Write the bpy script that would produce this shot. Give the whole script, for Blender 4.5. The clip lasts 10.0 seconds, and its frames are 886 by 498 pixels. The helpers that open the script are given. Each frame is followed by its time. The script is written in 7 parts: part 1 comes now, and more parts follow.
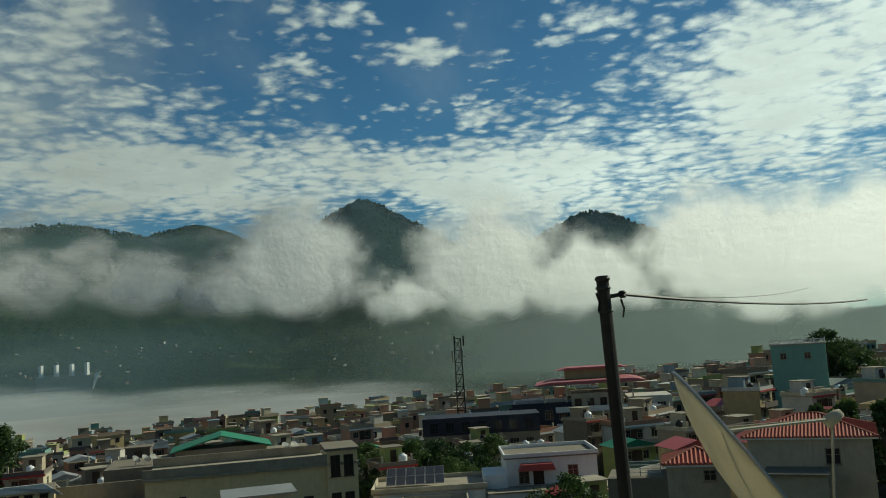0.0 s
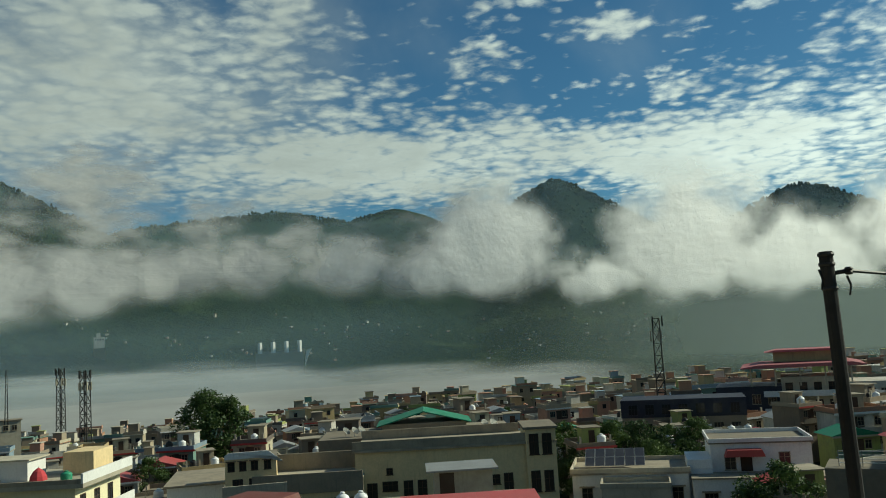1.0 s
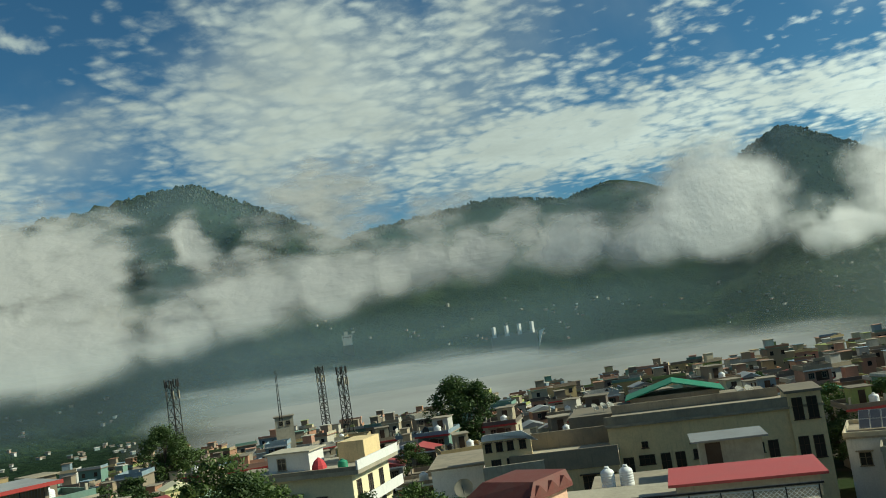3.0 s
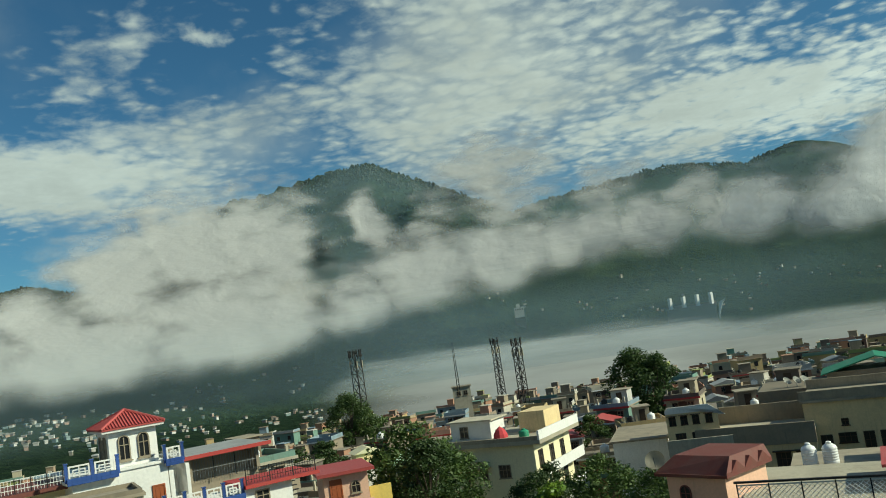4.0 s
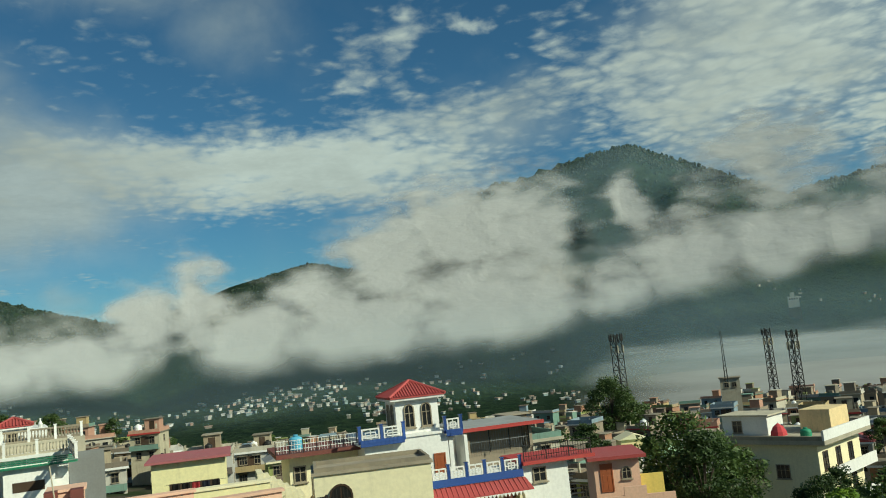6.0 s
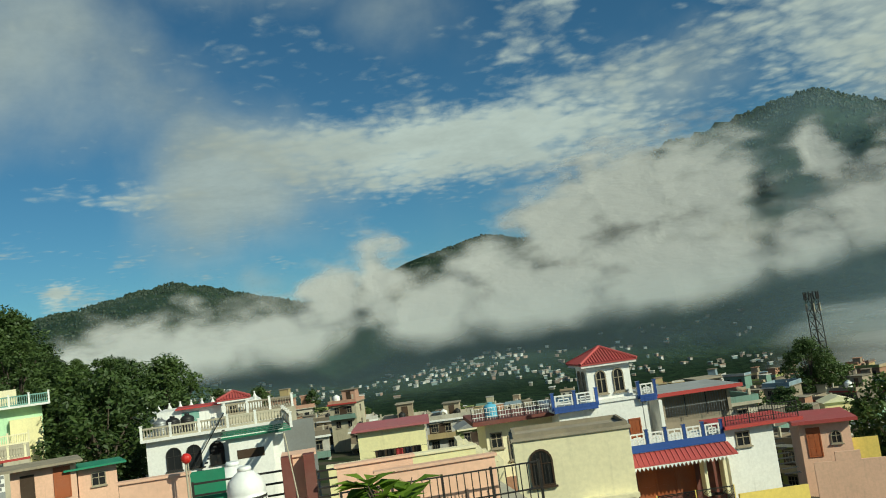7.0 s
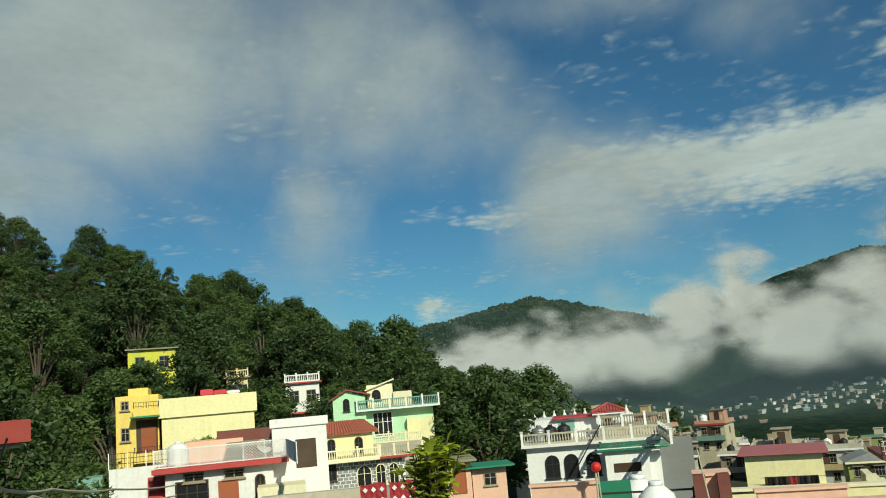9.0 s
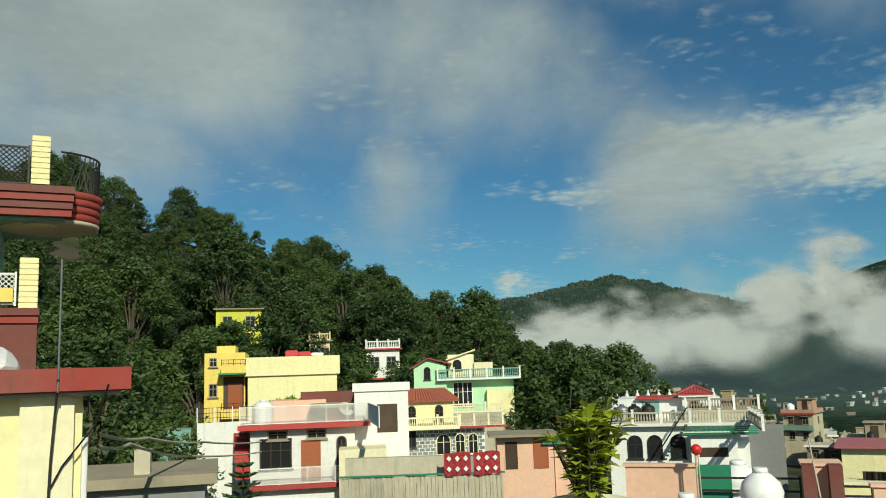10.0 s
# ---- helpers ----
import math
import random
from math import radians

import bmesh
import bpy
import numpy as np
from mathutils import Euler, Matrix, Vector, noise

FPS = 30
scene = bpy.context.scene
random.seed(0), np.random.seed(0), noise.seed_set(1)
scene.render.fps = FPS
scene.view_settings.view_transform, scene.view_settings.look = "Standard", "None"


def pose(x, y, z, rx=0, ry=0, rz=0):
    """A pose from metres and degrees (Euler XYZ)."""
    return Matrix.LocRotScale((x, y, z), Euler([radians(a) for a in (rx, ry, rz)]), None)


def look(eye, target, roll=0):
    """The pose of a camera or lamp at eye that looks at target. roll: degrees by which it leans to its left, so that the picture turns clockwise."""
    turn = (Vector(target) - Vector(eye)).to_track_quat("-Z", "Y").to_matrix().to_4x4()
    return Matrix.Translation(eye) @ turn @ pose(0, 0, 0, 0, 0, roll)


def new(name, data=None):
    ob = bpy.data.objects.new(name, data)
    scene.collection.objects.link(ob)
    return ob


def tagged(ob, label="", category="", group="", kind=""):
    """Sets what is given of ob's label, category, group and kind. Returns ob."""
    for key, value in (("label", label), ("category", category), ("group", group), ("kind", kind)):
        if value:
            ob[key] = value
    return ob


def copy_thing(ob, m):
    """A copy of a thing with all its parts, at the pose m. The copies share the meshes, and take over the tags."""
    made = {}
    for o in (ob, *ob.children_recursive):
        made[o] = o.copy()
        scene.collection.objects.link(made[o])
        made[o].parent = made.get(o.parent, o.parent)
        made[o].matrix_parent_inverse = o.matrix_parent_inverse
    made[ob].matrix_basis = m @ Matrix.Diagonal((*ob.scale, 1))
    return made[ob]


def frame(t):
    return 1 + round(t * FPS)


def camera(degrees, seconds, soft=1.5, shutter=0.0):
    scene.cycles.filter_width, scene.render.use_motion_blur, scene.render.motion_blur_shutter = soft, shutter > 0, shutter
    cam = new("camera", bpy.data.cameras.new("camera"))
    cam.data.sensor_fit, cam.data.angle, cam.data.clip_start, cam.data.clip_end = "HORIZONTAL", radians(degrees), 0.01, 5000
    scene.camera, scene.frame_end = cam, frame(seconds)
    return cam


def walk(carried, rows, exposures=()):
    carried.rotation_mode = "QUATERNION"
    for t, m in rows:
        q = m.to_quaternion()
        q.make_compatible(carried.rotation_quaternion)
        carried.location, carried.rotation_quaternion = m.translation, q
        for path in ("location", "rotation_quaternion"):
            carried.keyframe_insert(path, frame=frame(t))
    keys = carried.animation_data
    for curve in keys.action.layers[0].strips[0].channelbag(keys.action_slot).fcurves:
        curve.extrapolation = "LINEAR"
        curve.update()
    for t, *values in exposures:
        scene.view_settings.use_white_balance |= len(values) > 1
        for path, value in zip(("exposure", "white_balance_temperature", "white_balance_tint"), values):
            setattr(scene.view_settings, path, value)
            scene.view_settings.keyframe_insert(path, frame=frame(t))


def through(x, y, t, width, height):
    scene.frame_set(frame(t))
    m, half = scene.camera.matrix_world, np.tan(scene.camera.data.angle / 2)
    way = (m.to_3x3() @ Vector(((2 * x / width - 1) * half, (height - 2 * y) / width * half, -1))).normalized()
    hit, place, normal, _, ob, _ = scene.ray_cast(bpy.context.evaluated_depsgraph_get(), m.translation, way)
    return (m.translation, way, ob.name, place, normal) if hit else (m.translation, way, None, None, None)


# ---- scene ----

# ---- camera ----
cam = camera(55.61, 10.0, 1.0)
ROWS = [
    (0.0, 0.00, 0.00, 0.00, 96.50, 3.62, 0.41),
    (0.5, -0.08, -0.08, -0.01, 96.13, 3.85, 8.10),
    (1.0, -0.14, -0.17, -0.01, 95.94, 3.28, 13.57),
    (1.5, -0.23, -0.32, -0.02, 96.28, 3.09, 17.43),
    (2.0, -0.33, -0.54, -0.01, 96.38, 4.66, 20.89),
    (2.2, -0.42, -0.60, 0.01, 96.30, 5.89, 22.59),
    (3.3, -0.95, -0.92, 0.07, 95.97, 7.96, 32.76),
    (3.5, -1.04, -1.04, 0.05, 95.90, 7.51, 35.59),
    (4.0, -1.34, -1.15, 0.07, 95.92, 8.35, 40.99),
    (4.5, -1.68, -1.18, 0.02, 96.30, 8.07, 44.95),
    (5.0, -2.00, -1.26, 0.00, 95.74, 6.39, 47.47),
    (5.2, -2.02, -1.33, 0.00, 95.97, 6.10, 49.46),
    (6.3, -1.82, -1.96, 0.25, 96.65, 5.94, 62.08),
    (6.5, -1.75, -2.11, 0.26, 96.33, 6.39, 64.62),
    (7.0, -1.88, -2.35, 0.25, 96.11, 7.54, 70.55),
    (7.5, -2.06, -2.62, 0.26, 96.66, 8.36, 76.97),
    (8.0, -2.08, -2.93, 0.26, 97.65, 8.78, 82.72),
    (8.5, -2.18, -3.24, 0.32, 98.74, 6.85, 89.28),
    (9.0, -2.48, -3.45, 0.28, 99.73, 4.87, 94.33),
    (9.5, -2.71, -3.68, 0.24, 99.89, 2.94, 97.77),
    (10.0, -3.03, -3.91, 0.22, 98.19, 1.87, 99.42),
]
walk(cam, [(t, pose(x, y, z, rx, ry, rz)) for t, x, y, z, rx, ry, rz in ROWS],
     exposures=[(0.0, -0.4, 6500, -8), (2.0, -0.02, 6500, -8), (4.5, 0.0, 6500, -9), (6.5, -0.12, 6500, -9), (10.0, -0.12, 6500, -6)])

# ---- light ----
SUN_AZ, SUN_EL = -62.0, 33.0      # degrees, azimuth counted to the left of the first view
SKY_STRENGTH = 0.075


def heading(az, el=0.0):
    a, e = radians(az), radians(el)
    return Vector((-math.sin(a) * math.cos(e), math.cos(a) * math.cos(e), math.sin(e)))


sun = new("sun", bpy.data.lights.new("sun", "SUN"))
sun.data.energy, sun.data.angle, sun.data.color = 5.0, radians(0.6), (1.0, 0.92, 0.78)
sun.matrix_world = look(heading(SUN_AZ, SUN_EL) * 100, (0, 0, 0))


class Nodes:
    """Short hand for node trees."""

    def __init__(self, tree):
        self.tree, self.n, self.l = tree, tree.nodes, tree.links
        self.n.clear()

    def add(self, node_type, **kw):
        nd = self.n.new(node_type)
        for k, v in kw.items():
            if k == "op":
                nd.operation = v
            elif k == "kind":
                nd.data_type = v
            elif k == "blend":
                nd.blend_type = v
            elif k == "sky":
                nd.sky_type = v
            elif k == "attr":
                nd.attribute_name = v
        return nd

    def put(self, sock, v):
        if v is None:
            return
        if hasattr(v, "is_output") or isinstance(v, bpy.types.NodeSocket):
            self.l.new(v, sock)
        else:
            sock.default_value = v

    def math(self, op, a, b=0.0, c=0.0, clamp=False):
        nd = self.add("ShaderNodeMath", op=op)
        nd.use_clamp = clamp
        self.put(nd.inputs[0], a), self.put(nd.inputs[1], b), self.put(nd.inputs[2], c)
        return nd.outputs[0]

    def mix(self, fac, a, b, blend="MIX"):
        nd = self.add("ShaderNodeMix", kind="RGBA", blend=blend)
        self.put(nd.inputs[0], fac), self.put(nd.inputs[6], a), self.put(nd.inputs[7], b)
        return nd.outputs[2]

    def noise(self, vec, scale, detail=4.0, rough=0.55, dist=0.0):
        nd = self.add("ShaderNodeTexNoise")
        self.put(nd.inputs["Vector"], vec)
        nd.inputs["Scale"].default_value, nd.inputs["Detail"].default_value = scale, detail
        nd.inputs["Roughness"].default_value, nd.inputs["Distortion"].default_value = rough, dist
        return nd.outputs["Fac"]

    def step(self, v, lo, hi, a=0.0, b=1.0):
        nd = self.add("ShaderNodeMapRange")
        nd.interpolation_type = "SMOOTHSTEP"
        self.put(nd.inputs[0], v)
        nd.inputs[1].default_value, nd.inputs[2].default_value = lo, hi
        nd.inputs[3].default_value, nd.inputs[4].default_value = a, b
        return nd.outputs[0]


# (azimuth, elevation, half width, half height, weight) of the high dappled sheets
SHEETS = [
    (18, 11.8, 16, 2.8, 1.2), (-6, 11.0, 15, 2.8, 1.2), (-23, 14.5, 9.5, 5.5, 1.15), (-32, 19, 9, 6, 1.1), (-12, 13, 6, 2.2, 0.8),
    (29, 17, 8, 6.0, 0.72), (19.5, 15.3, 5, 2.6, 0.8), (37, 16.0, 12, 5.5, 0.95), (36, 21.5, 8, 4, 0.85), (24, 21, 5, 2.5, 0.6),
    (67, 13.0, 12.5, 2.5, 1.35), (76, 13.6, 8, 2.6, 1.0), (60, 14.6, 7, 2.4, 0.85), (88, 11.8, 7, 1.0, 0.6), (-45, 16, 16, 10, 1.1),
]
# the same of single small puffs
PUFFS = [
    (9.8, 19.4, 2.0, 2.6, 0.75), (0.2, 19.6, 2.4, 0.9, 0.9), (2.0, 16.2, 2.3, 0.6, 0.9), (-2.4, 15.4, 1.6, 1.2, 0.8), (-9.5, 20.6, 4.0, 1.3, 0.7),
    (58.5, 21.6, 3.2, 1.9, 0.85), (54.4, 21.6, 1.8, 0.8, 0.95), (62.5, 17.6, 4.2, 1.4, 0.7), (7, 22.5, 3.0, 1.2, 0.6), (93.9, 5.5, 1.2, 0.9, 1.1), (48.5, 20, 4, 3, 0.5),
]
# the same of the low soft grey clouds
VEILS = [
    (116, 22, 16, 8.0, 1.25), (102, 14, 4.5, 6.0, 0.75), (122, 14.5, 11, 5.0, 0.95), (84, 12.2, 6.5, 4.6, 1.0), (53, 14.2, 4.5, 3.4, 0.72),
    (81, 25.5, 13, 3.8, 0.7), (73, 22.5, 7, 3.4, 0.45), (82, 5.6, 2.8, 1.4, 0.5), (36, 11.2, 6, 2.6, 0.7), (32, 18, 10, 7.0, 0.95), (98, 21, 11, 7.0, 0.95), (27, 9.5, 6, 3, 0.5), (140, 20, 18, 12, 1.2),
]


def make_world():
    world = bpy.data.worlds.new("sky")
    world.use_nodes = True
    scene.world = world
    k = Nodes(world.node_tree)
    sky = k.add("ShaderNodeTexSky", sky="NISHITA")
    sky.sun_disc, sky.sun_elevation, sky.sun_rotation = False, radians(SUN_EL), radians(-SUN_AZ)
    sky.altitude, sky.dust_density, sky.ozone_density = 800, 0.6, 2.5
    co = k.add("ShaderNodeTexCoord").outputs["Generated"]
    sep = k.add("ShaderNodeSeparateXYZ")
    k.put(sep.inputs[0], co)
    x, y, z = sep.outputs
    az = k.math("MULTIPLY", k.math("ARCTAN2", k.math("MULTIPLY", x, -1), y), 57.29578)
    el = k.math("MULTIPLY", k.math("ARCSINE", z), 57.29578)
    # the outlines wander
    waz = k.math("ADD", az, k.math("MULTIPLY", k.math("SUBTRACT", k.noise(co, 9.0, 5, 0.6), 0.5), 9.0))
    wel = k.math("ADD", el, k.math("MULTIPLY", k.math("SUBTRACT", k.noise(co, 13.0, 5, 0.6, 0.4), 0.5), 3.6))

    def cover(blobs, flat_top):
        out = None
        for a, e, wa, we, wt in blobs:
            da = k.math("DIVIDE", k.math("SUBTRACT", waz, a), wa)
            de = k.math("DIVIDE", k.math("SUBTRACT", wel, e), we)
            q = k.math("ADD", k.math("MULTIPLY", da, da), k.math("MULTIPLY", de, de))
            g = k.math("MULTIPLY", k.math("EXPONENT", k.math("MULTIPLY", k.math("POWER", q, flat_top), -0.9)), wt)
            out = g if out is None else k.math("MAXIMUM", out, g)
        return out

    # flat layer coordinates: direction over its own height
    zz = k.math("ADD", k.math("MAXIMUM", z, 0.0), 0.10)
    comb = k.add("ShaderNodeCombineXYZ")
    k.put(comb.inputs[0], k.math("DIVIDE", x, zz)), k.put(comb.inputs[1], k.math("DIVIDE", y, zz))
    flat = comb.outputs[0]
    big = k.noise(flat, 2.2, 6, 0.55, 0.3)
    fine = k.noise(flat, 26.0, 4, 0.6, 0.4)
    wob = k.add("ShaderNodeVectorMath", op="ADD")
    off = k.add("ShaderNodeTexNoise")
    k.put(off.inputs["Vector"], flat)
    off.inputs["Scale"].default_value, off.inputs["Detail"].default_value = 7.0, 3.0
    sc = k.add("ShaderNodeVectorMath", op="SCALE")
    k.put(sc.inputs[0], off.outputs["Color"])
    sc.inputs["Scale"].default_value = 0.16
    k.put(wob.inputs[0], flat), k.put(wob.inputs[1], sc.outputs[0])
    cell = k.add("ShaderNodeTexVoronoi")
    cell.feature = "SMOOTH_F1"
    k.put(cell.inputs["Vector"], wob.outputs[0])
    cell.inputs["Scale"].default_value, cell.inputs["Smoothness"].default_value = 15.0, 0.5
    dapple = k.math("SUBTRACT", 0.62, cell.outputs["Distance"])
    soft = k.noise(co, 4.0, 5, 0.5, 0.4)
    calm = k.step(az, 15.0, 60.0, 1.0, 0.55)
    tex = k.math("ADD", k.math("MULTIPLY", k.math("SUBTRACT", big, 0.5), 2.0),
                 k.math("MULTIPLY", k.math("ADD", k.math("MULTIPLY", dapple, 1.25), k.math("SUBTRACT", fine, 0.62)), calm))
    sheet = k.math("ADD", k.math("MULTIPLY", cover(SHEETS, 1.25), 0.95), k.math("MULTIPLY", tex, 0.85))
    puff = k.math("ADD", k.math("MULTIPLY", cover(PUFFS, 1.0), 0.8), k.math("MULTIPLY", tex, 1.0))
    mask = k.step(k.math("MAXIMUM", sheet, puff), 0.16, 1.12)
    veil_tex = k.math("MULTIPLY", k.math("SUBTRACT", soft, 0.5), 1.3)
    veil = k.step(k.math("ADD", cover(VEILS, 0.8), veil_tex), 0.08, 1.0)
    # cloud brightness grows towards the sun; thick parts are greyer
    dot = k.add("ShaderNodeVectorMath", op="DOT_PRODUCT")
    k.put(dot.inputs[0], co)
    dot.inputs[1].default_value = heading(SUN_AZ, SUN_EL)
    near = k.step(dot.outputs["Value"], 0.1, 1.0, 0.82, 1.7)
    thick = k.step(k.math("ADD", k.math("ADD", big, k.math("MULTIPLY", soft, 0.6)), k.math("MULTIPLY", fine, 0.25)), 0.65, 1.2, 1.0, 0.74)

    def lit(tone, level):
        lum = k.math("MULTIPLY", k.math("MULTIPLY", near, thick), level)
        white = k.add("ShaderNodeCombineXYZ")
        for i, c in enumerate(tone):
            k.put(white.inputs[i], k.math("MULTIPLY", lum, c))
        return white.outputs[0]

    col = k.mix(1.0, sky.outputs[0], (0.5, 0.82, 0.97, 1), "MULTIPLY")
    col = k.mix(k.math("MULTIPLY", mask, 0.93), col, lit((0.94, 1.0, 0.97), 11.2))
    col = k.mix(k.math("MULTIPLY", veil, 0.82), col, lit((0.95, 1.0, 0.98), 9.0))
    bg = k.add("ShaderNodeBackground")
    bg.inputs[1].default_value = SKY_STRENGTH
    k.put(bg.inputs[0], col)
    k.l.new(bg.outputs[0], k.add("ShaderNodeOutputWorld").inputs[0])


make_world()

# ---- materials ----


def material(name, colour, rough=0.8, metal=0.0, vary=0.0, stain=0.3, grain=6.0, bump=0.3, hue=None, spec=0.3, streak=0.0, island=False):
    """A worn surface: base colour, differences between objects, blotches, grain and, on walls, rain streaks."""
    m = bpy.data.materials.new(name)
    m.use_nodes = True
    k = Nodes(m.node_tree)
    out, p = k.add("ShaderNodeOutputMaterial"), k.add("ShaderNodeBsdfPrincipled")
    k.l.new(p.outputs[0], out.inputs[0])
    co = k.add("ShaderNodeTexCoord").outputs["Object"]
    base = (*colour, 1)
    info = k.add("ShaderNodeNewGeometry").outputs["Random Per Island"] if island else k.add("ShaderNodeObjectInfo").outputs["Random"]
    shift = k.add("ShaderNodeVectorMath", op="ADD")
    k.put(shift.inputs[0], co)
    sh = k.add("ShaderNodeCombineXYZ")
    k.put(sh.inputs[0], k.math("MULTIPLY", info, 37.0)), k.put(sh.inputs[1], k.math("MULTIPLY", info, 19.0))
    k.put(shift.inputs[1], sh.outputs[0])
    co = shift.outputs[0]
    if hue:
        ramp = k.add("ShaderNodeValToRGB")
        ramp.color_ramp.interpolation = "CONSTANT"
        while len(ramp.color_ramp.elements) < len(hue):
            ramp.color_ramp.elements.new(0.5)
        for i, c in enumerate(hue):
            ramp.color_ramp.elements[i].position, ramp.color_ramp.elements[i].color = i / len(hue), (*c, 1)
        k.put(ramp.inputs[0], info)
        base = ramp.outputs[0]
    elif vary:
        tone = k.step(info, 0.0, 1.0, 1 - vary, 1 + vary)
        tn = k.add("ShaderNodeCombineXYZ")
        for i in range(3):
            k.put(tn.inputs[i], tone)
        base = k.mix(1.0, base, tn.outputs[0], "MULTIPLY")
    blot = k.step(k.noise(co, 0.55, 6, 0.6, 0.5), 0.35, 0.75)
    col = k.mix(k.math("MULTIPLY", blot, stain), base, (0.16, 0.145, 0.12, 1), "MIX")
    if streak:
        mp = k.add("ShaderNodeMapping")
        mp.inputs["Scale"].default_value = (3.0, 3.0, 0.22)
        k.put(mp.inputs[0], co)
        st = k.step(k.noise(mp.outputs[0], 1.3, 5, 0.65), 0.52, 0.78)
        col = k.mix(k.math("MULTIPLY", st, streak), col, (0.07, 0.065, 0.055, 1))
    fine = k.noise(co, grain, 5, 0.6)
    col = k.mix(k.step(fine, 0.3, 0.7, 0.0, 0.22), col, k.mix(1.0, col, (0.55, 0.55, 0.55, 1), "MULTIPLY"))
    k.put(p.inputs["Base Color"], col)
    p.inputs["Roughness"].default_value, p.inputs["Metallic"].default_value = rough, metal
    p.inputs["Specular IOR Level"].default_value = spec
    b = k.add("ShaderNodeBump")
    b.inputs["Strength"].default_value, b.inputs["Distance"].default_value = bump, 0.02
    k.put(b.inputs["Height"], fine)
    k.l.new(b.outputs[0], p.inputs["Normal"])
    return m


TONES = [(0.62, 0.52, 0.36), (0.44, 0.36, 0.26), (0.8, 0.76, 0.66), (0.3, 0.25, 0.19), (0.68, 0.52, 0.26), (0.6, 0.32, 0.2), (0.82, 0.8, 0.73), (0.26, 0.44, 0.36),
         (0.52, 0.43, 0.31), (0.74, 0.42, 0.3), (0.22, 0.18, 0.15), (0.76, 0.68, 0.48), (0.46, 0.38, 0.28), (0.34, 0.46, 0.54), (0.56, 0.44, 0.3), (0.8, 0.74, 0.6), (0.36, 0.28, 0.2), (0.48, 0.54, 0.18)]
TONES = [tuple(c * 0.68 for c in t) for t in TONES]
PLASTER = material("plaster_mixed", (0.6, 0.56, 0.48), 0.9, hue=TONES, stain=0.32, streak=0.4)
PLASTERFAR = material("plaster_mixed_far", (0.6, 0.56, 0.48), 0.9, hue=TONES, stain=0.3, streak=0.3, island=True)
VILLAGE = material("village_plaster", (0.6, 0.58, 0.52), 0.9, hue=[(0.66, 0.65, 0.6), (0.3, 0.26, 0.22), (0.46, 0.44, 0.4), (0.24, 0.2, 0.17), (0.72, 0.71, 0.68), (0.36, 0.34, 0.28), (0.26, 0.34, 0.34), (0.4, 0.28, 0.22)], stain=0.3, island=True)
WHITE = material("white_paint", (0.8, 0.79, 0.75), 0.8, vary=0.05, stain=0.1, streak=0.18)
CREAM = material("cream_paint", (0.82, 0.75, 0.5), 0.85, vary=0.05, stain=0.06, streak=0.12)
OLDCREAM = material("old_cream_plaster", (0.8, 0.62, 0.34), 0.9, stain=0.2, streak=0.3)
YELLOW = material("yellow_paint", (0.82, 0.62, 0.16), 0.8, stain=0.08, streak=0.15)
PALEYELLOW = material("pale_yellow_paint", (0.83, 0.76, 0.42), 0.8, stain=0.08, streak=0.12)
PEACH = material("peach_paint", (0.8, 0.5, 0.36), 0.85, vary=0.06, stain=0.12, streak=0.2)
MINT = material("mint_green_paint", (0.5, 0.76, 0.48), 0.8, stain=0.1, streak=0.15)
TEAL = material("turquoise_paint", (0.2, 0.37, 0.31), 0.8, stain=0.15, streak=0.3)
LIME = material("lime_green_paint", (0.62, 0.6, 0.07), 0.8, stain=0.15, streak=0.3)
CONCRETE = material("weathered_concrete", (0.33, 0.28, 0.2), 0.95, vary=0.15, stain=0.55, streak=0.3)
PALECONC = material("pale_concrete", (0.5, 0.45, 0.34), 0.95, vary=0.1, stain=0.35, streak=0.3)
ROOFTOP = material("flat_roof_screed", (0.31, 0.265, 0.195), 0.95, vary=0.3, stain=0.6, grain=3)
REDTIN = material("red_roof_sheet", (0.4, 0.075, 0.07), 0.5, vary=0.2, stain=0.15, grain=12)
PINKTIN = material("faded_pink_roof_sheet", (0.42, 0.13, 0.14), 0.7, vary=0.1, stain=0.25, grain=12)
REDTRIM = material("red_painted_edge", (0.42, 0.05, 0.045), 0.6, vary=0.12, stain=0.15)
BROWNRED = material("brown_red_slab", (0.17, 0.05, 0.04), 0.7, stain=0.3)
GREENTIN = material("green_roof_sheet", (0.03, 0.24, 0.13), 0.55, vary=0.2, stain=0.2)
GREYTIN = material("corrugated_grey_sheet", (0.42, 0.42, 0.4), 0.5, metal=0.3, vary=0.2, stain=0.35)
TILE = material("clay_roof_tile", (0.42, 0.12, 0.075), 0.75, vary=0.22, stain=0.25)
BLUETILE = material("blue_glazed_tile", (0.04, 0.09, 0.30), 0.25, vary=0.3, stain=0.08, spec=0.5)
DARKBLUE = material("dark_blue_paint", (0.022, 0.027, 0.045), 0.6, stain=0.2)
BRICK = material("grey_stone_block", (0.22, 0.23, 0.23), 0.9, vary=0.3, stain=0.3)
REDBRICK = material("raw_brick", (0.42, 0.2, 0.12), 0.9, vary=0.2, stain=0.3)
WOOD = material("orange_brown_door_wood", (0.34, 0.09, 0.03), 0.55, vary=0.15, stain=0.25, grain=20)
# timber of doors and frames, and the dark sheets painted as shade in openings
DARKWOOD_AND_SHADE = material("dark_timber_and_shade", (0.06, 0.035, 0.02), 0.7, vary=0.2, stain=0.2, grain=20)
IRON = material("dark_iron", (0.025, 0.024, 0.024), 0.55, metal=0.4, vary=0.2, stain=0.25)
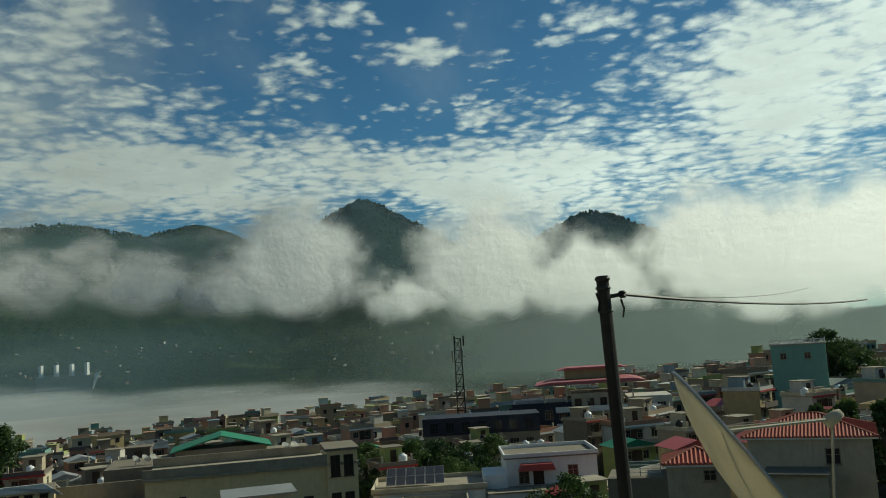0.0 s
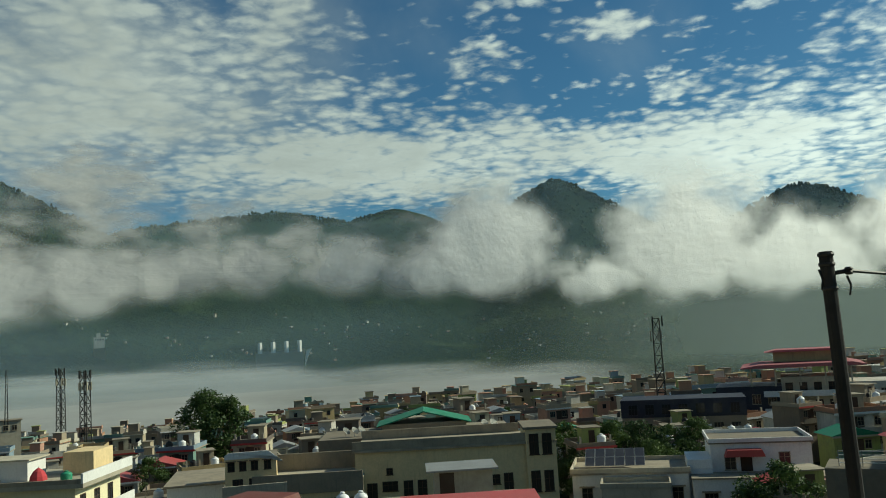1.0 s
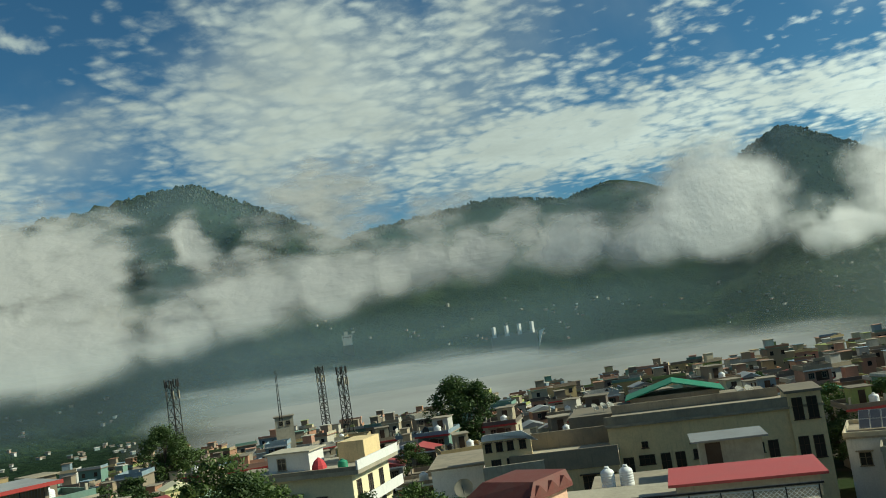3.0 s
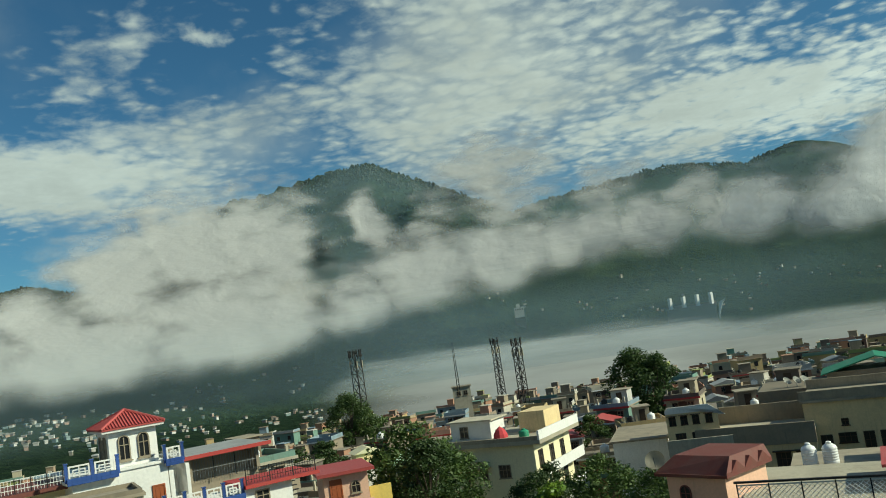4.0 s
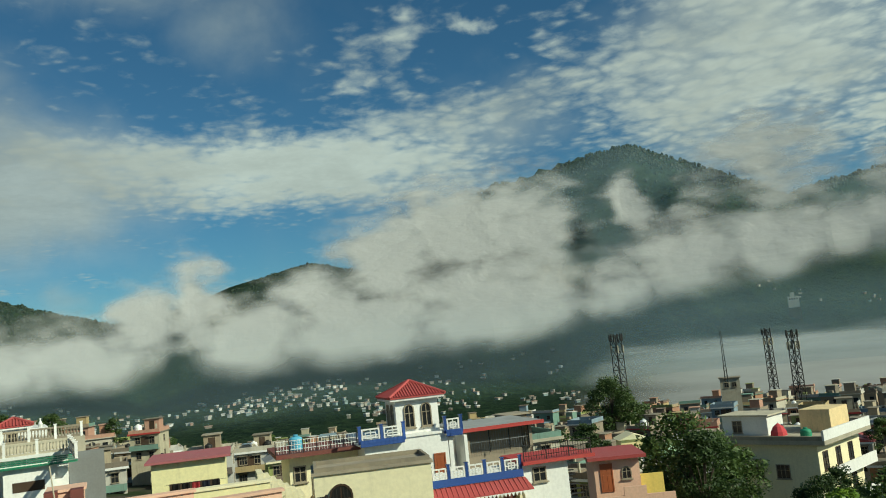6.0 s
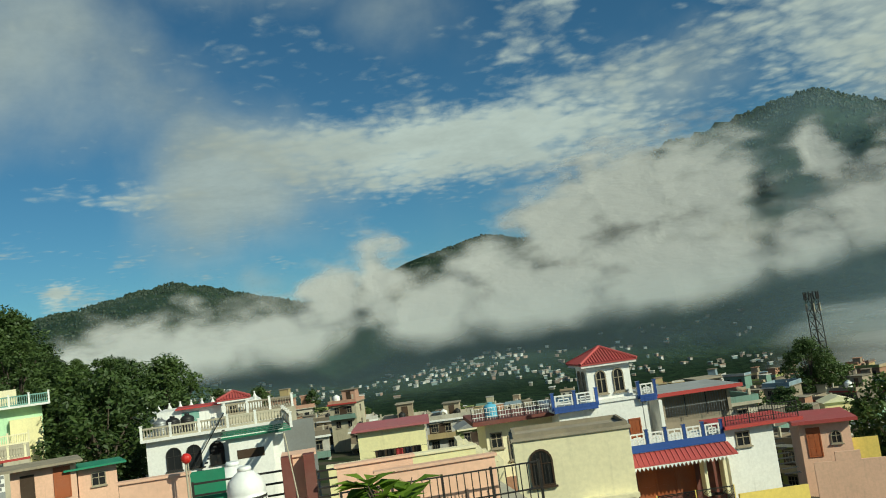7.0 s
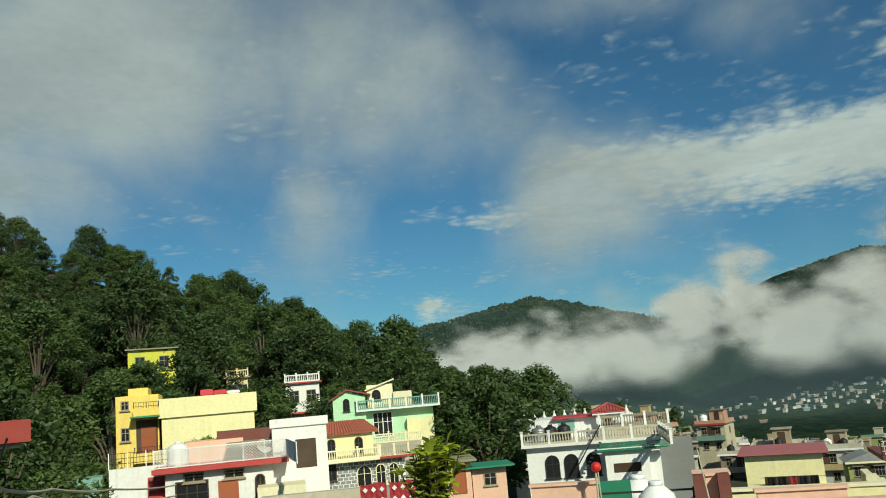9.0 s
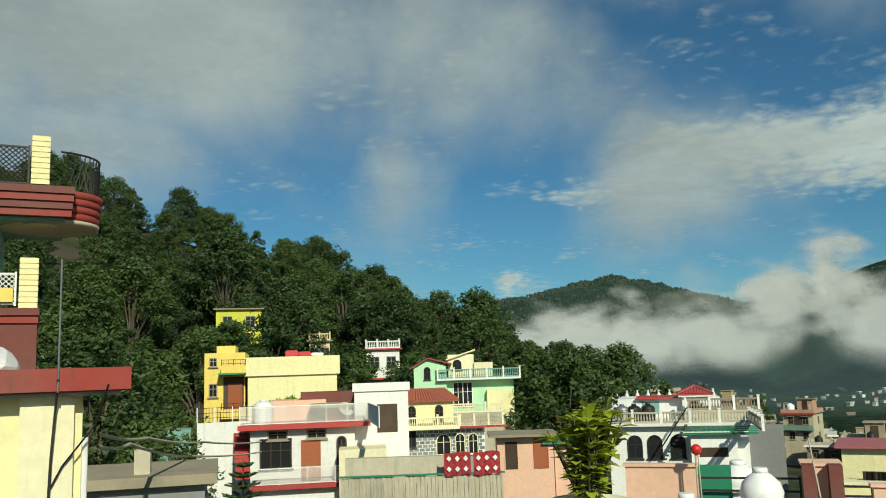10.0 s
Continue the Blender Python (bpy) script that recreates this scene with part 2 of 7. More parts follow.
STEEL = material("galvanised_steel", (0.3, 0.31, 0.31), 0.5, metal=0.7, vary=0.2, stain=0.3)
POLE = material("tarred_pole", (0.018, 0.016, 0.015), 0.85, stain=0.2, grain=15)
TANKWHITE = material("white_tank_plastic", (0.85, 0.85, 0.83), 0.4, vary=0.04, stain=0.06, spec=0.5)
TANKBLACK = material("black_tank_plastic", (0.02, 0.02, 0.02), 0.45, vary=0.2, stain=0.1)
WORNRED = material("worn_red_slab_paint", (0.3, 0.045, 0.035), 0.75, stain=0.35, streak=0.5)
DISHGREY = material("beige_dish_paint", (0.5, 0.46, 0.36), 0.6, stain=0.2, grain=4)
REDCLOTH = material("red_cloth", (0.5, 0.06, 0.07), 0.9, vary=0.2, stain=0.05, grain=30)
WHITECLOTH = material("white_cloth", (0.78, 0.76, 0.74), 0.9, vary=0.1, stain=0.08)
BLUETARP = material("blue_tarpaulin", (0.12, 0.42, 0.6), 0.5, vary=0.2, stain=0.1)
LAMPRED = material("red_plastic", (0.55, 0.02, 0.015), 0.35, stain=0.05, spec=0.5)
SOIL = material("terrain_soil", (0.11, 0.1, 0.065), 0.95, stain=0.4, grain=1.0)
BARK = material("bark", (0.09, 0.07, 0.05), 0.95, vary=0.25, stain=0.3, grain=14)
LANE = material("street_concrete", (0.3, 0.28, 0.24), 0.95, stain=0.5)


def glass_material():
    m = bpy.data.materials.new("dark_window_glass")
    m.use_nodes = True
    p = m.node_tree.nodes["Principled BSDF"]
    p.inputs["Base Color"].default_value = (0.018, 0.02, 0.022, 1)
    p.inputs["Roughness"].default_value, p.inputs["IOR"].default_value = 0.12, 1.5
    return m


GLASS = glass_material()


def leaf_material(name, dark, light, rough=0.6):
    m = bpy.data.materials.new(name)
    m.use_nodes = True
    k = Nodes(m.node_tree)
    out = k.add("ShaderNodeOutputMaterial")
    geo = k.add("ShaderNodeNewGeometry").outputs["Random Per Island"]
    info = k.add("ShaderNodeObjectInfo").outputs["Random"]
    f = k.math("ADD", k.math("MULTIPLY", geo, 0.45), k.math("MULTIPLY", info, 0.55))
    col = k.mix(f, (*dark, 1), (*light, 1))
    d, t, g, mx, mg = (k.add("ShaderNodeBsdfDiffuse"), k.add("ShaderNodeBsdfTranslucent"), k.add("ShaderNodeBsdfGlossy"),
                       k.add("ShaderNodeMixShader"), k.add("ShaderNodeMixShader"))
    for nd in (d, t):
        k.put(nd.inputs[0], col)
    g.inputs[0].default_value, g.inputs["Roughness"].default_value = (0.5, 0.5, 0.5, 1), rough
    mx.inputs[0].default_value, mg.inputs[0].default_value = 0.3, 0.05
    k.l.new(d.outputs[0], mx.inputs[1]), k.l.new(t.outputs[0], mx.inputs[2])
    k.l.new(mx.outputs[0], mg.inputs[1]), k.l.new(g.outputs[0], mg.inputs[2])
    k.l.new(mg.outputs[0], out.inputs[0])
    return m


LEAF = leaf_material("leaf_dark_green", (0.017, 0.04, 0.013), (0.1, 0.155, 0.034))
WOODS = leaf_material("far_forest_green", (0.012, 0.028, 0.017), (0.04, 0.066, 0.03))
LEAFBRIGHT = leaf_material("leaf_bright_green", (0.05, 0.13, 0.015), (0.22, 0.32, 0.04), 0.4)
LEAFYELLOW = leaf_material("leaf_yellow_green", (0.26, 0.34, 0.03), (0.62, 0.6, 0.08), 0.4)


def terrain_material():
    m = bpy.data.materials.new("forest_and_field_ground")
    m.use_nodes = True
    k = Nodes(m.node_tree)
    out, p = k.add("ShaderNodeOutputMaterial"), k.add("ShaderNodeBsdfPrincipled")
    k.l.new(p.outputs[0], out.inputs[0])
    co = k.add("ShaderNodeTexCoord").outputs["Object"]
    crown = k.noise(co, 0.09, 4, 0.7)
    patch = k.noise(co, 0.006, 5, 0.6)
    wood = k.mix(k.step(crown, 0.35, 0.7), (0.008, 0.021, 0.013, 1), (0.03, 0.052, 0.024, 1))
    col = k.mix(k.step(patch, 0.54, 0.66, 0.0, 0.4), wood, (0.06, 0.09, 0.035, 1))
    ln = k.add("ShaderNodeVectorMath", op="LENGTH")
    k.put(ln.inputs[0], co)
    soil = k.mix(k.step(k.noise(co, 0.12, 5, 0.6), 0.4, 0.62), (0.075, 0.066, 0.05, 1), (0.03, 0.045, 0.018, 1))
    col = k.mix(k.step(ln.outputs["Value"], 320, 380), soil, col)
    k.put(p.inputs["Base Color"], col)
    p.inputs["Roughness"].default_value, p.inputs["Specular IOR Level"].default_value = 1.0, 0.05
    b = k.add("ShaderNodeBump")
    b.inputs["Strength"].default_value, b.inputs["Distance"].default_value = 1.0, 9.0
    k.put(b.inputs["Height"], k.math("MULTIPLY", crown, k.step(ln.outputs["Value"], 320, 420, 0.04, 1.0)))
    k.l.new(b.outputs[0], p.inputs["Normal"])
    return m


def fog_material(name, scale, top, soft=0.4, opaque=0.95, bump=30.0, billow=1.3, through=0.2):
    """Cloud droplets in a thin slice: scatters light both ways, thinned by the slice's own density and by billows."""
    m = bpy.data.materials.new(name)
    m.use_nodes = True
    k = Nodes(m.node_tree)
    out = k.add("ShaderNodeOutputMaterial")
    co = k.add("ShaderNodeTexCoord").outputs["Object"]
    d = k.add("ShaderNodeAttribute", attr="mist_amount").outputs["Fac"]
    calm = k.add("ShaderNodeAttribute", attr="mist_calm").outputs["Fac"]
    n1, n2 = k.noise(co, scale, 6, 0.56, 0.5), k.noise(co, scale * 9.0, 5, 0.6, 0.2)
    lumps = None
    for f, w in ((1.7, 0.62), (3.6, 0.22)):
        cell = k.add("ShaderNodeTexVoronoi")
        cell.feature = "SMOOTH_F1"
        k.put(cell.inputs["Vector"], co)
        cell.inputs["Scale"].default_value, cell.inputs["Smoothness"].default_value = scale * f, 0.35
        r = k.math("MULTIPLY", k.math("SUBTRACT", 0.5, cell.outputs["Distance"]), w)
        lumps = r if lumps is None else k.math("ADD", lumps, r)
    wild = k.math("ADD", k.math("MULTIPLY", k.math("SUBTRACT", n1, 0.5), billow), k.math("MULTIPLY", k.math("SUBTRACT", n2, 0.5), billow * 0.3))
    wild = k.math("ADD", wild, k.math("MULTIPLY", lumps, billow))
    v = k.math("ADD", d, k.math("MULTIPLY", k.math("MULTIPLY", wild, calm), k.step(d, 0.02, 0.4)))
    a = k.math("MULTIPLY", k.step(v, 0.5 - soft * 0.5, 0.5 + soft), opaque)
    b = k.add("ShaderNodeBump")
    b.inputs["Strength"].default_value, b.inputs["Distance"].default_value = 0.6, bump
    k.put(b.inputs["Height"], v)
    dif, tra, mx, tp, al = (k.add("ShaderNodeBsdfDiffuse"), k.add("ShaderNodeBsdfTranslucent"), k.add("ShaderNodeMixShader"),
                            k.add("ShaderNodeBsdfTransparent"), k.add("ShaderNodeMixShader"))
    for nd in (dif, tra):
        nd.inputs[0].default_value = (*top, 1)
        k.put(nd.inputs["Normal"], b.outputs[0])
    mx.inputs[0].default_value = through
    k.l.new(dif.outputs[0], mx.inputs[1]), k.l.new(tra.outputs[0], mx.inputs[2])
    k.put(al.inputs[0], a)
    k.l.new(tp.outputs[0], al.inputs[1]), k.l.new(mx.outputs[0], al.inputs[2])
    k.l.new(al.outputs[0], out.inputs[0])
    return m


# ---- mesh helpers ----


def box(bm, x0, x1, y0, y1, z0, z1, m=None):
    v = [bm.verts.new((x, y, z)) for z in (z0, z1) for x, y in ((x0, y0), (x1, y0), (x1, y1), (x0, y1))]
    if m is not None:
        for q in v:
            q.co = m @ q.co
    for f in ((3, 2, 1, 0), (4, 5, 6, 7), (0, 1, 5, 4), (1, 2, 6, 5), (2, 3, 7, 6), (3, 0, 4, 7)):
        bm.faces.new([v[i] for i in f])
    return v


def tube(bm, a, b, r0, r1=None, n=8, caps=True):
    a, b, r1 = Vector(a), Vector(b), r0 if r1 is None else r1
    q = (b - a).to_track_quat("Z", "Y")
    ra = [bm.verts.new(a + q @ Vector((r0 * math.cos(t), r0 * math.sin(t), 0))) for t in [6.28318 * i / n for i in range(n)]]
    rb = [bm.verts.new(b + q @ Vector((r1 * math.cos(t), r1 * math.sin(t), 0))) for t in [6.28318 * i / n for i in range(n)]]
    for i in range(n):
        bm.faces.new((ra[i], ra[(i + 1) % n], rb[(i + 1) % n], rb[i]))
    if caps:
        bm.faces.new(ra[::-1]), bm.faces.new(rb)


def lathe(bm, profile, n=20, centre=(0, 0, 0)):
    """A body of revolution from (radius, height) pairs."""
    c, rings = Vector(centre), []
    for r, z in profile:
        rings.append([bm.verts.new(c + Vector((r * math.cos(6.28318 * i / n), r * math.sin(6.28318 * i / n), z))) for i in range(n)])
    for p, q in zip(rings, rings[1:]):
        for i in range(n):
            bm.faces.new((p[i], p[(i + 1) % n], q[(i + 1) % n], q[i])).smooth = n >= 14
    bm.faces.new(rings[0][::-1]), bm.faces.new(rings[-1])


def finish(bm, name, mat):
    me = bpy.data.meshes.new(name)
    bm.normal_update()
    bm.to_mesh(me)
    bm.free()
    if mat:
        me.materials.append(mat)
    return me


def part(name, bm, mat, parent, label=""):
    ob = new(name, finish(bm, name, mat))
    ob.parent = parent
    return tagged(ob, label)


def share(name, ob, parent, m):
    """One more alike piece on the mesh of ob."""
    o = new(name, ob.data)
    o.parent, o.matrix_basis = parent, m
    return o


def boxpart(name, dims, mat, parent, label="", m=None):
    bm = bmesh.new()
    box(bm, *dims, m)
    return part(name, bm, mat, parent, label)


def thing(name, m, label, category, group="", kind=""):
    e = new(name)
    e.empty_display_size = 0.2
    e.matrix_basis = m
    return tagged(e, label, category, group, kind)


# ---- ground ----


def sm(x, a, b):
    t = min(1, max(0, (x - a) / (b - a)))
    return t * t * (3 - 2 * t)


# (azimuth, elevation of the top, fall per degree to the right, fall per degree to the left)
PEAKS = [(5.4, 10.15, 0.62, 0.62), (-10.2, 8.25, 0.48, 0.48), (16.8, 8.75, 0.35, 0.3), (24.5, 8.95, 0.2, 0.12), (31.3, 8.2, 0.2, 0.2),
         (45.0, 12.3, 0.50, 0.22), (53.5, 10.9, 0.4, 0.62), (67.0, 6.6, 0.3, 0.30), (88.0, 5.8, 0.28, 0.2), (-20, 4.5, 0.9, 0.5)]


def ridge(az):
    e = 0.6 + 3.0 * sm(az, -22, -10) * (1 - 0.9 * sm(az, 70, 76))
    for a, top, fr, fl in PEAKS:
        d = az - a
        e = max(e, top - (fr if d < 0 else fl) * (math.sqrt(d * d + 0.8) - 0.9) - 0.4 * max(0, abs(d) - 9))
    return e


def town_ground(x, y):
    z = -9.5 - 8.5 * sm(y, 24, 72) - 0.03 * max(0, y) + 0.075 * max(0, x)
    s = -0.755 * x - 0.656 * y - 84
    az = math.degrees(math.atan2(-x, y))
    if az < -150:
        az += 360
    z -= 0.05 * max(0, -x - 45) * (1 - sm(az, 78, 95))
    z += min(0.40, max(0.15, 0.158 + 0.0086 * (az - 97))) * max(0, min(s, 70 + 3.0 * max(0, az - 100))) * sm(az, 84, 104) + 2.6 * sm(-0.755 * x - 0.656 * y, 25, 60) * sm(az, 80, 100)
    return z


def ground_z(x, y):
    r = math.hypot(x, y)
    if r < 330:
        return town_ground(x, y)
    az = math.degrees(math.atan2(-x, y))
    if az < -120:
        az += 360
    near = town_ground(x * 330 / r, y * 330 / r)
    side = sm(az, 52, 70)
    r0 = 1150 - 450 * side                     # foot of the far slope
    z_low = -68 + 20 * side
    if r < r0:
        return near + (z_low - near) * sm(r, 340, 560)
    rr = 2600 + 500 * math.sin(az * 0.11)
    e0 = math.degrees(math.atan2(z_low, r0))
    t = (r - r0) / (rr - r0)
    e1 = ridge(az)
    n = noise.fractal(Vector((x * 0.0016, y * 0.0016, 3.1)), 0.9, 2.1, 6)
    if t <= 1:
        el = e0 + (e1 - e0) * (t ** 0.82) + n * 1.1 * math.sin(math.pi * min(1, t)) * 0.8
        return r * math.tan(radians(el)) + (noise.noise(Vector((x * 0.03, y * 0.03, 0.7))) * 8 if t > 0.3 else 0)
    return rr * math.tan(radians(e1)) - (r - rr) * 0.25 + n * 30


def make_ground():
    azs = [-180 + 3 * i for i in range(46)] + [-42 + 0.45 * i for i in range(400)] + [138 + 3 * i for i in range(14)]
    rs = [0.01, 4, 8, 13, 19, 26, 34, 43, 53, 64, 76, 90, 105, 122, 140, 160, 182, 206, 232, 260, 290, 328, 345, 380, 430, 490, 560]
    r = 620.0
    while r < 3300:
        rs.append(r)
        r *= 1.022
    rs += [3500, 3900, 4400, 4900]
    verts, faces, na, nr = [], [], len(azs), len(rs)
    for a in azs:
        h = heading(a)
        for q in rs:
            verts.append((h.x * q, h.y * q, ground_z(h.x * q, h.y * q)))
    for i in range(na):
        j = (i + 1) % na
        for q in range(nr - 1):
            faces.append((i * nr + q, i * nr + q + 1, j * nr + q + 1, j * nr + q))
    me = bpy.data.meshes.new("ground")
    me.from_pydata(verts, [], faces)
    me.materials.append(terrain_material())
    me.polygons.foreach_set("use_smooth", [True] * len(me.polygons))
    me.update()
    if me.polygons[50].normal.z < 0:
        me.flip_normals()
    return tagged(new("ground", me), "wooded valley ground rising into forested mountain ridges", "terrain", kind="structure")


make_ground()

# ---- mist ----
# (azimuth, elevation, half width, half height, weight) of the billows of the bank
BILLOWS = [
    (-24, 4.3, 9, 4.2, 1.25), (-17, 5.0, 4, 3.6, 1.1), (-9, 3.6, 5.0, 2.6, 1.1), (-3.0, 4.9, 4.0, 3.9, 1.3), (3.0, 2.8, 3.2, 1.7, 1.0), (10.5, 5.6, 3.9, 4.0, 1.3),
    (6.8, 4.6, 2.6, 2.6, 0.9), (14.5, 4.2, 3.4, 2.4, 1.1), (20, 4.6, 3.0, 2.2, 1.1), (26.5, 5.2, 3.0, 1.9, 1.0), (31, 4.8, 3.4, 1.8, 1.1), (36.5, 4.6, 4.0, 2.4, 1.2),
]
BILLOWS += [
    (29, 8.0, 2.0, 2.4, 0.6), (36.0, 9.8, 3.6, 3.2, 0.8), (40, 9.0, 2.0, 1.6, 0.5), (41.5, 4.2, 3.4, 2.6, 1.2), (46, 2.6, 3.0, 1.9, 1.1), (45.2, 8.6, 1.3, 1.7, 1.1), (23, 6.6, 1.4, 2.0, 0.7),
    (53.0, 7.2, 3.4, 3.6, 1.2), (57.0, 7.8, 3.0, 3.2, 1.2), (61, 6.4, 3.6, 3.4, 1.2),
]
BILLOWS += [
    (66, 3.8, 3.0, 2.4, 1.15), (55, 2.6, 6.0, 3.2, 1.2), (64.5, 1.8, 6.5, 2.6, 1.2), (71, 1.6, 4.0, 2.6, 1.2), (74.6, 4.4, 1.6, 2.7, 1.1), (77.8, 3.0, 2.4, 2.4, 1.15),
    (82, 1.2, 4.5, 2.3, 1.15), (87, 1.0, 4, 2.1, 1.1), (90.5, 1.4, 3.2, 1.8, 1.1), (95, 0.4, 4.5, 2.0, 1.1), (86.5, 3.6, 1.1, 1.2, 0.5),
]


def bank_foot(az):
    """Elevation at which the underside of the bank ends."""
    return float(np.interp(az, (-25, 0, 4, 18, 31, 37, 46, 55, 76, 88, 100), (0.2, 1.3, 1.6, 3.1, 3.1, 1.9, 0.5, -0.6, -0.7, -0.9, -1.2)))


def bank_density(az, el):
    foot = sm(el, bank_foot(az) - 2.2, bank_foot(az) + 2.4)
    w = Vector((az * 0.33, el * 0.5, 2.0))
    az += 1.5 * noise.noise(w) + 0.6 * noise.noise(w * 2.7)
    el += 0.8 * noise.noise(w + Vector((9, 4, 1))) + 0.45 * noise.noise(w * 2.9)
    d = 0.0
    for a, e, wa, we, wt in BILLOWS:
        q = ((az - a) / wa) ** 2 + ((el - e) / we) ** 2
        if q < 6:
            d = max(d, 1.08 * wt * math.exp(-q * 0.7))
    return d * foot


def river_density(az, el):
    top = -0.75 - 1.0 * sm(-az, -31, -18) - 1.0 * sm(-az, -14, 6) - 2.2 * sm(az, 46, 53)
    return 1.05 * (1 - sm(el, top - 1.3, top + 0.7)) * sm(az, -14, 10) * (1 - sm(az, 40, 54))


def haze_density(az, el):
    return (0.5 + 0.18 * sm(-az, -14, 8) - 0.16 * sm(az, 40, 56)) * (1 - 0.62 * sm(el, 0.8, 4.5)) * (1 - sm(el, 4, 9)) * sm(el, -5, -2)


def high_haze_density(az, el):
    top = ridge(az)
    return 0.5 * (1 - 0.6 * sm(az, 58, 72)) * sm(el, 1, 5) * (1 - sm(el, top - 0.2, top + 0.9))


def slice_of_mist(name, base, slope, az0, az1, el0, el1, step, dens, mat, label, under=False):
    """A sheet that starts at radius base at eye level and leans back at the given slope, kept where there is mist."""
    na, ne = int((az1 - az0) / step) + 1, int((el1 - el0) / step) + 1
    verts, ds, calm = [], [], []
    for i in range(na):
        for j in range(ne):
            a, e = az0 + i * step, el0 + j * step
            h, t = heading(a), math.tan(radians(e))
            r = slope * base / (slope - t)
            up = sm(e, bank_foot(a) - 0.6, bank_foot(a) + 2.6) if under else 1.0
            r += 55 * (1 - up) if under else 0
            calm.append(0.15 + 0.85 * up)
            verts.append((h.x * r, h.y * r, r * t))
            ds.append(dens(a, e))
    faces = []
    for i in range(na - 1):
        for j in range(ne - 1):
            q = (i * ne + j, (i + 1) * ne + j, (i + 1) * ne + j + 1, i * ne + j + 1)
            if max(ds[k] for k in q) > 0.02:
                faces.append(q)
    me = bpy.data.meshes.new(name)
    me.from_pydata(verts, [], faces)
    at = me.attributes.new("mist_amount", "FLOAT", "POINT")
    at.data.foreach_set("value", ds)
    me.attributes.new("mist_calm", "FLOAT", "POINT").data.foreach_set("value", calm)
    me.materials.append(mat)
    me.update()
    return tagged(new(name, me), label, "mist", "layers of mist", "structure")


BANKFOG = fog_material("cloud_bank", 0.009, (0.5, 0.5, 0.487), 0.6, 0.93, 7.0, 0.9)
# lit copy of cloud_bank: the sunward glow is put into a whiter colour
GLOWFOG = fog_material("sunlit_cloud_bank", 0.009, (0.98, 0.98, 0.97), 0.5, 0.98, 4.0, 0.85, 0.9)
RIVERFOG = fog_material("valley_mist", 0.005, (0.54, 0.55, 0.535), 0.8, 0.68, 3.0, 0.9)
# aerial haze put into tinted sheets; SUNSIDE is the paler, sunlit copy
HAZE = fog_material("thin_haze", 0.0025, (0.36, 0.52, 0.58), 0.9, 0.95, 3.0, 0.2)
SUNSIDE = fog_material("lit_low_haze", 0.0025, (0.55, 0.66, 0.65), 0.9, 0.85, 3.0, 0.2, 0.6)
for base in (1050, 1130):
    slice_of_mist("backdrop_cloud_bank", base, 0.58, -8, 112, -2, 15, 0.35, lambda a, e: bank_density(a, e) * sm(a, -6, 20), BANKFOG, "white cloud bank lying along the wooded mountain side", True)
# the sunward end of the same bank, in its whiter lit copy
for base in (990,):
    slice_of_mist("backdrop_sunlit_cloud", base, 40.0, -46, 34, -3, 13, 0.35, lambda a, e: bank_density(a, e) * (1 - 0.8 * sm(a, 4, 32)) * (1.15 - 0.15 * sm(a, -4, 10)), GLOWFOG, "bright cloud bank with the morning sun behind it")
for base in (1300, 1380):
    slice_of_mist("backdrop_valley_mist", base, 0.05, -14, 58, -6, 0.5, 0.3, river_density, RIVERFOG, "pale morning mist lying flat over the river")
# tinted sheets that veil the slopes as distance haze would
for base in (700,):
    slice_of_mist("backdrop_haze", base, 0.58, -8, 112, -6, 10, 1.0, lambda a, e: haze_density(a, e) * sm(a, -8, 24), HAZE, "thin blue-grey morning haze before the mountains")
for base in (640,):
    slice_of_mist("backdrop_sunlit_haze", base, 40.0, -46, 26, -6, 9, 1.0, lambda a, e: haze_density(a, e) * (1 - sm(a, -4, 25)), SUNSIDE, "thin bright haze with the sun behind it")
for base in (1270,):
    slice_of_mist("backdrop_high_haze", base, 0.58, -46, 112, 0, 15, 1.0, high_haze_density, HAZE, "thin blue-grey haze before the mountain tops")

# ---- parts of buildings ----


def wall_box(parent, name, mat, *dims, label=""):
    """One part made of one or more boxes."""
    bm = bmesh.new()
    for x0, x1, y0, y1, z0, z1 in dims:
        box(bm, x0, x1, y0, y1, z0 - (6 if z0 <= -5 else 0), z1)
    return part(name, bm, mat, parent, label)


FACES = {"front": lambda x, y, z: pose(x, y, z), "left": lambda x, y, z: pose(x, y, z, 0, 0, -90), "right": lambda x, y, z: pose(x, y, z, 0, 0, 90),
         "back": lambda x, y, z: pose(x, y, z, 0, 0, 180)}
WINDOWS = {}


def arch_outline(w, h, n=8):
    r = w / 2
    return [(-r, 0), (r, 0), (r, h - r)] + [(r * math.cos(math.pi * i / n), h - r + r * math.sin(math.pi * i / n)) for i in range(1, n)] + [(-r, h - r)]


def prism(bm, pts, y0, y1):
    a, b = [bm.verts.new((x, y0, z)) for x, z in pts], [bm.verts.new((x, y1, z)) for x, z in pts]
    bm.faces.new(a), bm.faces.new(b[::-1])
    for i in range(len(pts)):
        j = (i + 1) % len(pts)
        bm.faces.new((a[j], a[i], b[i], b[j]))


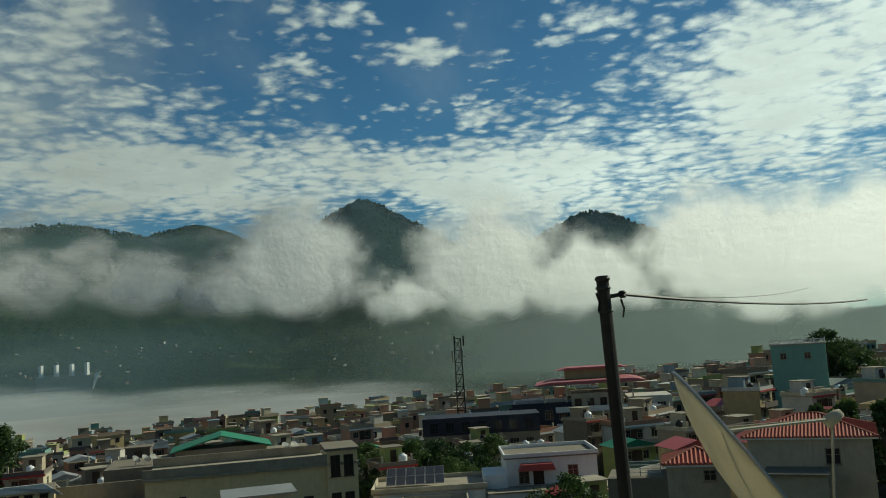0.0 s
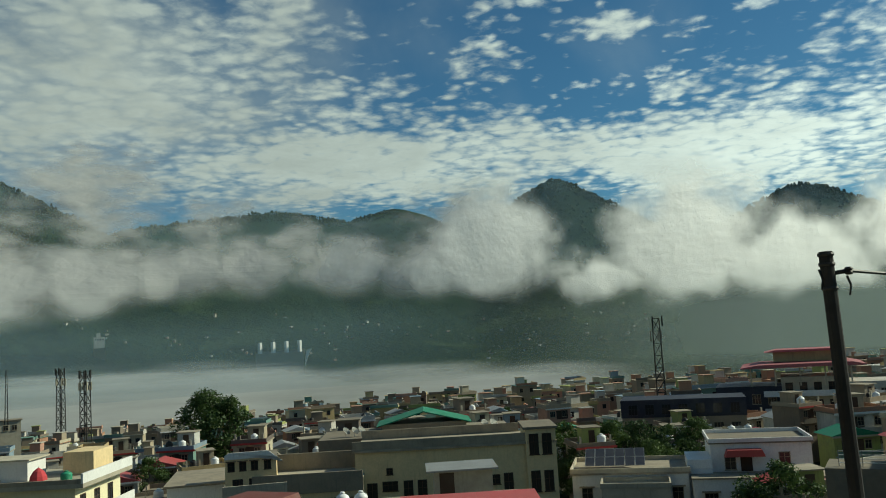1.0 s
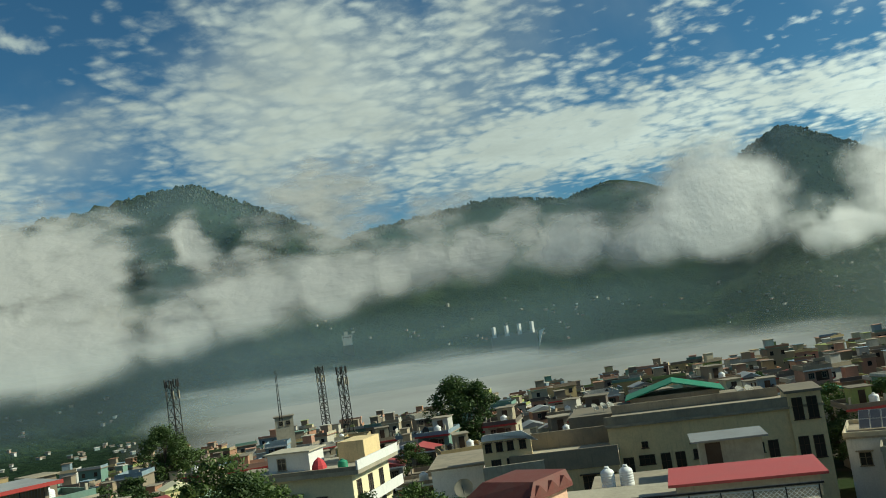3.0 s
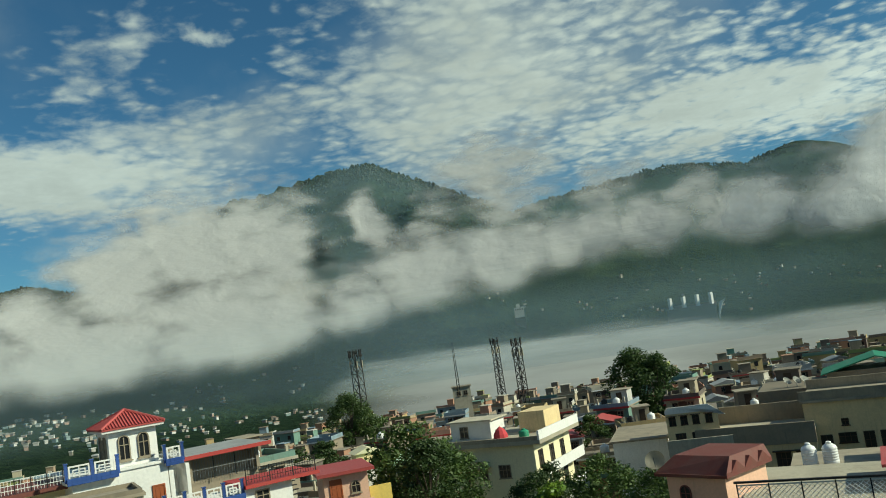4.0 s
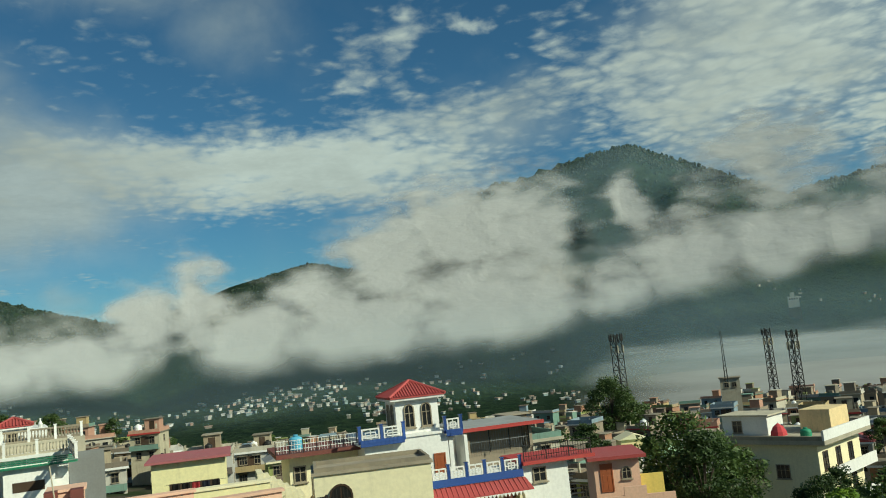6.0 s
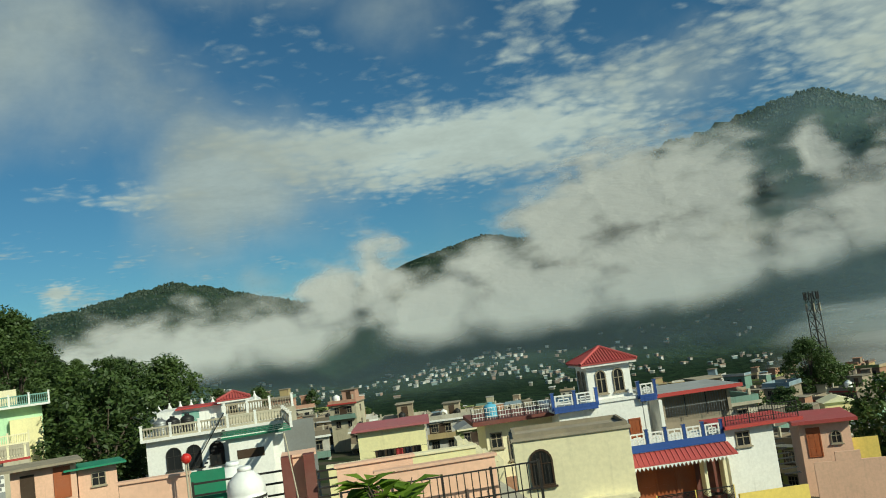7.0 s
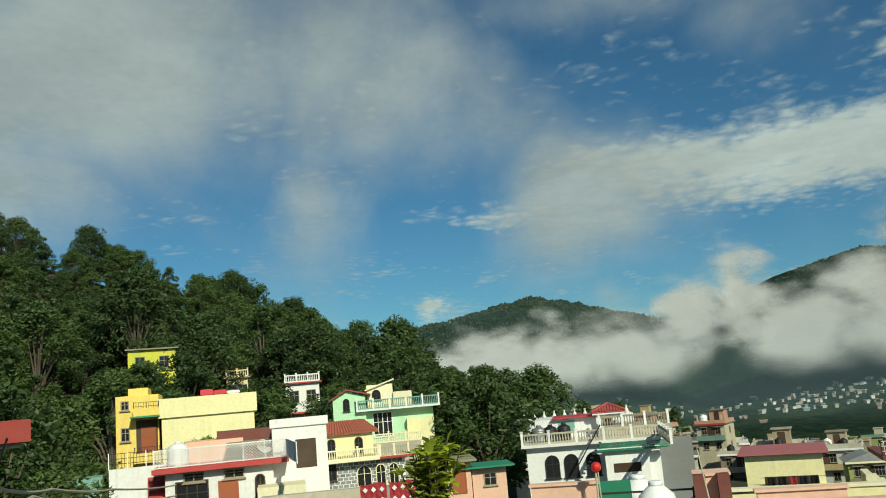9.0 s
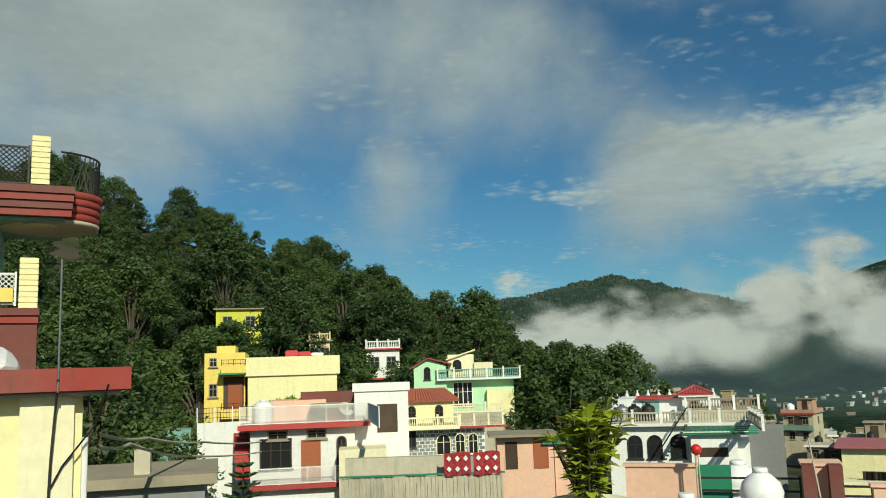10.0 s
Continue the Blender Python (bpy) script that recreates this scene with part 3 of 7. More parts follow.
def hoop(bm, outer, inner, y0, y1):
    """A frame between two outlines of equal count."""
    rows = [[bm.verts.new((x, y, z)) for x, z in pts] for y in (y0, y1) for pts in (outer, inner)]
    n = len(outer)
    for i in range(n):
        j = (i + 1) % n
        bm.faces.new((rows[0][i], rows[0][j], rows[1][j], rows[1][i])), bm.faces.new((rows[2][j], rows[2][i], rows[3][i], rows[3][j]))
        bm.faces.new((rows[0][j], rows[0][i], rows[2][i], rows[2][j])), bm.faces.new((rows[1][i], rows[1][j], rows[3][j], rows[3][i]))


def window_meshes(w, h, arch, hood, frame_mat):
    key = (round(w, 2), round(h, 2), arch, hood, frame_mat.name)
    if key not in WINDOWS:
        bm, t = bmesh.new(), 0.07
        if arch:
            outer = arch_outline(w + 2 * t, h + 2 * t)
            hoop(bm, [(x, z - t) for x, z in outer], arch_outline(w, h), -0.07, 0.02)
        else:
            hoop(bm, [(-w / 2 - t, -t), (w / 2 + t, -t), (w / 2 + t, h + t), (-w / 2 - t, h + t)],
                 [(-w / 2, 0), (w / 2, 0), (w / 2, h), (-w / 2, h)], -0.06, 0.02)
        for i in range(1, 3 if w > 1.1 else 2):
            x = -w / 2 + w * i / (3 if w > 1.1 else 2)
            box(bm, x - 0.025, x + 0.025, -0.05, 0.0, 0.0, h * (0.97 if not arch else 0.94))
        box(bm, -w / 2, w / 2, -0.045, 0.0, h * 0.6, h * 0.6 + 0.04)
        box(bm, -w / 2 - 0.15, w / 2 + 0.15, -0.14, 0.0, -t - 0.07, -t)
        if hood:
            box(bm, -w / 2 - 0.3, w / 2 + 0.3, -0.5, 0.0, h + 0.15, h + 0.23)
        f = finish(bm.copy(), "window", frame_mat)
        k = len(bm.faces)
        prism(bm, arch_outline(w, h) if arch else [(-w / 2, 0), (w / 2, 0), (w / 2, h), (-w / 2, h)], -0.02, 0.01)
        bm.faces.ensure_lookup_table()
        for q in bm.faces[k:]:
            q.material_index = 1
        whole = finish(bm, "window", frame_mat)
        whole.materials.append(GLASS)
        bm = bmesh.new()
        prism(bm, arch_outline(w, h) if arch else [(-w / 2, 0), (w / 2, 0), (w / 2, h), (-w / 2, h)], -0.02, 0.01)
        WINDOWS[key] = (f, finish(bm, "pane", GLASS), whole)
    return WINDOWS[key]


def window(parent, x, y, z, w=1.0, h=1.2, face="front", arch=False, hood=False, mat=None, split=True):
    f, g, whole = window_meshes(w, h, arch, hood, mat or CONCRETE)
    o = new("window", f if split else whole)
    o.parent, o.matrix_basis = parent, FACES[face](x, y, z)
    if not split:
        return o
    q = new("pane", g)
    q.parent = o
    return o


def door(parent, x, y, z, w=0.9, h=2.05, face="front", mat=None):
    bm = bmesh.new()
    hoop(bm, [(-w / 2 - 0.08, 0), (w / 2 + 0.08, 0), (w / 2 + 0.08, h + 0.08), (-w / 2 - 0.08, h + 0.08)], [(-w / 2, 0), (w / 2, 0), (w / 2, h), (-w / 2, h)], -0.06, 0.02)
    box(bm, -w / 2, w / 2, -0.03, 0.01, 0, h)
    for i in range(2):
        for j in range(3):
            x0, z0 = -w / 2 + 0.08 + i * (w / 2 - 0.04), 0.12 + j * (h - 0.15) / 3
            box(bm, x0, x0 + w / 2 - 0.12, -0.045, -0.02, z0, z0 + (h - 0.5) / 3)
    o = part("door", bm, mat or WOOD, parent)
    o.matrix_basis = FACES[face](x, y, z)
    return o


def rail(parent, x0, x1, y, z, h=0.9, style="bars", posts=None, mat=None, face="front", gap=2.0, rows=3, cell=0.2):
    """A railing along x (or, turned, along a side) with separate posts and one filling per bay."""
    mat, posts = mat or IRON, posts or mat or IRON
    n = max(1, round((x1 - x0) / gap))
    base = pose(0, y, z) if face == "front" else (pose(y, 0, z, 0, 0, -90) if face == "left" else pose(y, 0, z, 0, 0, 90))
    pw = 0.16 if style in ("baluster", "panel") else 0.05
    first = fill = None
    for i in range(n + 1):
        x = x0 + (x1 - x0) * i / n
        m = base @ pose(x, 0, 0)
        if first is None:
            bm = bmesh.new()
            box(bm, -pw / 2, pw / 2, -pw / 2, pw / 2, 0, h + (0.12 if pw > 0.1 else 0.03))
            if pw > 0.1:
                box(bm, -pw / 2 - 0.03, pw / 2 + 0.03, -pw / 2 - 0.03, pw / 2 + 0.03, h + 0.12, h + 0.18)
            first = part("post", bm, posts, parent)
            first.matrix_basis = m
        else:
            share("post", first, parent, m)
        if i == n:
            break
        w = (x1 - x0) / n - pw
        if fill is None:
            bm = bmesh.new()
            if style == "bars":
                for k in range(rows):
                    zz = h * (k + 1) / rows
                    box(bm, 0, w, -0.02, 0.02, zz - 0.03, zz)
                k = 0.12
                while k < w:
                    box(bm, k - 0.01, k + 0.01, -0.01, 0.01, 0.05, h)
                    k += 0.16
            elif style == "pipes":
                for k in range(rows):
                    zz = h * (k + 1) / rows
                    box(bm, 0, w, -0.022, 0.022, zz - 0.045, zz)
            elif style == "baluster":
                box(bm, 0, w, -0.08, 0.08, 0, 0.14), box(bm, 0, w, -0.08, 0.08, h - 0.12, h)
                k = 0.1
                while k < w:
                    lathe(bm, [(0.035, 0.13), (0.06, 0.3), (0.03, 0.5), (0.05, h - 0.11)], 6, (k, 0, 0))
                    k += 0.19
            elif style == "lattice":
                box(bm, 0, w, -0.025, 0.025, 0.04, 0.08), box(bm, 0, w, -0.025, 0.025, h - 0.05, h)
                k = -h
                while k < w:
                    for sgn in (1, -1):
                        a, b = (k, 0.06), (k + h, h - 0.03)
                        if sgn < 0:
                            a, b = (k, h - 0.03), (k + h, 0.06)
                        ta, tb = max(0, (0 - a[0]) / h), min(1, (w - a[0]) / h)
                        if tb > ta:
                            pa = (a[0] + h * ta, 0, a[1] + (b[1] - a[1]) * ta)
                            pb = (a[0] + h * tb, 0, a[1] + (b[1] - a[1]) * tb)
                            tube(bm, pa, pb, 0.014, None, 4, False)
                    k += cell
            elif style == "panel":
                hoop(bm, [(0.04, 0.1), (w - 0.04, 0.1), (w - 0.04, h), (0.04, h)], [(0.12, 0.18), (w - 0.12, 0.18), (w - 0.12, h - 0.08), (0.12, h - 0.08)], -0.04, 0.04)
                hoop(bm, [(0.24, 0.3), (w - 0.24, 0.3), (w - 0.24, h - 0.2), (0.24, h - 0.2)], [(0.3, 0.36), (w - 0.3, 0.36), (w - 0.3, h - 0.26), (0.3, h - 0.26)], -0.03, 0.03)
                box(bm, w / 2 - 0.03, w / 2 + 0.03, -0.03, 0.03, 0.12, h - 0.02), box(bm, 0.1, w - 0.1, -0.03, 0.03, h * 0.52, h * 0.58)
            elif style == "solid":
                box(bm, 0, w, -0.06, 0.06, 0, h)
            fill = tagged(part("railing_bay", bm, mat, parent), kind="stuff")
            fill.matrix_basis = base @ pose(x + pw / 2, 0, 0)
        else:
            tagged(share("railing_bay", fill, parent, base @ pose(x + pw / 2, 0, 0)), kind="stuff")


def hip_roof(parent, x0, x1, y0, y1, z, rise, over, mat, rib=0.22, name="roof"):
    """Four slopes of ribbed tiles and their ridge caps."""
    x0, x1, y0, y1 = x0 - over, x1 + over, y0 - over, y1 + over
    w, d = x1 - x0, y1 - y0
    k = min(w, d) / 2
    a = Vector((x0 + k, (y0 + y1) / 2 if d <= w else y0 + k, z + rise))
    b = Vector((x1 - k, (y0 + y1) / 2 if d <= w else y1 - k, z + rise))
    c = [Vector(q) for q in ((x0, y0, z), (x1, y0, z), (x1, y1, z), (x0, y1, z))]
    slopes = [(c[0], c[1], b, a), (c[1], c[2], b, b), (c[2], c[3], a, b), (c[3], c[0], a, a)] if d <= w else \
             [(c[0], c[1], a, a), (c[1], c[2], b, a), (c[2], c[3], b, b), (c[3], c[0], a, b)]
    for p, q, r, s in slopes:
        bm = bmesh.new()
        v = [bm.verts.new(t) for t in ((p, q, r, s) if (r - s).length > 1e-4 else (p, q, r))]
        low = [bm.verts.new(t.co - Vector((0, 0, 0.07))) for t in v]
        bm.faces.new(v), bm.faces.new(low[::-1])
        for i in range(len(v)):
            j = (i + 1) % len(v)
            bm.faces.new((v[j], v[i], low[i], low[j]))
        n = max(2, int((q - p).length / rib))
        for i in range(1, n):
            f = i / n
            base = p.lerp(q, f)
            along = (q - p).normalized()
            top = s.lerp(r, min(1, max(0, ((base - s).dot(along)) / max(1e-6, (r - s).dot(along))))) if (r - s).length > 1e-3 else r
            inx = (s.lerp(r, 0.5) - p.lerp(q, 0.5))
            inx -= along * inx.dot(along)
            lim = 1.0
            ts, tr = (s - p).dot(along), (r - p).dot(along)
            u = (base - p).dot(along)
            if u < ts:
                lim = u / ts
            elif u > tr:
                lim = ((q - p).length - u) / ((q - p).length - tr)
            tube(bm, base + Vector((0, 0, 0.02)), base + inx * lim + Vector((0, 0, 0.02)), rib * 0.3, None, 5, False)
        tagged(part(name + "_slope", bm, mat, parent), kind="stuff")
    bm = bmesh.new()
    for p, q in ((c[0], a), (c[1], b if d <= w else a), (c[2], b), (c[3], a if d <= w else b), (a, b)):
        if (p - q).length > 0.05:
            tube(bm, p + Vector((0, 0, 0.03)), q + Vector((0, 0, 0.05)), 0.09, None, 6)
    part("ridge_cap", bm, mat, parent)
    wall_box(parent, "eave", WHITE, (x0 + 0.05, x1 - 0.05, y0 + 0.05, y1 - 0.05, z - 0.2, z - 0.08))


def parapet(parent, x0, x1, y0, y1, z, h=0.8, t=0.18, mat=None, name="parapet"):
    return wall_box(parent, name, mat or CONCRETE, (x0, x1, y0, y0 + t, z, z + h), (x0, x1, y1 - t, y1, z, z + h), (x0, x0 + t, y0 + t, y1 - t, z, z + h), (x1 - t, x1, y0 + t, y1 - t, z, z + h))


# ---- small roof things ----


def water_tank(m, mat=TANKWHITE, r=0.55, h=1.1, label="white plastic water tank standing on a roof", text=False):
    t = thing("water_tank", m, label, "water tank", "roof water tanks")
    bm, prof = bmesh.new(), [(r * 0.97, 0)]
    for i in range(5):
        z = h * (0.12 + 0.6 * i / 5)
        prof += [(r, z), (r, z + 0.07 * h), (r * 0.965, z + 0.085 * h), (r * 0.965, z + 0.11 * h)]
    prof += [(r, h * 0.76), (r * 0.86, h * 0.88), (r * 0.5, h * 0.97), (r * 0.34, h)]
    lathe(bm, prof, 20)
    part("body", bm, mat, t)
    bm = bmesh.new()
    lathe(bm, [(r * 0.36, h), (r * 0.36, h + 0.06), (r * 0.3, h + 0.1)], 16)
    part("lid", bm, mat, t)
    if text:
        bm = bmesh.new()
        lathe(bm, [(r + 0.012, h * 0.56), (r + 0.012, h * 0.66)], 24)
        part("band", bm, IRON, t, "black printed band")
        for i in range(11):
            a = radians(-175 + 16 * i)
            bm = bmesh.new()
            box(bm, -0.03, 0.03, -0.012, 0.004, -0.03, 0.03, pose((r + 0.018) * math.cos(a), (r + 0.018) * math.sin(a), h * 0.61, 0, 0, math.degrees(a) + 90))
            part("printed_mark", bm, REDCLOTH if i in (4, 5) else WHITE, t)
    return t


def dish_antenna(m, r=0.4, mat=None, label="small grey satellite dish on a roof"):
    t = thing("satellite_dish", m, label, "satellite dish", "satellite dishes")
    bm = bmesh.new()
    n, rings = 20, []
    for k in range(5):
        q = r * k / 4
        rings.append([bm.verts.new((q * math.cos(6.28318 * i / n), q * math.sin(6.28318 * i / n), 0.24 * q * q / r)) for i in range(n)] if k else [bm.verts.new((0, 0, 0))])
    for i in range(n):
        bm.faces.new((rings[0][0], rings[1][i], rings[1][(i + 1) % n]))
        for k in range(1, 4):
            bm.faces.new((rings[k][i], rings[k + 1][i], rings[k + 1][(i + 1) % n], rings[k][(i + 1) % n]))
    bmesh.ops.solidify(bm, geom=bm.faces[:], thickness=0.02)
    o = part("reflector", bm, mat or DISHGREY, t)
    o.matrix_basis = pose(0, 0, r * 1.3, 58, 0, 0)
    bm = bmesh.new()
    tube(bm, (0, 0.05, 0), (0, 0.05, r * 1.35), 0.025)
    part("mast", bm, STEEL, t)
    bm = bmesh.new()
    tube(bm, (0, -0.12, r * 0.6), (0, -r * 0.95, r * 1.85), 0.015)
    part("feed_arm", bm, STEEL, t)
    return t


# ---- trees ----


def leaf_cloud(rng, centres, per, size, squash=0.8):
    """Many small leaves round the ends of the limbs."""
    v, f = [], []
    for c, r in centres:
        d = rng.normal(size=(per, 3))
        d /= np.linalg.norm(d, axis=1)[:, None]
        p = np.array(c) + d * (r * rng.uniform(0.35, 1.0, (per, 1)) ** 0.5) * np.array([1, 1, squash])
        a = rng.normal(size=(per, 3))
        a[:, 2] *= 0.6
        a /= np.linalg.norm(a, axis=1)[:, None]
        b = np.cross(a, d)
        b /= np.linalg.norm(b, axis=1)[:, None] + 1e-9
        s = size * rng.uniform(0.6, 1.3, (per, 1))
        k = len(v)
        quad = np.stack([p - a * s, p + b * s * 0.45, p + a * s, p - b * s * 0.45], 1).reshape(-1, 3)
        v += quad.tolist()
        f += [(k + 4 * i, k + 4 * i + 1, k + 4 * i + 2, k + 4 * i + 3) for i in range(per)]
    return v, f


def tree(m, seed, h=12.0, spread=4.5, clumps=64, per=105, leaf=0.24, mat=None, label="dense dark green broad-leaved tree", tall=0.55, name="tree", category="tree", group="trees"):
    rng = np.random.default_rng(seed)
    t = thing(name, m, label, category, group)
    bm, cs = bmesh.new(), []
    fork = h * (0.2 if tall < 0.8 else 0.12)
    tube(bm, (0, 0, -1.5), (0.1, 0.05, fork), h * 0.028, h * 0.02, 8)
    for i in range(clumps):
        a, u = rng.uniform(0, 6.283), rng.uniform(0, 1)
        z = fork + (h - fork) * u
        w = spread * (math.sin(math.pi * min(1, 0.12 + 0.86 * u)) ** 0.7) * rng.uniform(0.45, 1.05)
        c = (w * math.cos(a), w * math.sin(a), z)
        cs.append((c, spread * rng.uniform(0.15, 0.38)))
        if i % 4 == 0:
            k = (c[0] * 0.3, c[1] * 0.3, fork + (z - fork) * 0.45)
            tube(bm, (0.05, 0, fork * 0.85), k, h * 0.013, h * 0.008, 5, False), tube(bm, k, c, h * 0.008, h * 0.003, 5, False)
    part("trunk", bm, BARK, t)
    v, f = leaf_cloud(rng, cs, per, leaf)
    me = bpy.data.meshes.new("crown")
    me.from_pydata(v, [], f)
    me.materials.append(mat or LEAF)
    o = new("crown", me)
    o.parent = t
    return t


def at_ground(x, y, rz=0.0, scale=1.0, dz=0.0):
    return pose(x, y, ground_z(x, y) + dz, 0, 0, rz) @ Matrix.Scale(scale, 4)


def polar(az, r):
    h = heading(az)
    return h.x * r, h.y * r


rnd = random.Random(7)
PROTO = [tree(at_ground(*polar(104, 150)), 1), tree(at_ground(*polar(98, 128)), 2, 14, 4.2, 70), tree(at_ground(*polar(110, 140)), 3, 10, 4.8, 66),
         tree(at_ground(*polar(115, 120)), 4, 16, 5.2, 84, 110, 0.26), tree(at_ground(*polar(107, 172)), 5, 13, 3.0, 54, 90, 0.22, LEAF, "slim dark green forest tree", 0.7)]
for i in range(300):
    az, r = rnd.uniform(88.5, 131), 82 + 120 * rnd.random() ** 0.9
    x, y = polar(az, r)
    if az < 97 and r < 112 or az < 92 and r < 150:
        continue
    p = PROTO[rnd.randrange(5)]
    copy_thing(p, at_ground(x, y, rnd.uniform(0, 360), rnd.uniform(0.45, 0.86) * (0.8 if az < 100 else 1)))
# single trees that stand out: azimuth, distance, kind, size
EDGE_TREES = [(93.5, 112, 1, 0.75), (99.0, 108, 3, 0.95), (107.4, 116, 4, 1.12), (112.6, 95, 0, 0.95), (115.9, 94, 2, 0.95), (114.2, 92, 2, 0.72), (103.6, 91, 0, 0.72), (107.2, 90, 0, 0.75), (98.6, 100, 1, 0.9), (100.4, 104, 0, 0.8), (106.0, 112, 0, 0.95), (104.2, 112, 1, 0.85), (96.5, 96, 0, 0.8), (114, 62, 2, 0.3), (118, 50, 2, 0.22), (116, 40, 2, 0.2), (121, 42, 0, 0.55), (119.5, 34, 2, 0.5), (117.5, 31, 2, 0.22), (122.5, 36, 2, 0.6), (120.5, 60, 0, 0.7), (123.5, 52, 0, 0.8), (125.5, 60, 1, 0.8), (111.5, 66, 1, 0.5)]   # at the foot of the wooded hill
EDGE_TREES += [(94.7, 64, 2, 0.85), (96.2, 66, 0, 0.7), (101, 84, 0, 0.7), (104, 86, 2, 0.7), (108, 78, 0, 0.7)]   # at the foot of the wooded hill
RIVER_TREES = [(90.6, 78, 3, 0.62), (92.5, 84, 0, 0.78), (86.9, 118, 4, 0.62), (48.5, 200, 3, 1.05), (47.6, 204, 2, 1.3), (52.6, 118, 2, 1.0), (54.5, 116, 0, 0.86), (50.6, 124, 1, 0.75), (46.2, 58, 2, 0.72), (44.2, 62, 2, 0.66), (45.2, 55, 0, 0.5), (40.5, 150, 2, 0.8), (71, 190, 1, 0.8), (74, 210, 0, 0.8), (68, 220, 0, 0.7), (80.5, 190, 4, 0.8), (78, 175, 2, 0.8), (84, 180, 0, 0.8), (48.0, 104, 2, 0.62), (58.0, 96, 2, 0.6), (61.0, 104, 0, 0.6)]   # between the town and the river
TOWN_TREES = [(29.4, 150, 3, 1.0), (28.2, 146, 0, 1.2), (38.0, 58, 2, 0.45), (28.5, 56, 2, 0.42), (33.0, 118, 1, 0.6), (18.4, 230, 2, 0.7), (16.2, 220, 0, 0.6), (24.0, 108, 2, 0.62), (21.0, 112, 0, 0.55), (38.5, 108, 2, 0.6), (14.0, 112, 2, 0.5), (30.2, 57, 2, 0.5), (33.6, 62, 2, 0.6), (36.8, 66, 1, 0.42)]   # among the older houses
SUNWARD_TREES = [(-23.9, 182, 0, 1.25), (-25.0, 186, 2, 1.25), (-22.6, 190, 2, 1.2), (-7.1, 72, 2, 0.78), (4.5, 114, 2, 0.8), (3.0, 112, 0, 0.74), (1.2, 114, 2, 0.86), (-0.8, 112, 2, 0.8), (-2.4, 114, 0, 0.7), (6.0, 112, 0, 0.74), (0.2, 106, 2, 0.7), (5.4, 104, 2, 0.66), (-11.5, 92, 2, 0.4), (-5.5, 270, 0, 0.6), (-15.0, 215, 4, 0.5), (2.2, 265, 4, 0.5), (-16.5, 38, 2, 0.2), (-21.0, 33, 2, 0.2), (-24.5, 31, 2, 0.22), (-13.5, 42, 2, 0.2)]   # before the tiled roofs
for az, r, k, s in EDGE_TREES + RIVER_TREES + TOWN_TREES + SUNWARD_TREES:
    copy_thing(PROTO[k], at_ground(*polar(az, r), rnd.uniform(0, 360), s))
SHRUB = tree(at_ground(*polar(117.0, 27)), 12, 3.6, 1.7, 30, 70, 0.2, LEAFBRIGHT, "light green bushy shrub beside the houses", 0.5, "shrub", "shrub", "shrubs")
for az, r, s in ((119.0, 28, 1.3), (115.3, 30, 0.7), (118.2, 33, 0.8), (120.5, 30, 1.5), (114.0, 36, 0.7), (116.2, 37, 0.7), (113.0, 31, 0.8), (110.5, 27, 0.8), (106, 62, 1.4), (99, 70, 1.3), (103.5, 72, 1.5), (117.0, 20.5, 0.9),
                 (112.5, 58, 1.5), (37.0, 57, 1.0), (-19, 30, 0.75), (-22.5, 27, 0.8), (-26, 27, 0.9), (-14.5, 36, 0.7), (-17, 33, 0.8)):
    copy_thing(SHRUB, at_ground(*polar(az, r), rnd.uniform(0, 360), s))
POPLAR = tree(at_ground(*polar(-22.2, 92)), 9, 8.4, 1.5, 60, 60, 0.26, LEAF, "tall narrow dark poplar tree beside the houses", 1.0)
for az, r, s in ((-22.9, 96, 1.1), (-24.6, 92, 1.16), (-26.6, 93, 1.1), (-23.7, 93, 1.05), (9.6, 175, 0.95), (30.4, 148, 1.0), (27.4, 152, 0.8)):
    copy_thing(POPLAR, at_ground(*polar(az, r), rnd.uniform(0, 360), s))


def far_woods():
    """Treetops along the ridges and slopes, too small to count."""
    rng = random.Random(3)
    v, f = [], []
    for i in range(26000):
        az = rng.uniform(-30, 104)
        rr = 2600 + 500 * math.sin(az * 0.11)
        r = rr * rng.uniform(0.965, 1.0) if i % 3 else rr * rng.uniform(0.8, 0.97)
        h = heading(az)
        x, y = h.x * r, h.y * r
        z, hh = ground_z(x, y) - 1.5, rng.uniform(4, 9.5) * rng.uniform(0.6, 1.0)
        w = hh * rng.uniform(0.35, 0.7)
        k = len(v)
        a0 = rng.uniform(0, 6)
        for q, (rad, zz) in enumerate(((0.7, -2), (1.0, hh * 0.35), (0.7, hh * 0.7))):
            v.extend((x + w * rad * math.cos(a0 + 1.57 * j), y + w * rad * math.sin(a0 + 1.57 * j), z + zz) for j in range(4))
        v.append((x, y, z + hh))
        for q in range(2):
            f.extend((k + 4 * q + j, k + 4 * q + (j + 1) % 4, k + 4 * q + 4 + (j + 1) % 4, k + 4 * q + 4 + j) for j in range(4))
        f.extend((k + 8 + j, k + 8 + (j + 1) % 4, k + 12) for j in range(4))
    me = bpy.data.meshes.new("far_woods")
    me.from_pydata(v, [], f)
    me.materials.append(WOODS)
    tagged(new("far_woods", me), "dark conifers along the far mountain ridges", "woods", kind="stuff")


far_woods()


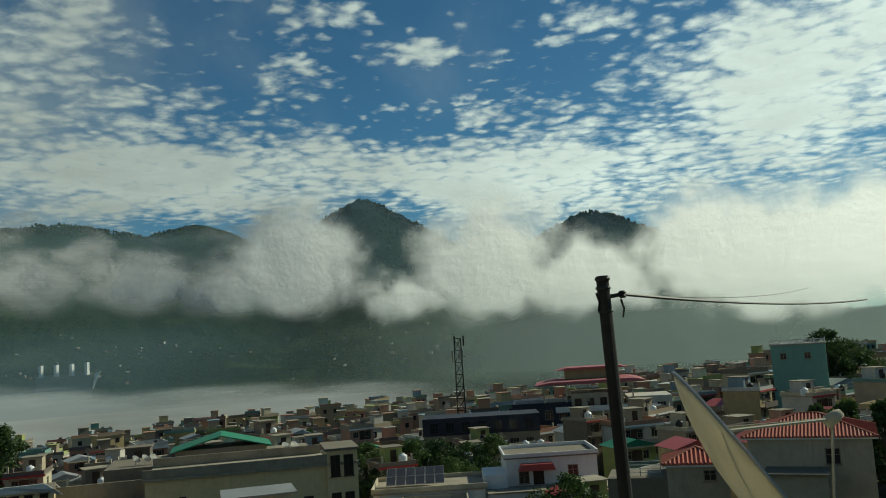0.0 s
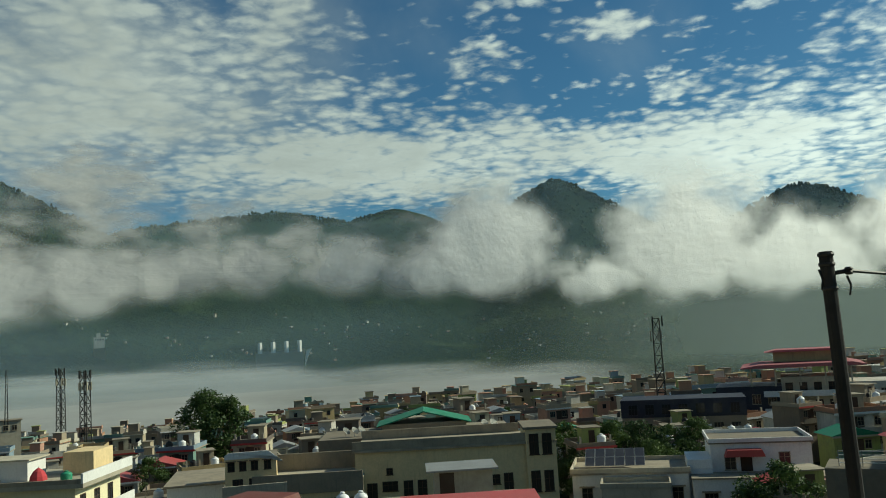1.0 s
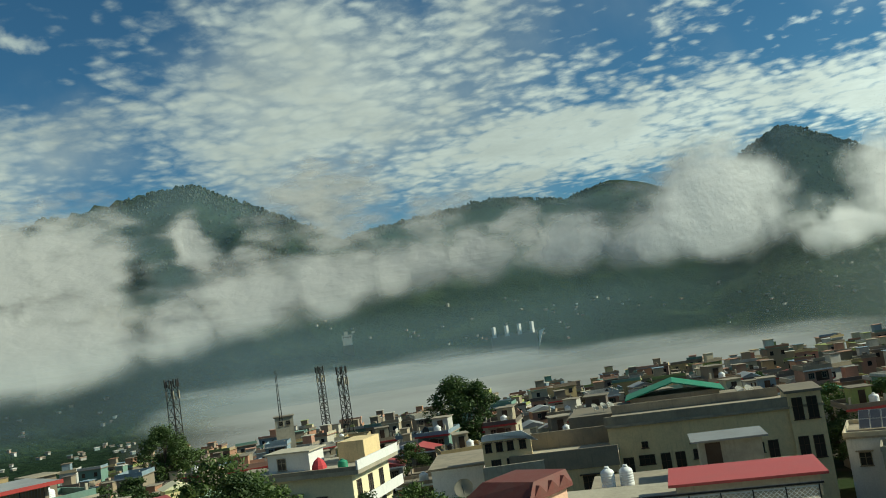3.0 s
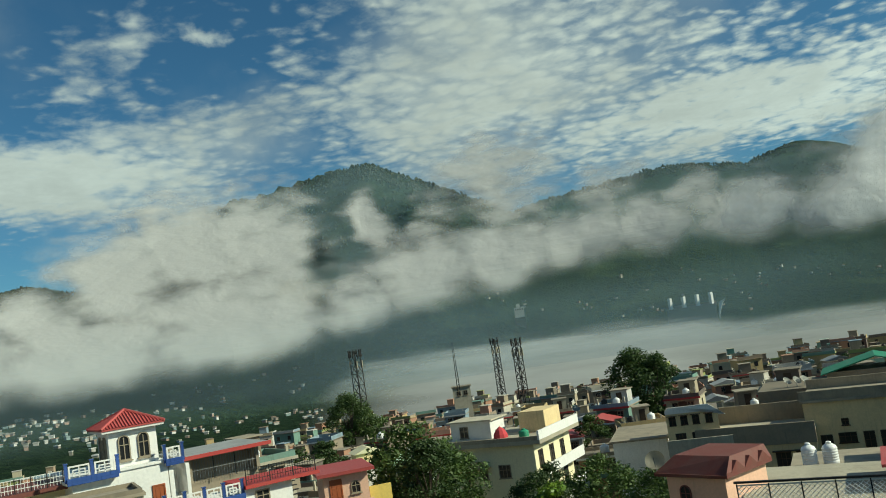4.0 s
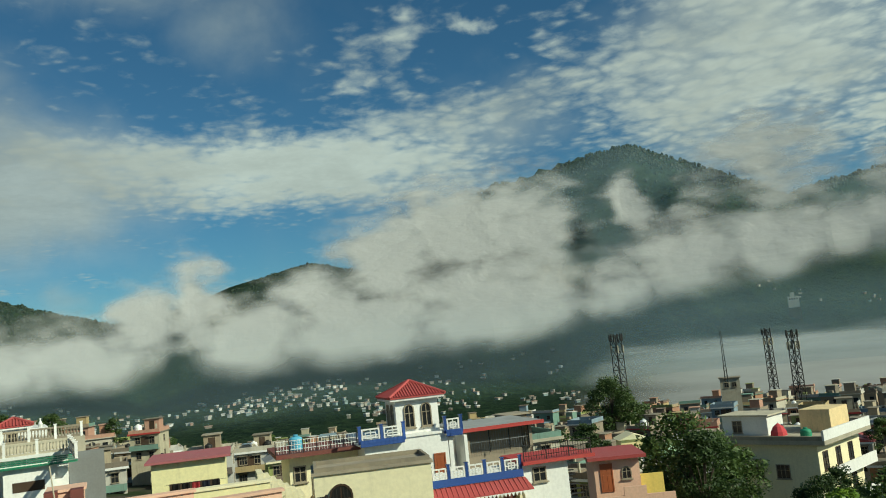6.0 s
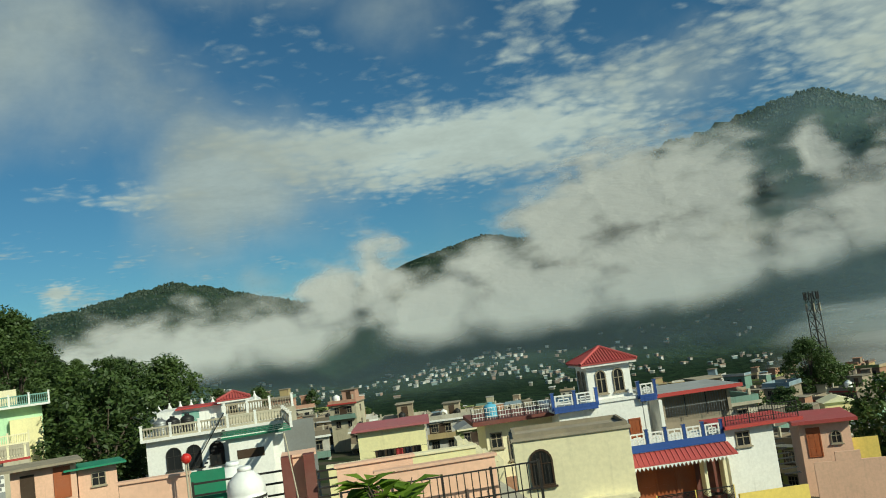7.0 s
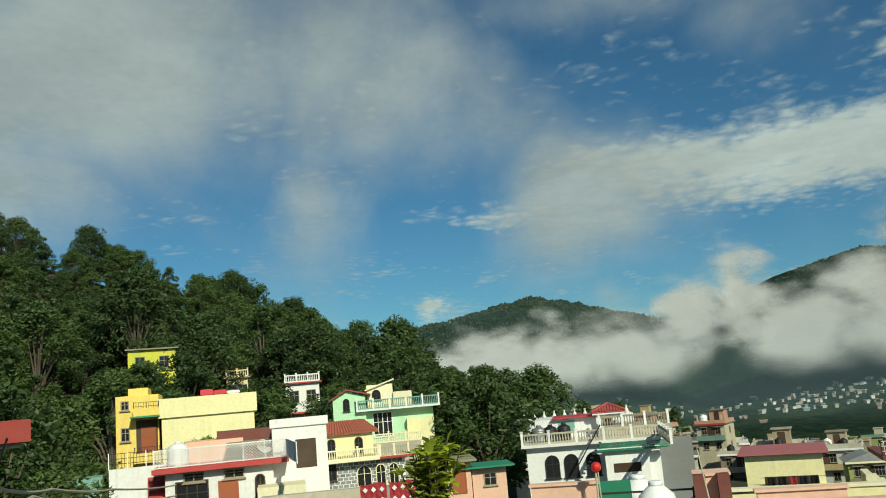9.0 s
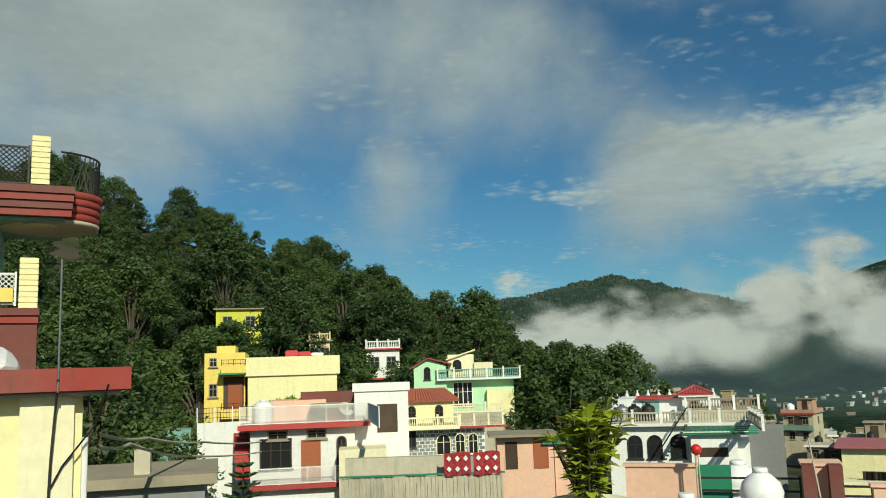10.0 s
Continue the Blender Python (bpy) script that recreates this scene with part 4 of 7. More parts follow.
def far_houses():
    """Villages on the opposite slope."""
    rng = random.Random(5)
    v, f, mi = [], [], []
    cores = [(rng.gauss(67, 8), rng.uniform(850, 1120)) for i in range(34)]
    spots = [(a + rng.gauss(0, 1.5), r + rng.gauss(0, 45)) for a, r in cores for i in range(7)] + [(rng.gauss(79, 6), rng.uniform(850, 1250)) for i in range(30)] + [(rng.gauss(55, 4), rng.uniform(900, 1300)) for i in range(30)]
    spots += [(rng.uniform(-2, 30), rng.uniform(1350, 1750)) for i in range(60)] + [(rng.uniform(30, 44), rng.uniform(1500, 1600)) for i in range(18)]
    for az, r in spots:
        if az > 91:
            continue
        h = heading(az)
        x, y = h.x * r, h.y * r
        z, w, d, hh, a = ground_z(x, y), rng.uniform(2.4, 6.0), rng.uniform(2.2, 4.2), rng.uniform(1.4, 3.0), rng.uniform(0, 3.14)
        k, c, s = len(v), math.cos(a), math.sin(a)
        for zz in (z - 4, z + hh):
            v.extend((x + c * px * w - s * py * d, y + s * px * w + c * py * d, zz) for px, py in ((-.5, -.5), (.5, -.5), (.5, .5), (-.5, .5)))
        f.extend(((k + 4, k + 5, k + 6, k + 7), (k, k + 1, k + 5, k + 4), (k + 1, k + 2, k + 6, k + 5), (k + 2, k + 3, k + 7, k + 6), (k + 3, k, k + 4, k + 7)))
        k = len(v)
        for zz in (z + hh, z + hh + 0.8):
            v.extend((x + c * px * w - s * py * d, y + s * px * w + c * py * d, zz) for px, py in ((-.6, -.6), (.6, -.6), (.6, .6), (-.6, .6)))
        f.extend(((k + 4, k + 5, k + 6, k + 7), (k, k + 1, k + 5, k + 4), (k + 1, k + 2, k + 6, k + 5), (k + 2, k + 3, k + 7, k + 6), (k + 3, k, k + 4, k + 7), (k + 3, k + 2, k + 1, k)))
    me = bpy.data.meshes.new("far_village")
    me.from_pydata(v, [], f)
    me.materials.append(VILLAGE)
    tagged(new("far_village", me), "small white village houses scattered over the far slope", "village", kind="stuff")


far_houses()

# ---- generic town houses ----


def town_house(seed, w, d, floors, far=False, roof="flat"):
    g = random.Random(seed)
    t = thing("house", pose(0, 0, -400), "flat-roofed plastered town house with weathered walls", "house", "town houses")
    fh = 2.85
    top = floors * fh
    wall_box(t, "wall", PLASTER, (-w / 2, w / 2, -d / 2, d / 2, -5, top - 0.003))
    slab = [(-w / 2 - 0.35, w / 2 + 0.35, -d / 2 - 0.45, d / 2 + 0.2, top, top + 0.16)]
    wall_box(t, "roof", ROOFTOP, *slab)
    if roof == "flat":
        parapet(t, -w / 2 - 0.2, w / 2 + 0.2, -d / 2 - 0.3, d / 2 + 0.05, top + 0.163, g.uniform(0.5, 1.0), 0.16, PLASTER)
        if seed % 3 != 2:
            x, mw = g.uniform(-w / 4, w / 4), g.uniform(2.0, 3.2)
            wall_box(t, "stair_room", PLASTER, (x - mw / 2, x + mw / 2, d / 2 - 3.4, d / 2 - 0.4, top + 0.166, top + 2.5))
            wall_box(t, "stair_room_roof", ROOFTOP, (x - mw / 2 - 0.25, x + mw / 2 + 0.25, d / 2 - 3.7, d / 2 - 0.2, top + 2.503, top + 2.63))
            if not far:
                door(t, x, d / 2 - 3.402, top + 0.17, 0.8, 1.9, "front", DARKWOOD_AND_SHADE)
    else:
        bm = bmesh.new()
        prism(bm, [(-w / 2 - 0.5, top + 0.165), (w / 2 + 0.5, top + 0.165), (0, top + 1.3)], -d / 2 - 0.5, d / 2 + 0.3)
        part("sheet_roof", bm, {"red": REDTIN, "green": GREENTIN, "grey": GREYTIN}[roof], t)
    # a dark sheet painted as verandah shade across part of the front, a painted slab edge and unfinished columns on the
    # roof
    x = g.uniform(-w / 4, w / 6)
    wall_box(t, "verandah", DARKWOOD_AND_SHADE, (x - w * 0.24, x + w * 0.24, -d / 2 - 0.012, -d / 2 + 0.1, top - 2.5, top - 0.45))
    wall_box(t, "slab_edge", g.choice((WHITE, REDTRIM, CREAM, PALECONC, WHITE)), (-w / 2 - 0.38, w / 2 + 0.38, -d / 2 - 0.49, -d / 2 - 0.453, top - 0.12, top + 0.2))
    if roof == "flat":
        for q in (-1, 1):
            wall_box(t, "column", PALECONC, (q * w * 0.42 - 0.13, q * w * 0.42 + 0.13, -d / 2 - 0.1, -d / 2 + 0.16, top + 0.17, top + g.uniform(1.2, 2.0)))
    n = 2 if far else max(2, int(w / 2.4))
    for k in range(max(0, floors - (1 if far else 2)), floors):
        for i in range(n):
            x = -w / 2 + w * (i + 0.5) / n + g.uniform(-0.2, 0.2)
            window(t, x, -d / 2 - 0.003, k * fh + 1.0, g.choice((0.9, 1.2)), 1.2, "front", False, not far)
        if not far:
            window(t, w / 2 + 0.003, 0, k * fh + 1.0, 0.9, 1.2, "right")
    if not far:
        z = (floors - 1) * fh
        wall_box(t, "balcony", PLASTER, (-w / 2, w / 2, -d / 2 - 1.0, -d / 2 - 0.003, z - 0.15, z), (-w / 2, w / 2, -d / 2 - 1.0, -d / 2 - 0.9, z, z + 0.8))
    return t


NEAR = [town_house(11, 6.5, 6.5, 2), town_house(12, 8, 6, 2), town_house(13, 5.5, 7, 3), town_house(14, 9, 6.5, 2), town_house(15, 6.5, 6, 2, False, "red"), town_house(16, 7, 5.5, 2, False, "green"), town_house(17, 5.5, 6, 2, False, "grey"), town_house(18, 7, 7, 2)]
NEAR += NEAR[:4]
FAR = [town_house(21, 6.5, 6.5, 2, True), town_house(22, 8, 6, 2, True), town_house(23, 6, 7, 3, True), town_house(24, 9, 7, 2, True), town_house(25, 6.5, 6, 2, True, "red"), town_house(26, 7, 7, 2, True), town_house(27, 7, 6, 2, True, "grey")]
FAR += FAR[:4]
KEEP_OUT = [(-10, 93, 12), (-24, 90, 13), (-36, 80, 12), (3, 97, 13), (12, 98, 13), (24, 165, 16), (2, 150, 10), (-10, 146, 10), (20, 56, 12), (15, 62, 10), (-54, 70, 13), (-64, 66, 10), (-44, 25, 13), (-36, 14, 10), (-46, 10, 10),
            (-58, 2, 13), (-66, -14, 12), (-44, 40, 14), (-20, 38, 12), (-30, 50, 10), (2, 190, 6), (-74, 130, 8), (-28, 84, 12), (-48, 34, 10)]
KEEP_OUT += [(*polar(a, 117), 8) for a in (-2, 1, 4, 6)]
PLACED = []


def free(x, y, gap):
    return all(math.hypot(x - a, y - b) > r + 1 for a, b, r in KEEP_OUT) and all(math.hypot(x - a, y - b) > gap for a, b in PLACED)


TANKS = [water_tank(pose(0, 0, -400)), water_tank(pose(0, 0, -400), TANKBLACK, 0.5, 1.05, "black plastic water tank standing on a roof")]
DISHES = [dish_antenna(pose(0, 0, -400), 0.42)]


def scatter(protos, count, az0, az1, r0, r1, gap, tops):
    made = tries = 0
    while made < count and tries < count * 30:
        tries += 1
        az, r = rnd.uniform(az0, az1), math.sqrt(rnd.uniform(r0 * r0, r1 * r1))
        x, y = polar(az, r)
        if not free(x, y, gap):
            continue
        p = rnd.choice(protos)
        yaw = 24 + rnd.gauss(0, 9) + (0 if az < 55 else 45)
        z = ground_z(x, y) + rnd.uniform(-1.6, 1.2) - 1.6 * sm(az, 62, 70)
        size = rnd.uniform(0.72, 0.95)
        z += (1 - size) * 5
        h = copy_thing(p, pose(x, y, z, 0, 0, yaw) @ Matrix.Scale(size, 4))
        if rnd.random() < 0.10:
            h["label"] = "flat-roofed town house with stained plaster and roof clutter"
        PLACED.append((x, y))
        made += 1
        top = size * max(c[2] for o in h.children if o.name.startswith("roof") for c in o.bound_box)
        if p.children[0].data and any(o.name.startswith("parapet") for o in h.children):
            for k in range(rnd.choice((1, 1, 2) if tops else (0, 0, 1))):
                m = pose(x, y, z, 0, 0, yaw) @ pose(rnd.uniform(-2.0, 2.0), rnd.uniform(-1.8, 0.0), top)
                copy_thing(rnd.choice(TANKS), m)
            if tops and rnd.random() < 0.35:
                copy_thing(DISHES[0], pose(x, y, z) @ pose(rnd.uniform(-2, 2), rnd.uniform(-2, 0), top, 0, 0, rnd.uniform(100, 200)))


scatter(NEAR, 76, -30, 27, 104, 160, 7.4, True)
scatter(NEAR, 16, 42, 58, 78, 104, 8.2, True)
scatter(NEAR, 9, 29, 40, 88, 104, 8.2, True)
scatter(NEAR, 6, 48, 57, 56, 78, 8.2, True)
scatter(NEAR, 42, 27, 58, 104, 150, 7.4, True)
scatter(NEAR, 46, 58, 84, 112, 175, 7.8, True)
scatter(FAR, 90, -31, 86, 150, 215, 8.6, False)
scatter(NEAR, 7, -20, -6, 72, 102, 9.0, True)


def far_town():
    """The farthest houses of the town, joined."""
    g = random.Random(8)
    walls, glass, made = bmesh.new(), bmesh.new(), 0
    spots = []
    while made < 520:
        az, r = g.uniform(-31, 86), math.sqrt(g.uniform(165 ** 2, 338 ** 2))
        x, y = polar(az, r)
        if any(math.hypot(x - a, y - b) < 7.2 for a, b in spots + PLACED):
            continue
        spots.append((x, y))
        made += 1
        m = pose(x, y, ground_z(x, y) + g.uniform(-1.5, 1.5), 0, 0, 24 + g.gauss(0, 10) + (45 if az > 55 else 0))
        w, d, h = g.uniform(4.2, 7.5) / 2, g.uniform(4.2, 7) / 2, g.choice((3.0, 5.4, 5.8, 5.8, 7.6))
        box(walls, -w, w, -d, d, -6, h, m), box(walls, -w - 0.4, w + 0.4, -d - 0.4, d + 0.3, h + 0.01, h + 0.16, m)
        box(walls, -w - 0.2, w + 0.2, -d - 0.2, -d, h + 0.17, h + 0.9, m), box(walls, w, w + 0.2, -d + 0.01, d, h + 0.17, h + 0.9, m)
        if g.random() < 0.6:
            q = g.uniform(-w + 1.2, w - 1.2)
            box(walls, q - 1.2, q + 1.2, 0, d - 0.3, h + 0.17, h + 2.5, m), box(walls, q - 1.4, q + 1.4, -0.2, d, h + 2.51, h + 2.65, m)
        if g.random() < 0.5:
            q = g.uniform(-w + 0.6, w - 0.6)
            box(walls, q - 0.5, q + 0.5, -d + 0.5, -d + 1.4, h + 0.17, h + 1.4, m)
        for k in range(int(h / 2.8)):
            for i in range(2):
                q = -w / 2 + w * i + g.uniform(-0.3, 0.3)
                box(glass, q - 0.5, q + 0.5, -d - 0.05, -d + 0.1, h - 2.8 * k - 2.0, h - 2.8 * k - 0.8, m)
    tagged(new("far_town_houses", finish(walls, "far_town_houses", PLASTERFAR)), "crowded flat-roofed houses along the far edge of town", "houses", kind="stuff")
    tagged(new("far_town_windows", finish(glass, "far_town_windows", GLASS)), "dark windows of the far town houses", "windows", kind="stuff")


far_town()
for p in {*NEAR, *FAR, *TANKS, *DISHES}:
    for o in (*p.children_recursive, p):
        bpy.data.objects.remove(o)

# ---- houses that stand out ----


def house(name, label, x, y, z, rz, category="house", scale=1.0):
    return thing(name, pose(x, y, z, 0, 0, rz) @ Matrix.Scale(scale, 4), label, category)


def turret_house():
    t = house("turret_house", "white house with a red hipped turret and blue tiled balconies", -40.5, 18.76, -2.0, 75.3, "house", 0.87)
    wall_box(t, "turret", WHITE, (0, 2.6, 0, 2.6, -2.15, -0.2))
    hip_roof(t, 0, 2.6, 0, 2.6, 0, 0.85, 0.42, REDTIN, 0.17)
    for x in (0.8, 1.85):
        window(t, x, -0.003, -1.75, 0.5, 1.25, "front", True, False, CONCRETE)
    for y in (0.8, 1.8):
        window(t, -0.003, y, -1.75, 0.5, 1.25, "left", True, False, CONCRETE)
    wall_box(t, "upper_storey", WHITE, (-2.1, 2.9, -0.45, 5.0, -5.6, -2.153))
    wall_box(t, "cornice", WHITE, (-2.2, 3.0, -0.55, 5.0, -2.3, -2.16))
    for x0, x1, y in ((-2.4, 0.2, -0.75), (2.75, 3.75, -0.6)):
        wall_box(t, "balcony_slab", WHITE, (x0, x1, y - 0.12, y + 1.4, -2.5, -2.36))
        wall_box(t, "tile_band", BLUETILE, (x0, x1, y - 0.15, y - 0.10, -2.52, -2.14))
        rail(t, x0, x1, y, -2.36, 0.85, "panel", BLUETILE, WHITE, "front", 1.2)
        m = bmesh.new()
        n = int((x1 - x0) / 0.24)
        for i in range(n):
            for k in range(2):
                box(m, x0 + 0.24 * i + 0.01, x0 + 0.24 * i + 0.23, y - 0.165, y - 0.153, -2.5 + 0.18 * k, -2.34 + 0.18 * k)
        tagged(part("glazed_tiles", m, BLUETILE, t), kind="stuff")
    # back wing with a dark slab and railing
    wall_box(t, "wing", CREAM, (-6.2, -2.12, 1.6, 6.0, -5.6, -2.75))
    wall_box(t, "wing_slab", BROWNRED, (-7.0, -2.12, 0.6, 6.2, -2.745, -2.5))
    rail(t, -7.0, -2.3, 0.7, -2.5, 0.75, "bars", IRON, WHITE, "front", 0.8)
    for x, w, a in ((-5.6, 0.6, False), (-4.6, 0.5, True), (-3.6, 0.6, False)):
        window(t, x, 1.597, -5.0 if a else -4.2, w, 1.5 if a else 0.8, "front", a, False, CONCRETE)
    # stair bay and the door
    door(t, 2.3, -0.453, -5.5, 0.55, 2.0)
    window(t, -0.3, -0.453, -4.6, 0.6, 1.5, "front", True, False, CONCRETE)
    wall_box(t, "stair_bay", WHITE, (2.95, 3.2, -0.45, 2.5, -5.6, -2.6), (3.9, 4.1, -0.45, 2.5, -5.6, -2.6), (3.203, 3.897, 1.4, 2.5, -5.6, -2.6))
    # grey sheet-roofed hall with a grille
    wall_box(t, "hall", PLASTER, (4.3, 8.6, 0.8, 5.0, -6.0, -3.9), (4.3, 4.5, 0.4, 5.0, -3.9, -2.45), (8.4, 8.6, 0.4, 5.0, -3.9, -2.45), (4.5, 8.4, 1.6, 1.8, -3.9, -2.45))
    wall_box(t, "hall_roof", GREYTIN, (3.9, 9.2, -0.2, 5.4, -2.44, -2.3))
    wall_box(t, "hall_fascia", REDTRIM, (3.9, 9.2, -0.26, -0.203, -2.5, -2.28))
    rail(t, 4.5, 8.4, 0.5, -3.9, 1.35, "bars", IRON, STEEL, "front", 1.3, 2)
    m = pose(-40.5, 18.76, -2.0, 0, 0, 75.3) @ Matrix.Scale(0.87, 4)
    dish_antenna(m @ pose(-1.3, -1.0, -5.0, 0, 0, 10), 0.45, WHITE, "white satellite dish before the white turret house")
    water_tank(m @ pose(-5.6, 2.6, -2.497), BLUETARP, 0.42, 0.8, "round blue plastic water tank on a roof")
    wall_box(t, "dish_ledge", CREAM, (-2.0, -0.6, -1.5, -0.455, -5.5, -5.003))
    # lower house below, out of sight from above
    wall_box(t, "lower_storey", PLASTER, (-6.0, 8.6, 1.0, 5.5, -10.5, -6.003))
    return t


def awning_terrace():
    t = house("terrace_house", "house with a blue tiled terrace railing over a scalloped red awning", -32.78, 16.12, -5.30, 61.3 + 12, "house", 0.74)
    wall_box(t, "wall", BROWNRED, (0, 5.2, 0.8, 4.0, -5.5, -0.2))
    wall_box(t, "terrace_slab", WHITE, (-0.2, 5.3, -0.1, 4.2, -0.2, 0.0))
    wall_box(t, "tile_band", BLUETILE, (-0.2, 5.3, -0.16, -0.103, -0.18, 0.24))
    rail(t, -0.15, 5.2, 0.0, 0.0, 0.85, "panel", BLUETILE, WHITE, "front", 1.05)
    bm = bmesh.new()
    v = [bm.verts.new(q) for q in ((-0.4, -1.15, -0.75), (5.5, -1.15, -0.75), (5.4, -0.1, -0.22), (-0.3, -0.1, -0.22), (-0.4, -1.15, -0.80), (5.5, -1.15, -0.80), (5.4, -0.1, -0.27), (-0.3, -0.1, -0.27))]
    for f in ((0, 1, 2, 3), (7, 6, 5, 4), (4, 5, 1, 0), (5, 6, 2, 1), (6, 7, 3, 2), (7, 4, 0, 3)):
        bm.faces.new([v[i] for i in f])
    for i in range(20):
        tube(bm, (-0.3 + 0.29 * i, -1.13, -0.74), (-0.2 + 0.285 * i, -0.12, -0.21), 0.035, None, 5, False)
    part("awning", bm, REDTIN, t)
    bm = bmesh.new()
    for i in range(26):
        x = -0.38 + 0.225 * i
        prism(bm, [(x, -0.80), (x + 0.112, -1.02), (x + 0.225, -0.80)], -1.17, -1.15)
    part("scallop_edge", bm, WHITE, t)
    for x in (0.8, 1.9, 3.0):
        door(t, x, 0.797, -2.9, 0.95, 2.1)
    bm = bmesh.new()
    hoop(bm, [(x + 4.4, z - 3.0) for x, z in arch_outline(1.3, 2.4)], [(x + 4.4, z - 3.0) for x, z in arch_outline(0.95, 2.2)], -0.3, 0.4)
    part("archway", bm, CREAM, t)
    wall_box(t, "annex", WHITE, (5.4, 8.2, 0.2, 3.5, -5.5, 0.4))
    wall_box(t, "annex_roof", REDTRIM, (5.3, 9.8, -0.3, 3.8, 0.403, 0.6))
    rail(t, 5.4, 9.6, -0.2, 0.6, 0.9, "bars", IRON, IRON, "front", 1.4)
    window(t, 6.4, 0.197, -0.6, 0.7, 0.7)
    for i in range(12):
        wall_box(t, "stair_tread", IRON, (8.6, 9.5, 0.4 + 0.26 * i, 0.66 + 0.26 * i, -2.6 + 0.24 * i, -2.55 + 0.24 * i))
    wall_box(t, "yard_wall", YELLOW, (4.8, 8.6, -2.2, -2.0, -5.5, -2.7))
    rail(t, 0.4, 4.6, -2.1, -3.1, 0.9, "lattice", YELLOW, IRON, "front", 2.1, 3, 0.3)
    return t


def cream_house():
    t = house("cream_house", "plain cream house with an arched barred window", -33.14, 11.03, -4.16, 68.0)
    wall_box(t, "wall", CREAM, (0, 4.6, 0, 2.6, -6.0, 0))
    wall_box(t, "roof", ROOFTOP, (-0.08, 4.68, -0.08, 2.68, 0.003, 0.12))
    parapet(t, 0.02, 4.58, 0.02, 2.58, 0.123, 0.16, 0.12, CONCRETE)
    window(t, 1.0, -0.003, -1.75, 0.78, 1.3, "front", True, False, DARKWOOD_AND_SHADE)
    wall_box(t, "ledge", CREAM, (2.4, 4.6, -0.4, -0.003, -2.6, -2.45))
    # flat dark sheet painted as the shade inside a nook
    wall_box(t, "nook", DARKWOOD_AND_SHADE, (3.0, 3.9, -0.02, 0.0, -3.5, -2.65))
    for i in range(5):
        bm = bmesh.new()
        box(bm, 0.68 + 0.14 * i, 0.70 + 0.14 * i, -0.09, -0.07, -1.75, -0.55)
        part("window_bar", bm, IRON, t)
    return t


def pink_house():
    t = house("pale_yellow_house", "pale yellow house with a pink roof edge and laundry", -45.67, 7.72, -3.84, 72.3, "house", 0.68)
    wall_box(t, "wall", PALEYELLOW, (0, 5.2, 0, 6, -6, -0.22))
    wall_box(t, "roof", PINKTIN, (-0.4, 5.6, -0.5, 6.3, -0.215, -0.05))
    # the wall is solid: a dark strip stands for the opening's shade
    wall_box(t, "opening", DARKWOOD_AND_SHADE, (1.2, 4.7, -0.012, 0.02, -2.3, -1.75))
    wall_box(t, "ledge", PALEYELLOW, (0.9, 5.2, -0.6, -0.013, -2.5, -2.32))
    for i, c in enumerate((IRON, IRON, REDCLOTH, DARKBLUE, IRON)):
        bm = bmesh.new()
        v = [(1.4 + 0.7 * i + 0.55 * a / 5, -0.55 - 0.04 * math.sin(a * 1.9), z) for z in (-1.75, -2.3) for a in range(6)]
        vs = [bm.verts.new(q) for q in v]
        for a in range(5):
            bm.faces.new((vs[a], vs[a + 1], vs[a + 7], vs[a + 6]))
        bmesh.ops.solidify(bm, geom=bm.faces[:], thickness=0.015)
        part("laundry", bm, c, t)
    bm = bmesh.new()
    tube(bm, (0.9, -0.56, -1.74), (5.2, -0.56, -1.74), 0.012, None, 5)
    part("washing_line", bm, IRON, t)
    w = house("terrace_wall", "long pale yellow terrace wall with a flat coping", -27.1, 4.08, -3.15, 76.0, "wall")
    wall_box(w, "wall", PALEYELLOW, (-1.6, 2.9, 0, 0.3, -5, 0))
    wall_box(w, "coping", CREAM, (-1.65, 2.95, -0.05, 0.35, 0.003, 0.08))
    s = house("stepped_wall", "cream stair flank with cut zigzag openings", -40.2, 11.2, -4.6, 74, "stair")
    bm = bmesh.new()
    for i in range(7):
        box(bm, 0.3 * i, 0.3 * i + 0.29, 0, 2.0, -4, -0.2 * i)
        tube(bm, (0.3 * i, -0.05, -0.2 * i - 0.9), (0.3 * i + 0.28, -0.05, -0.2 * i - 0.5), 0.04, None, 4)
    part("flank", bm, CREAM, s)


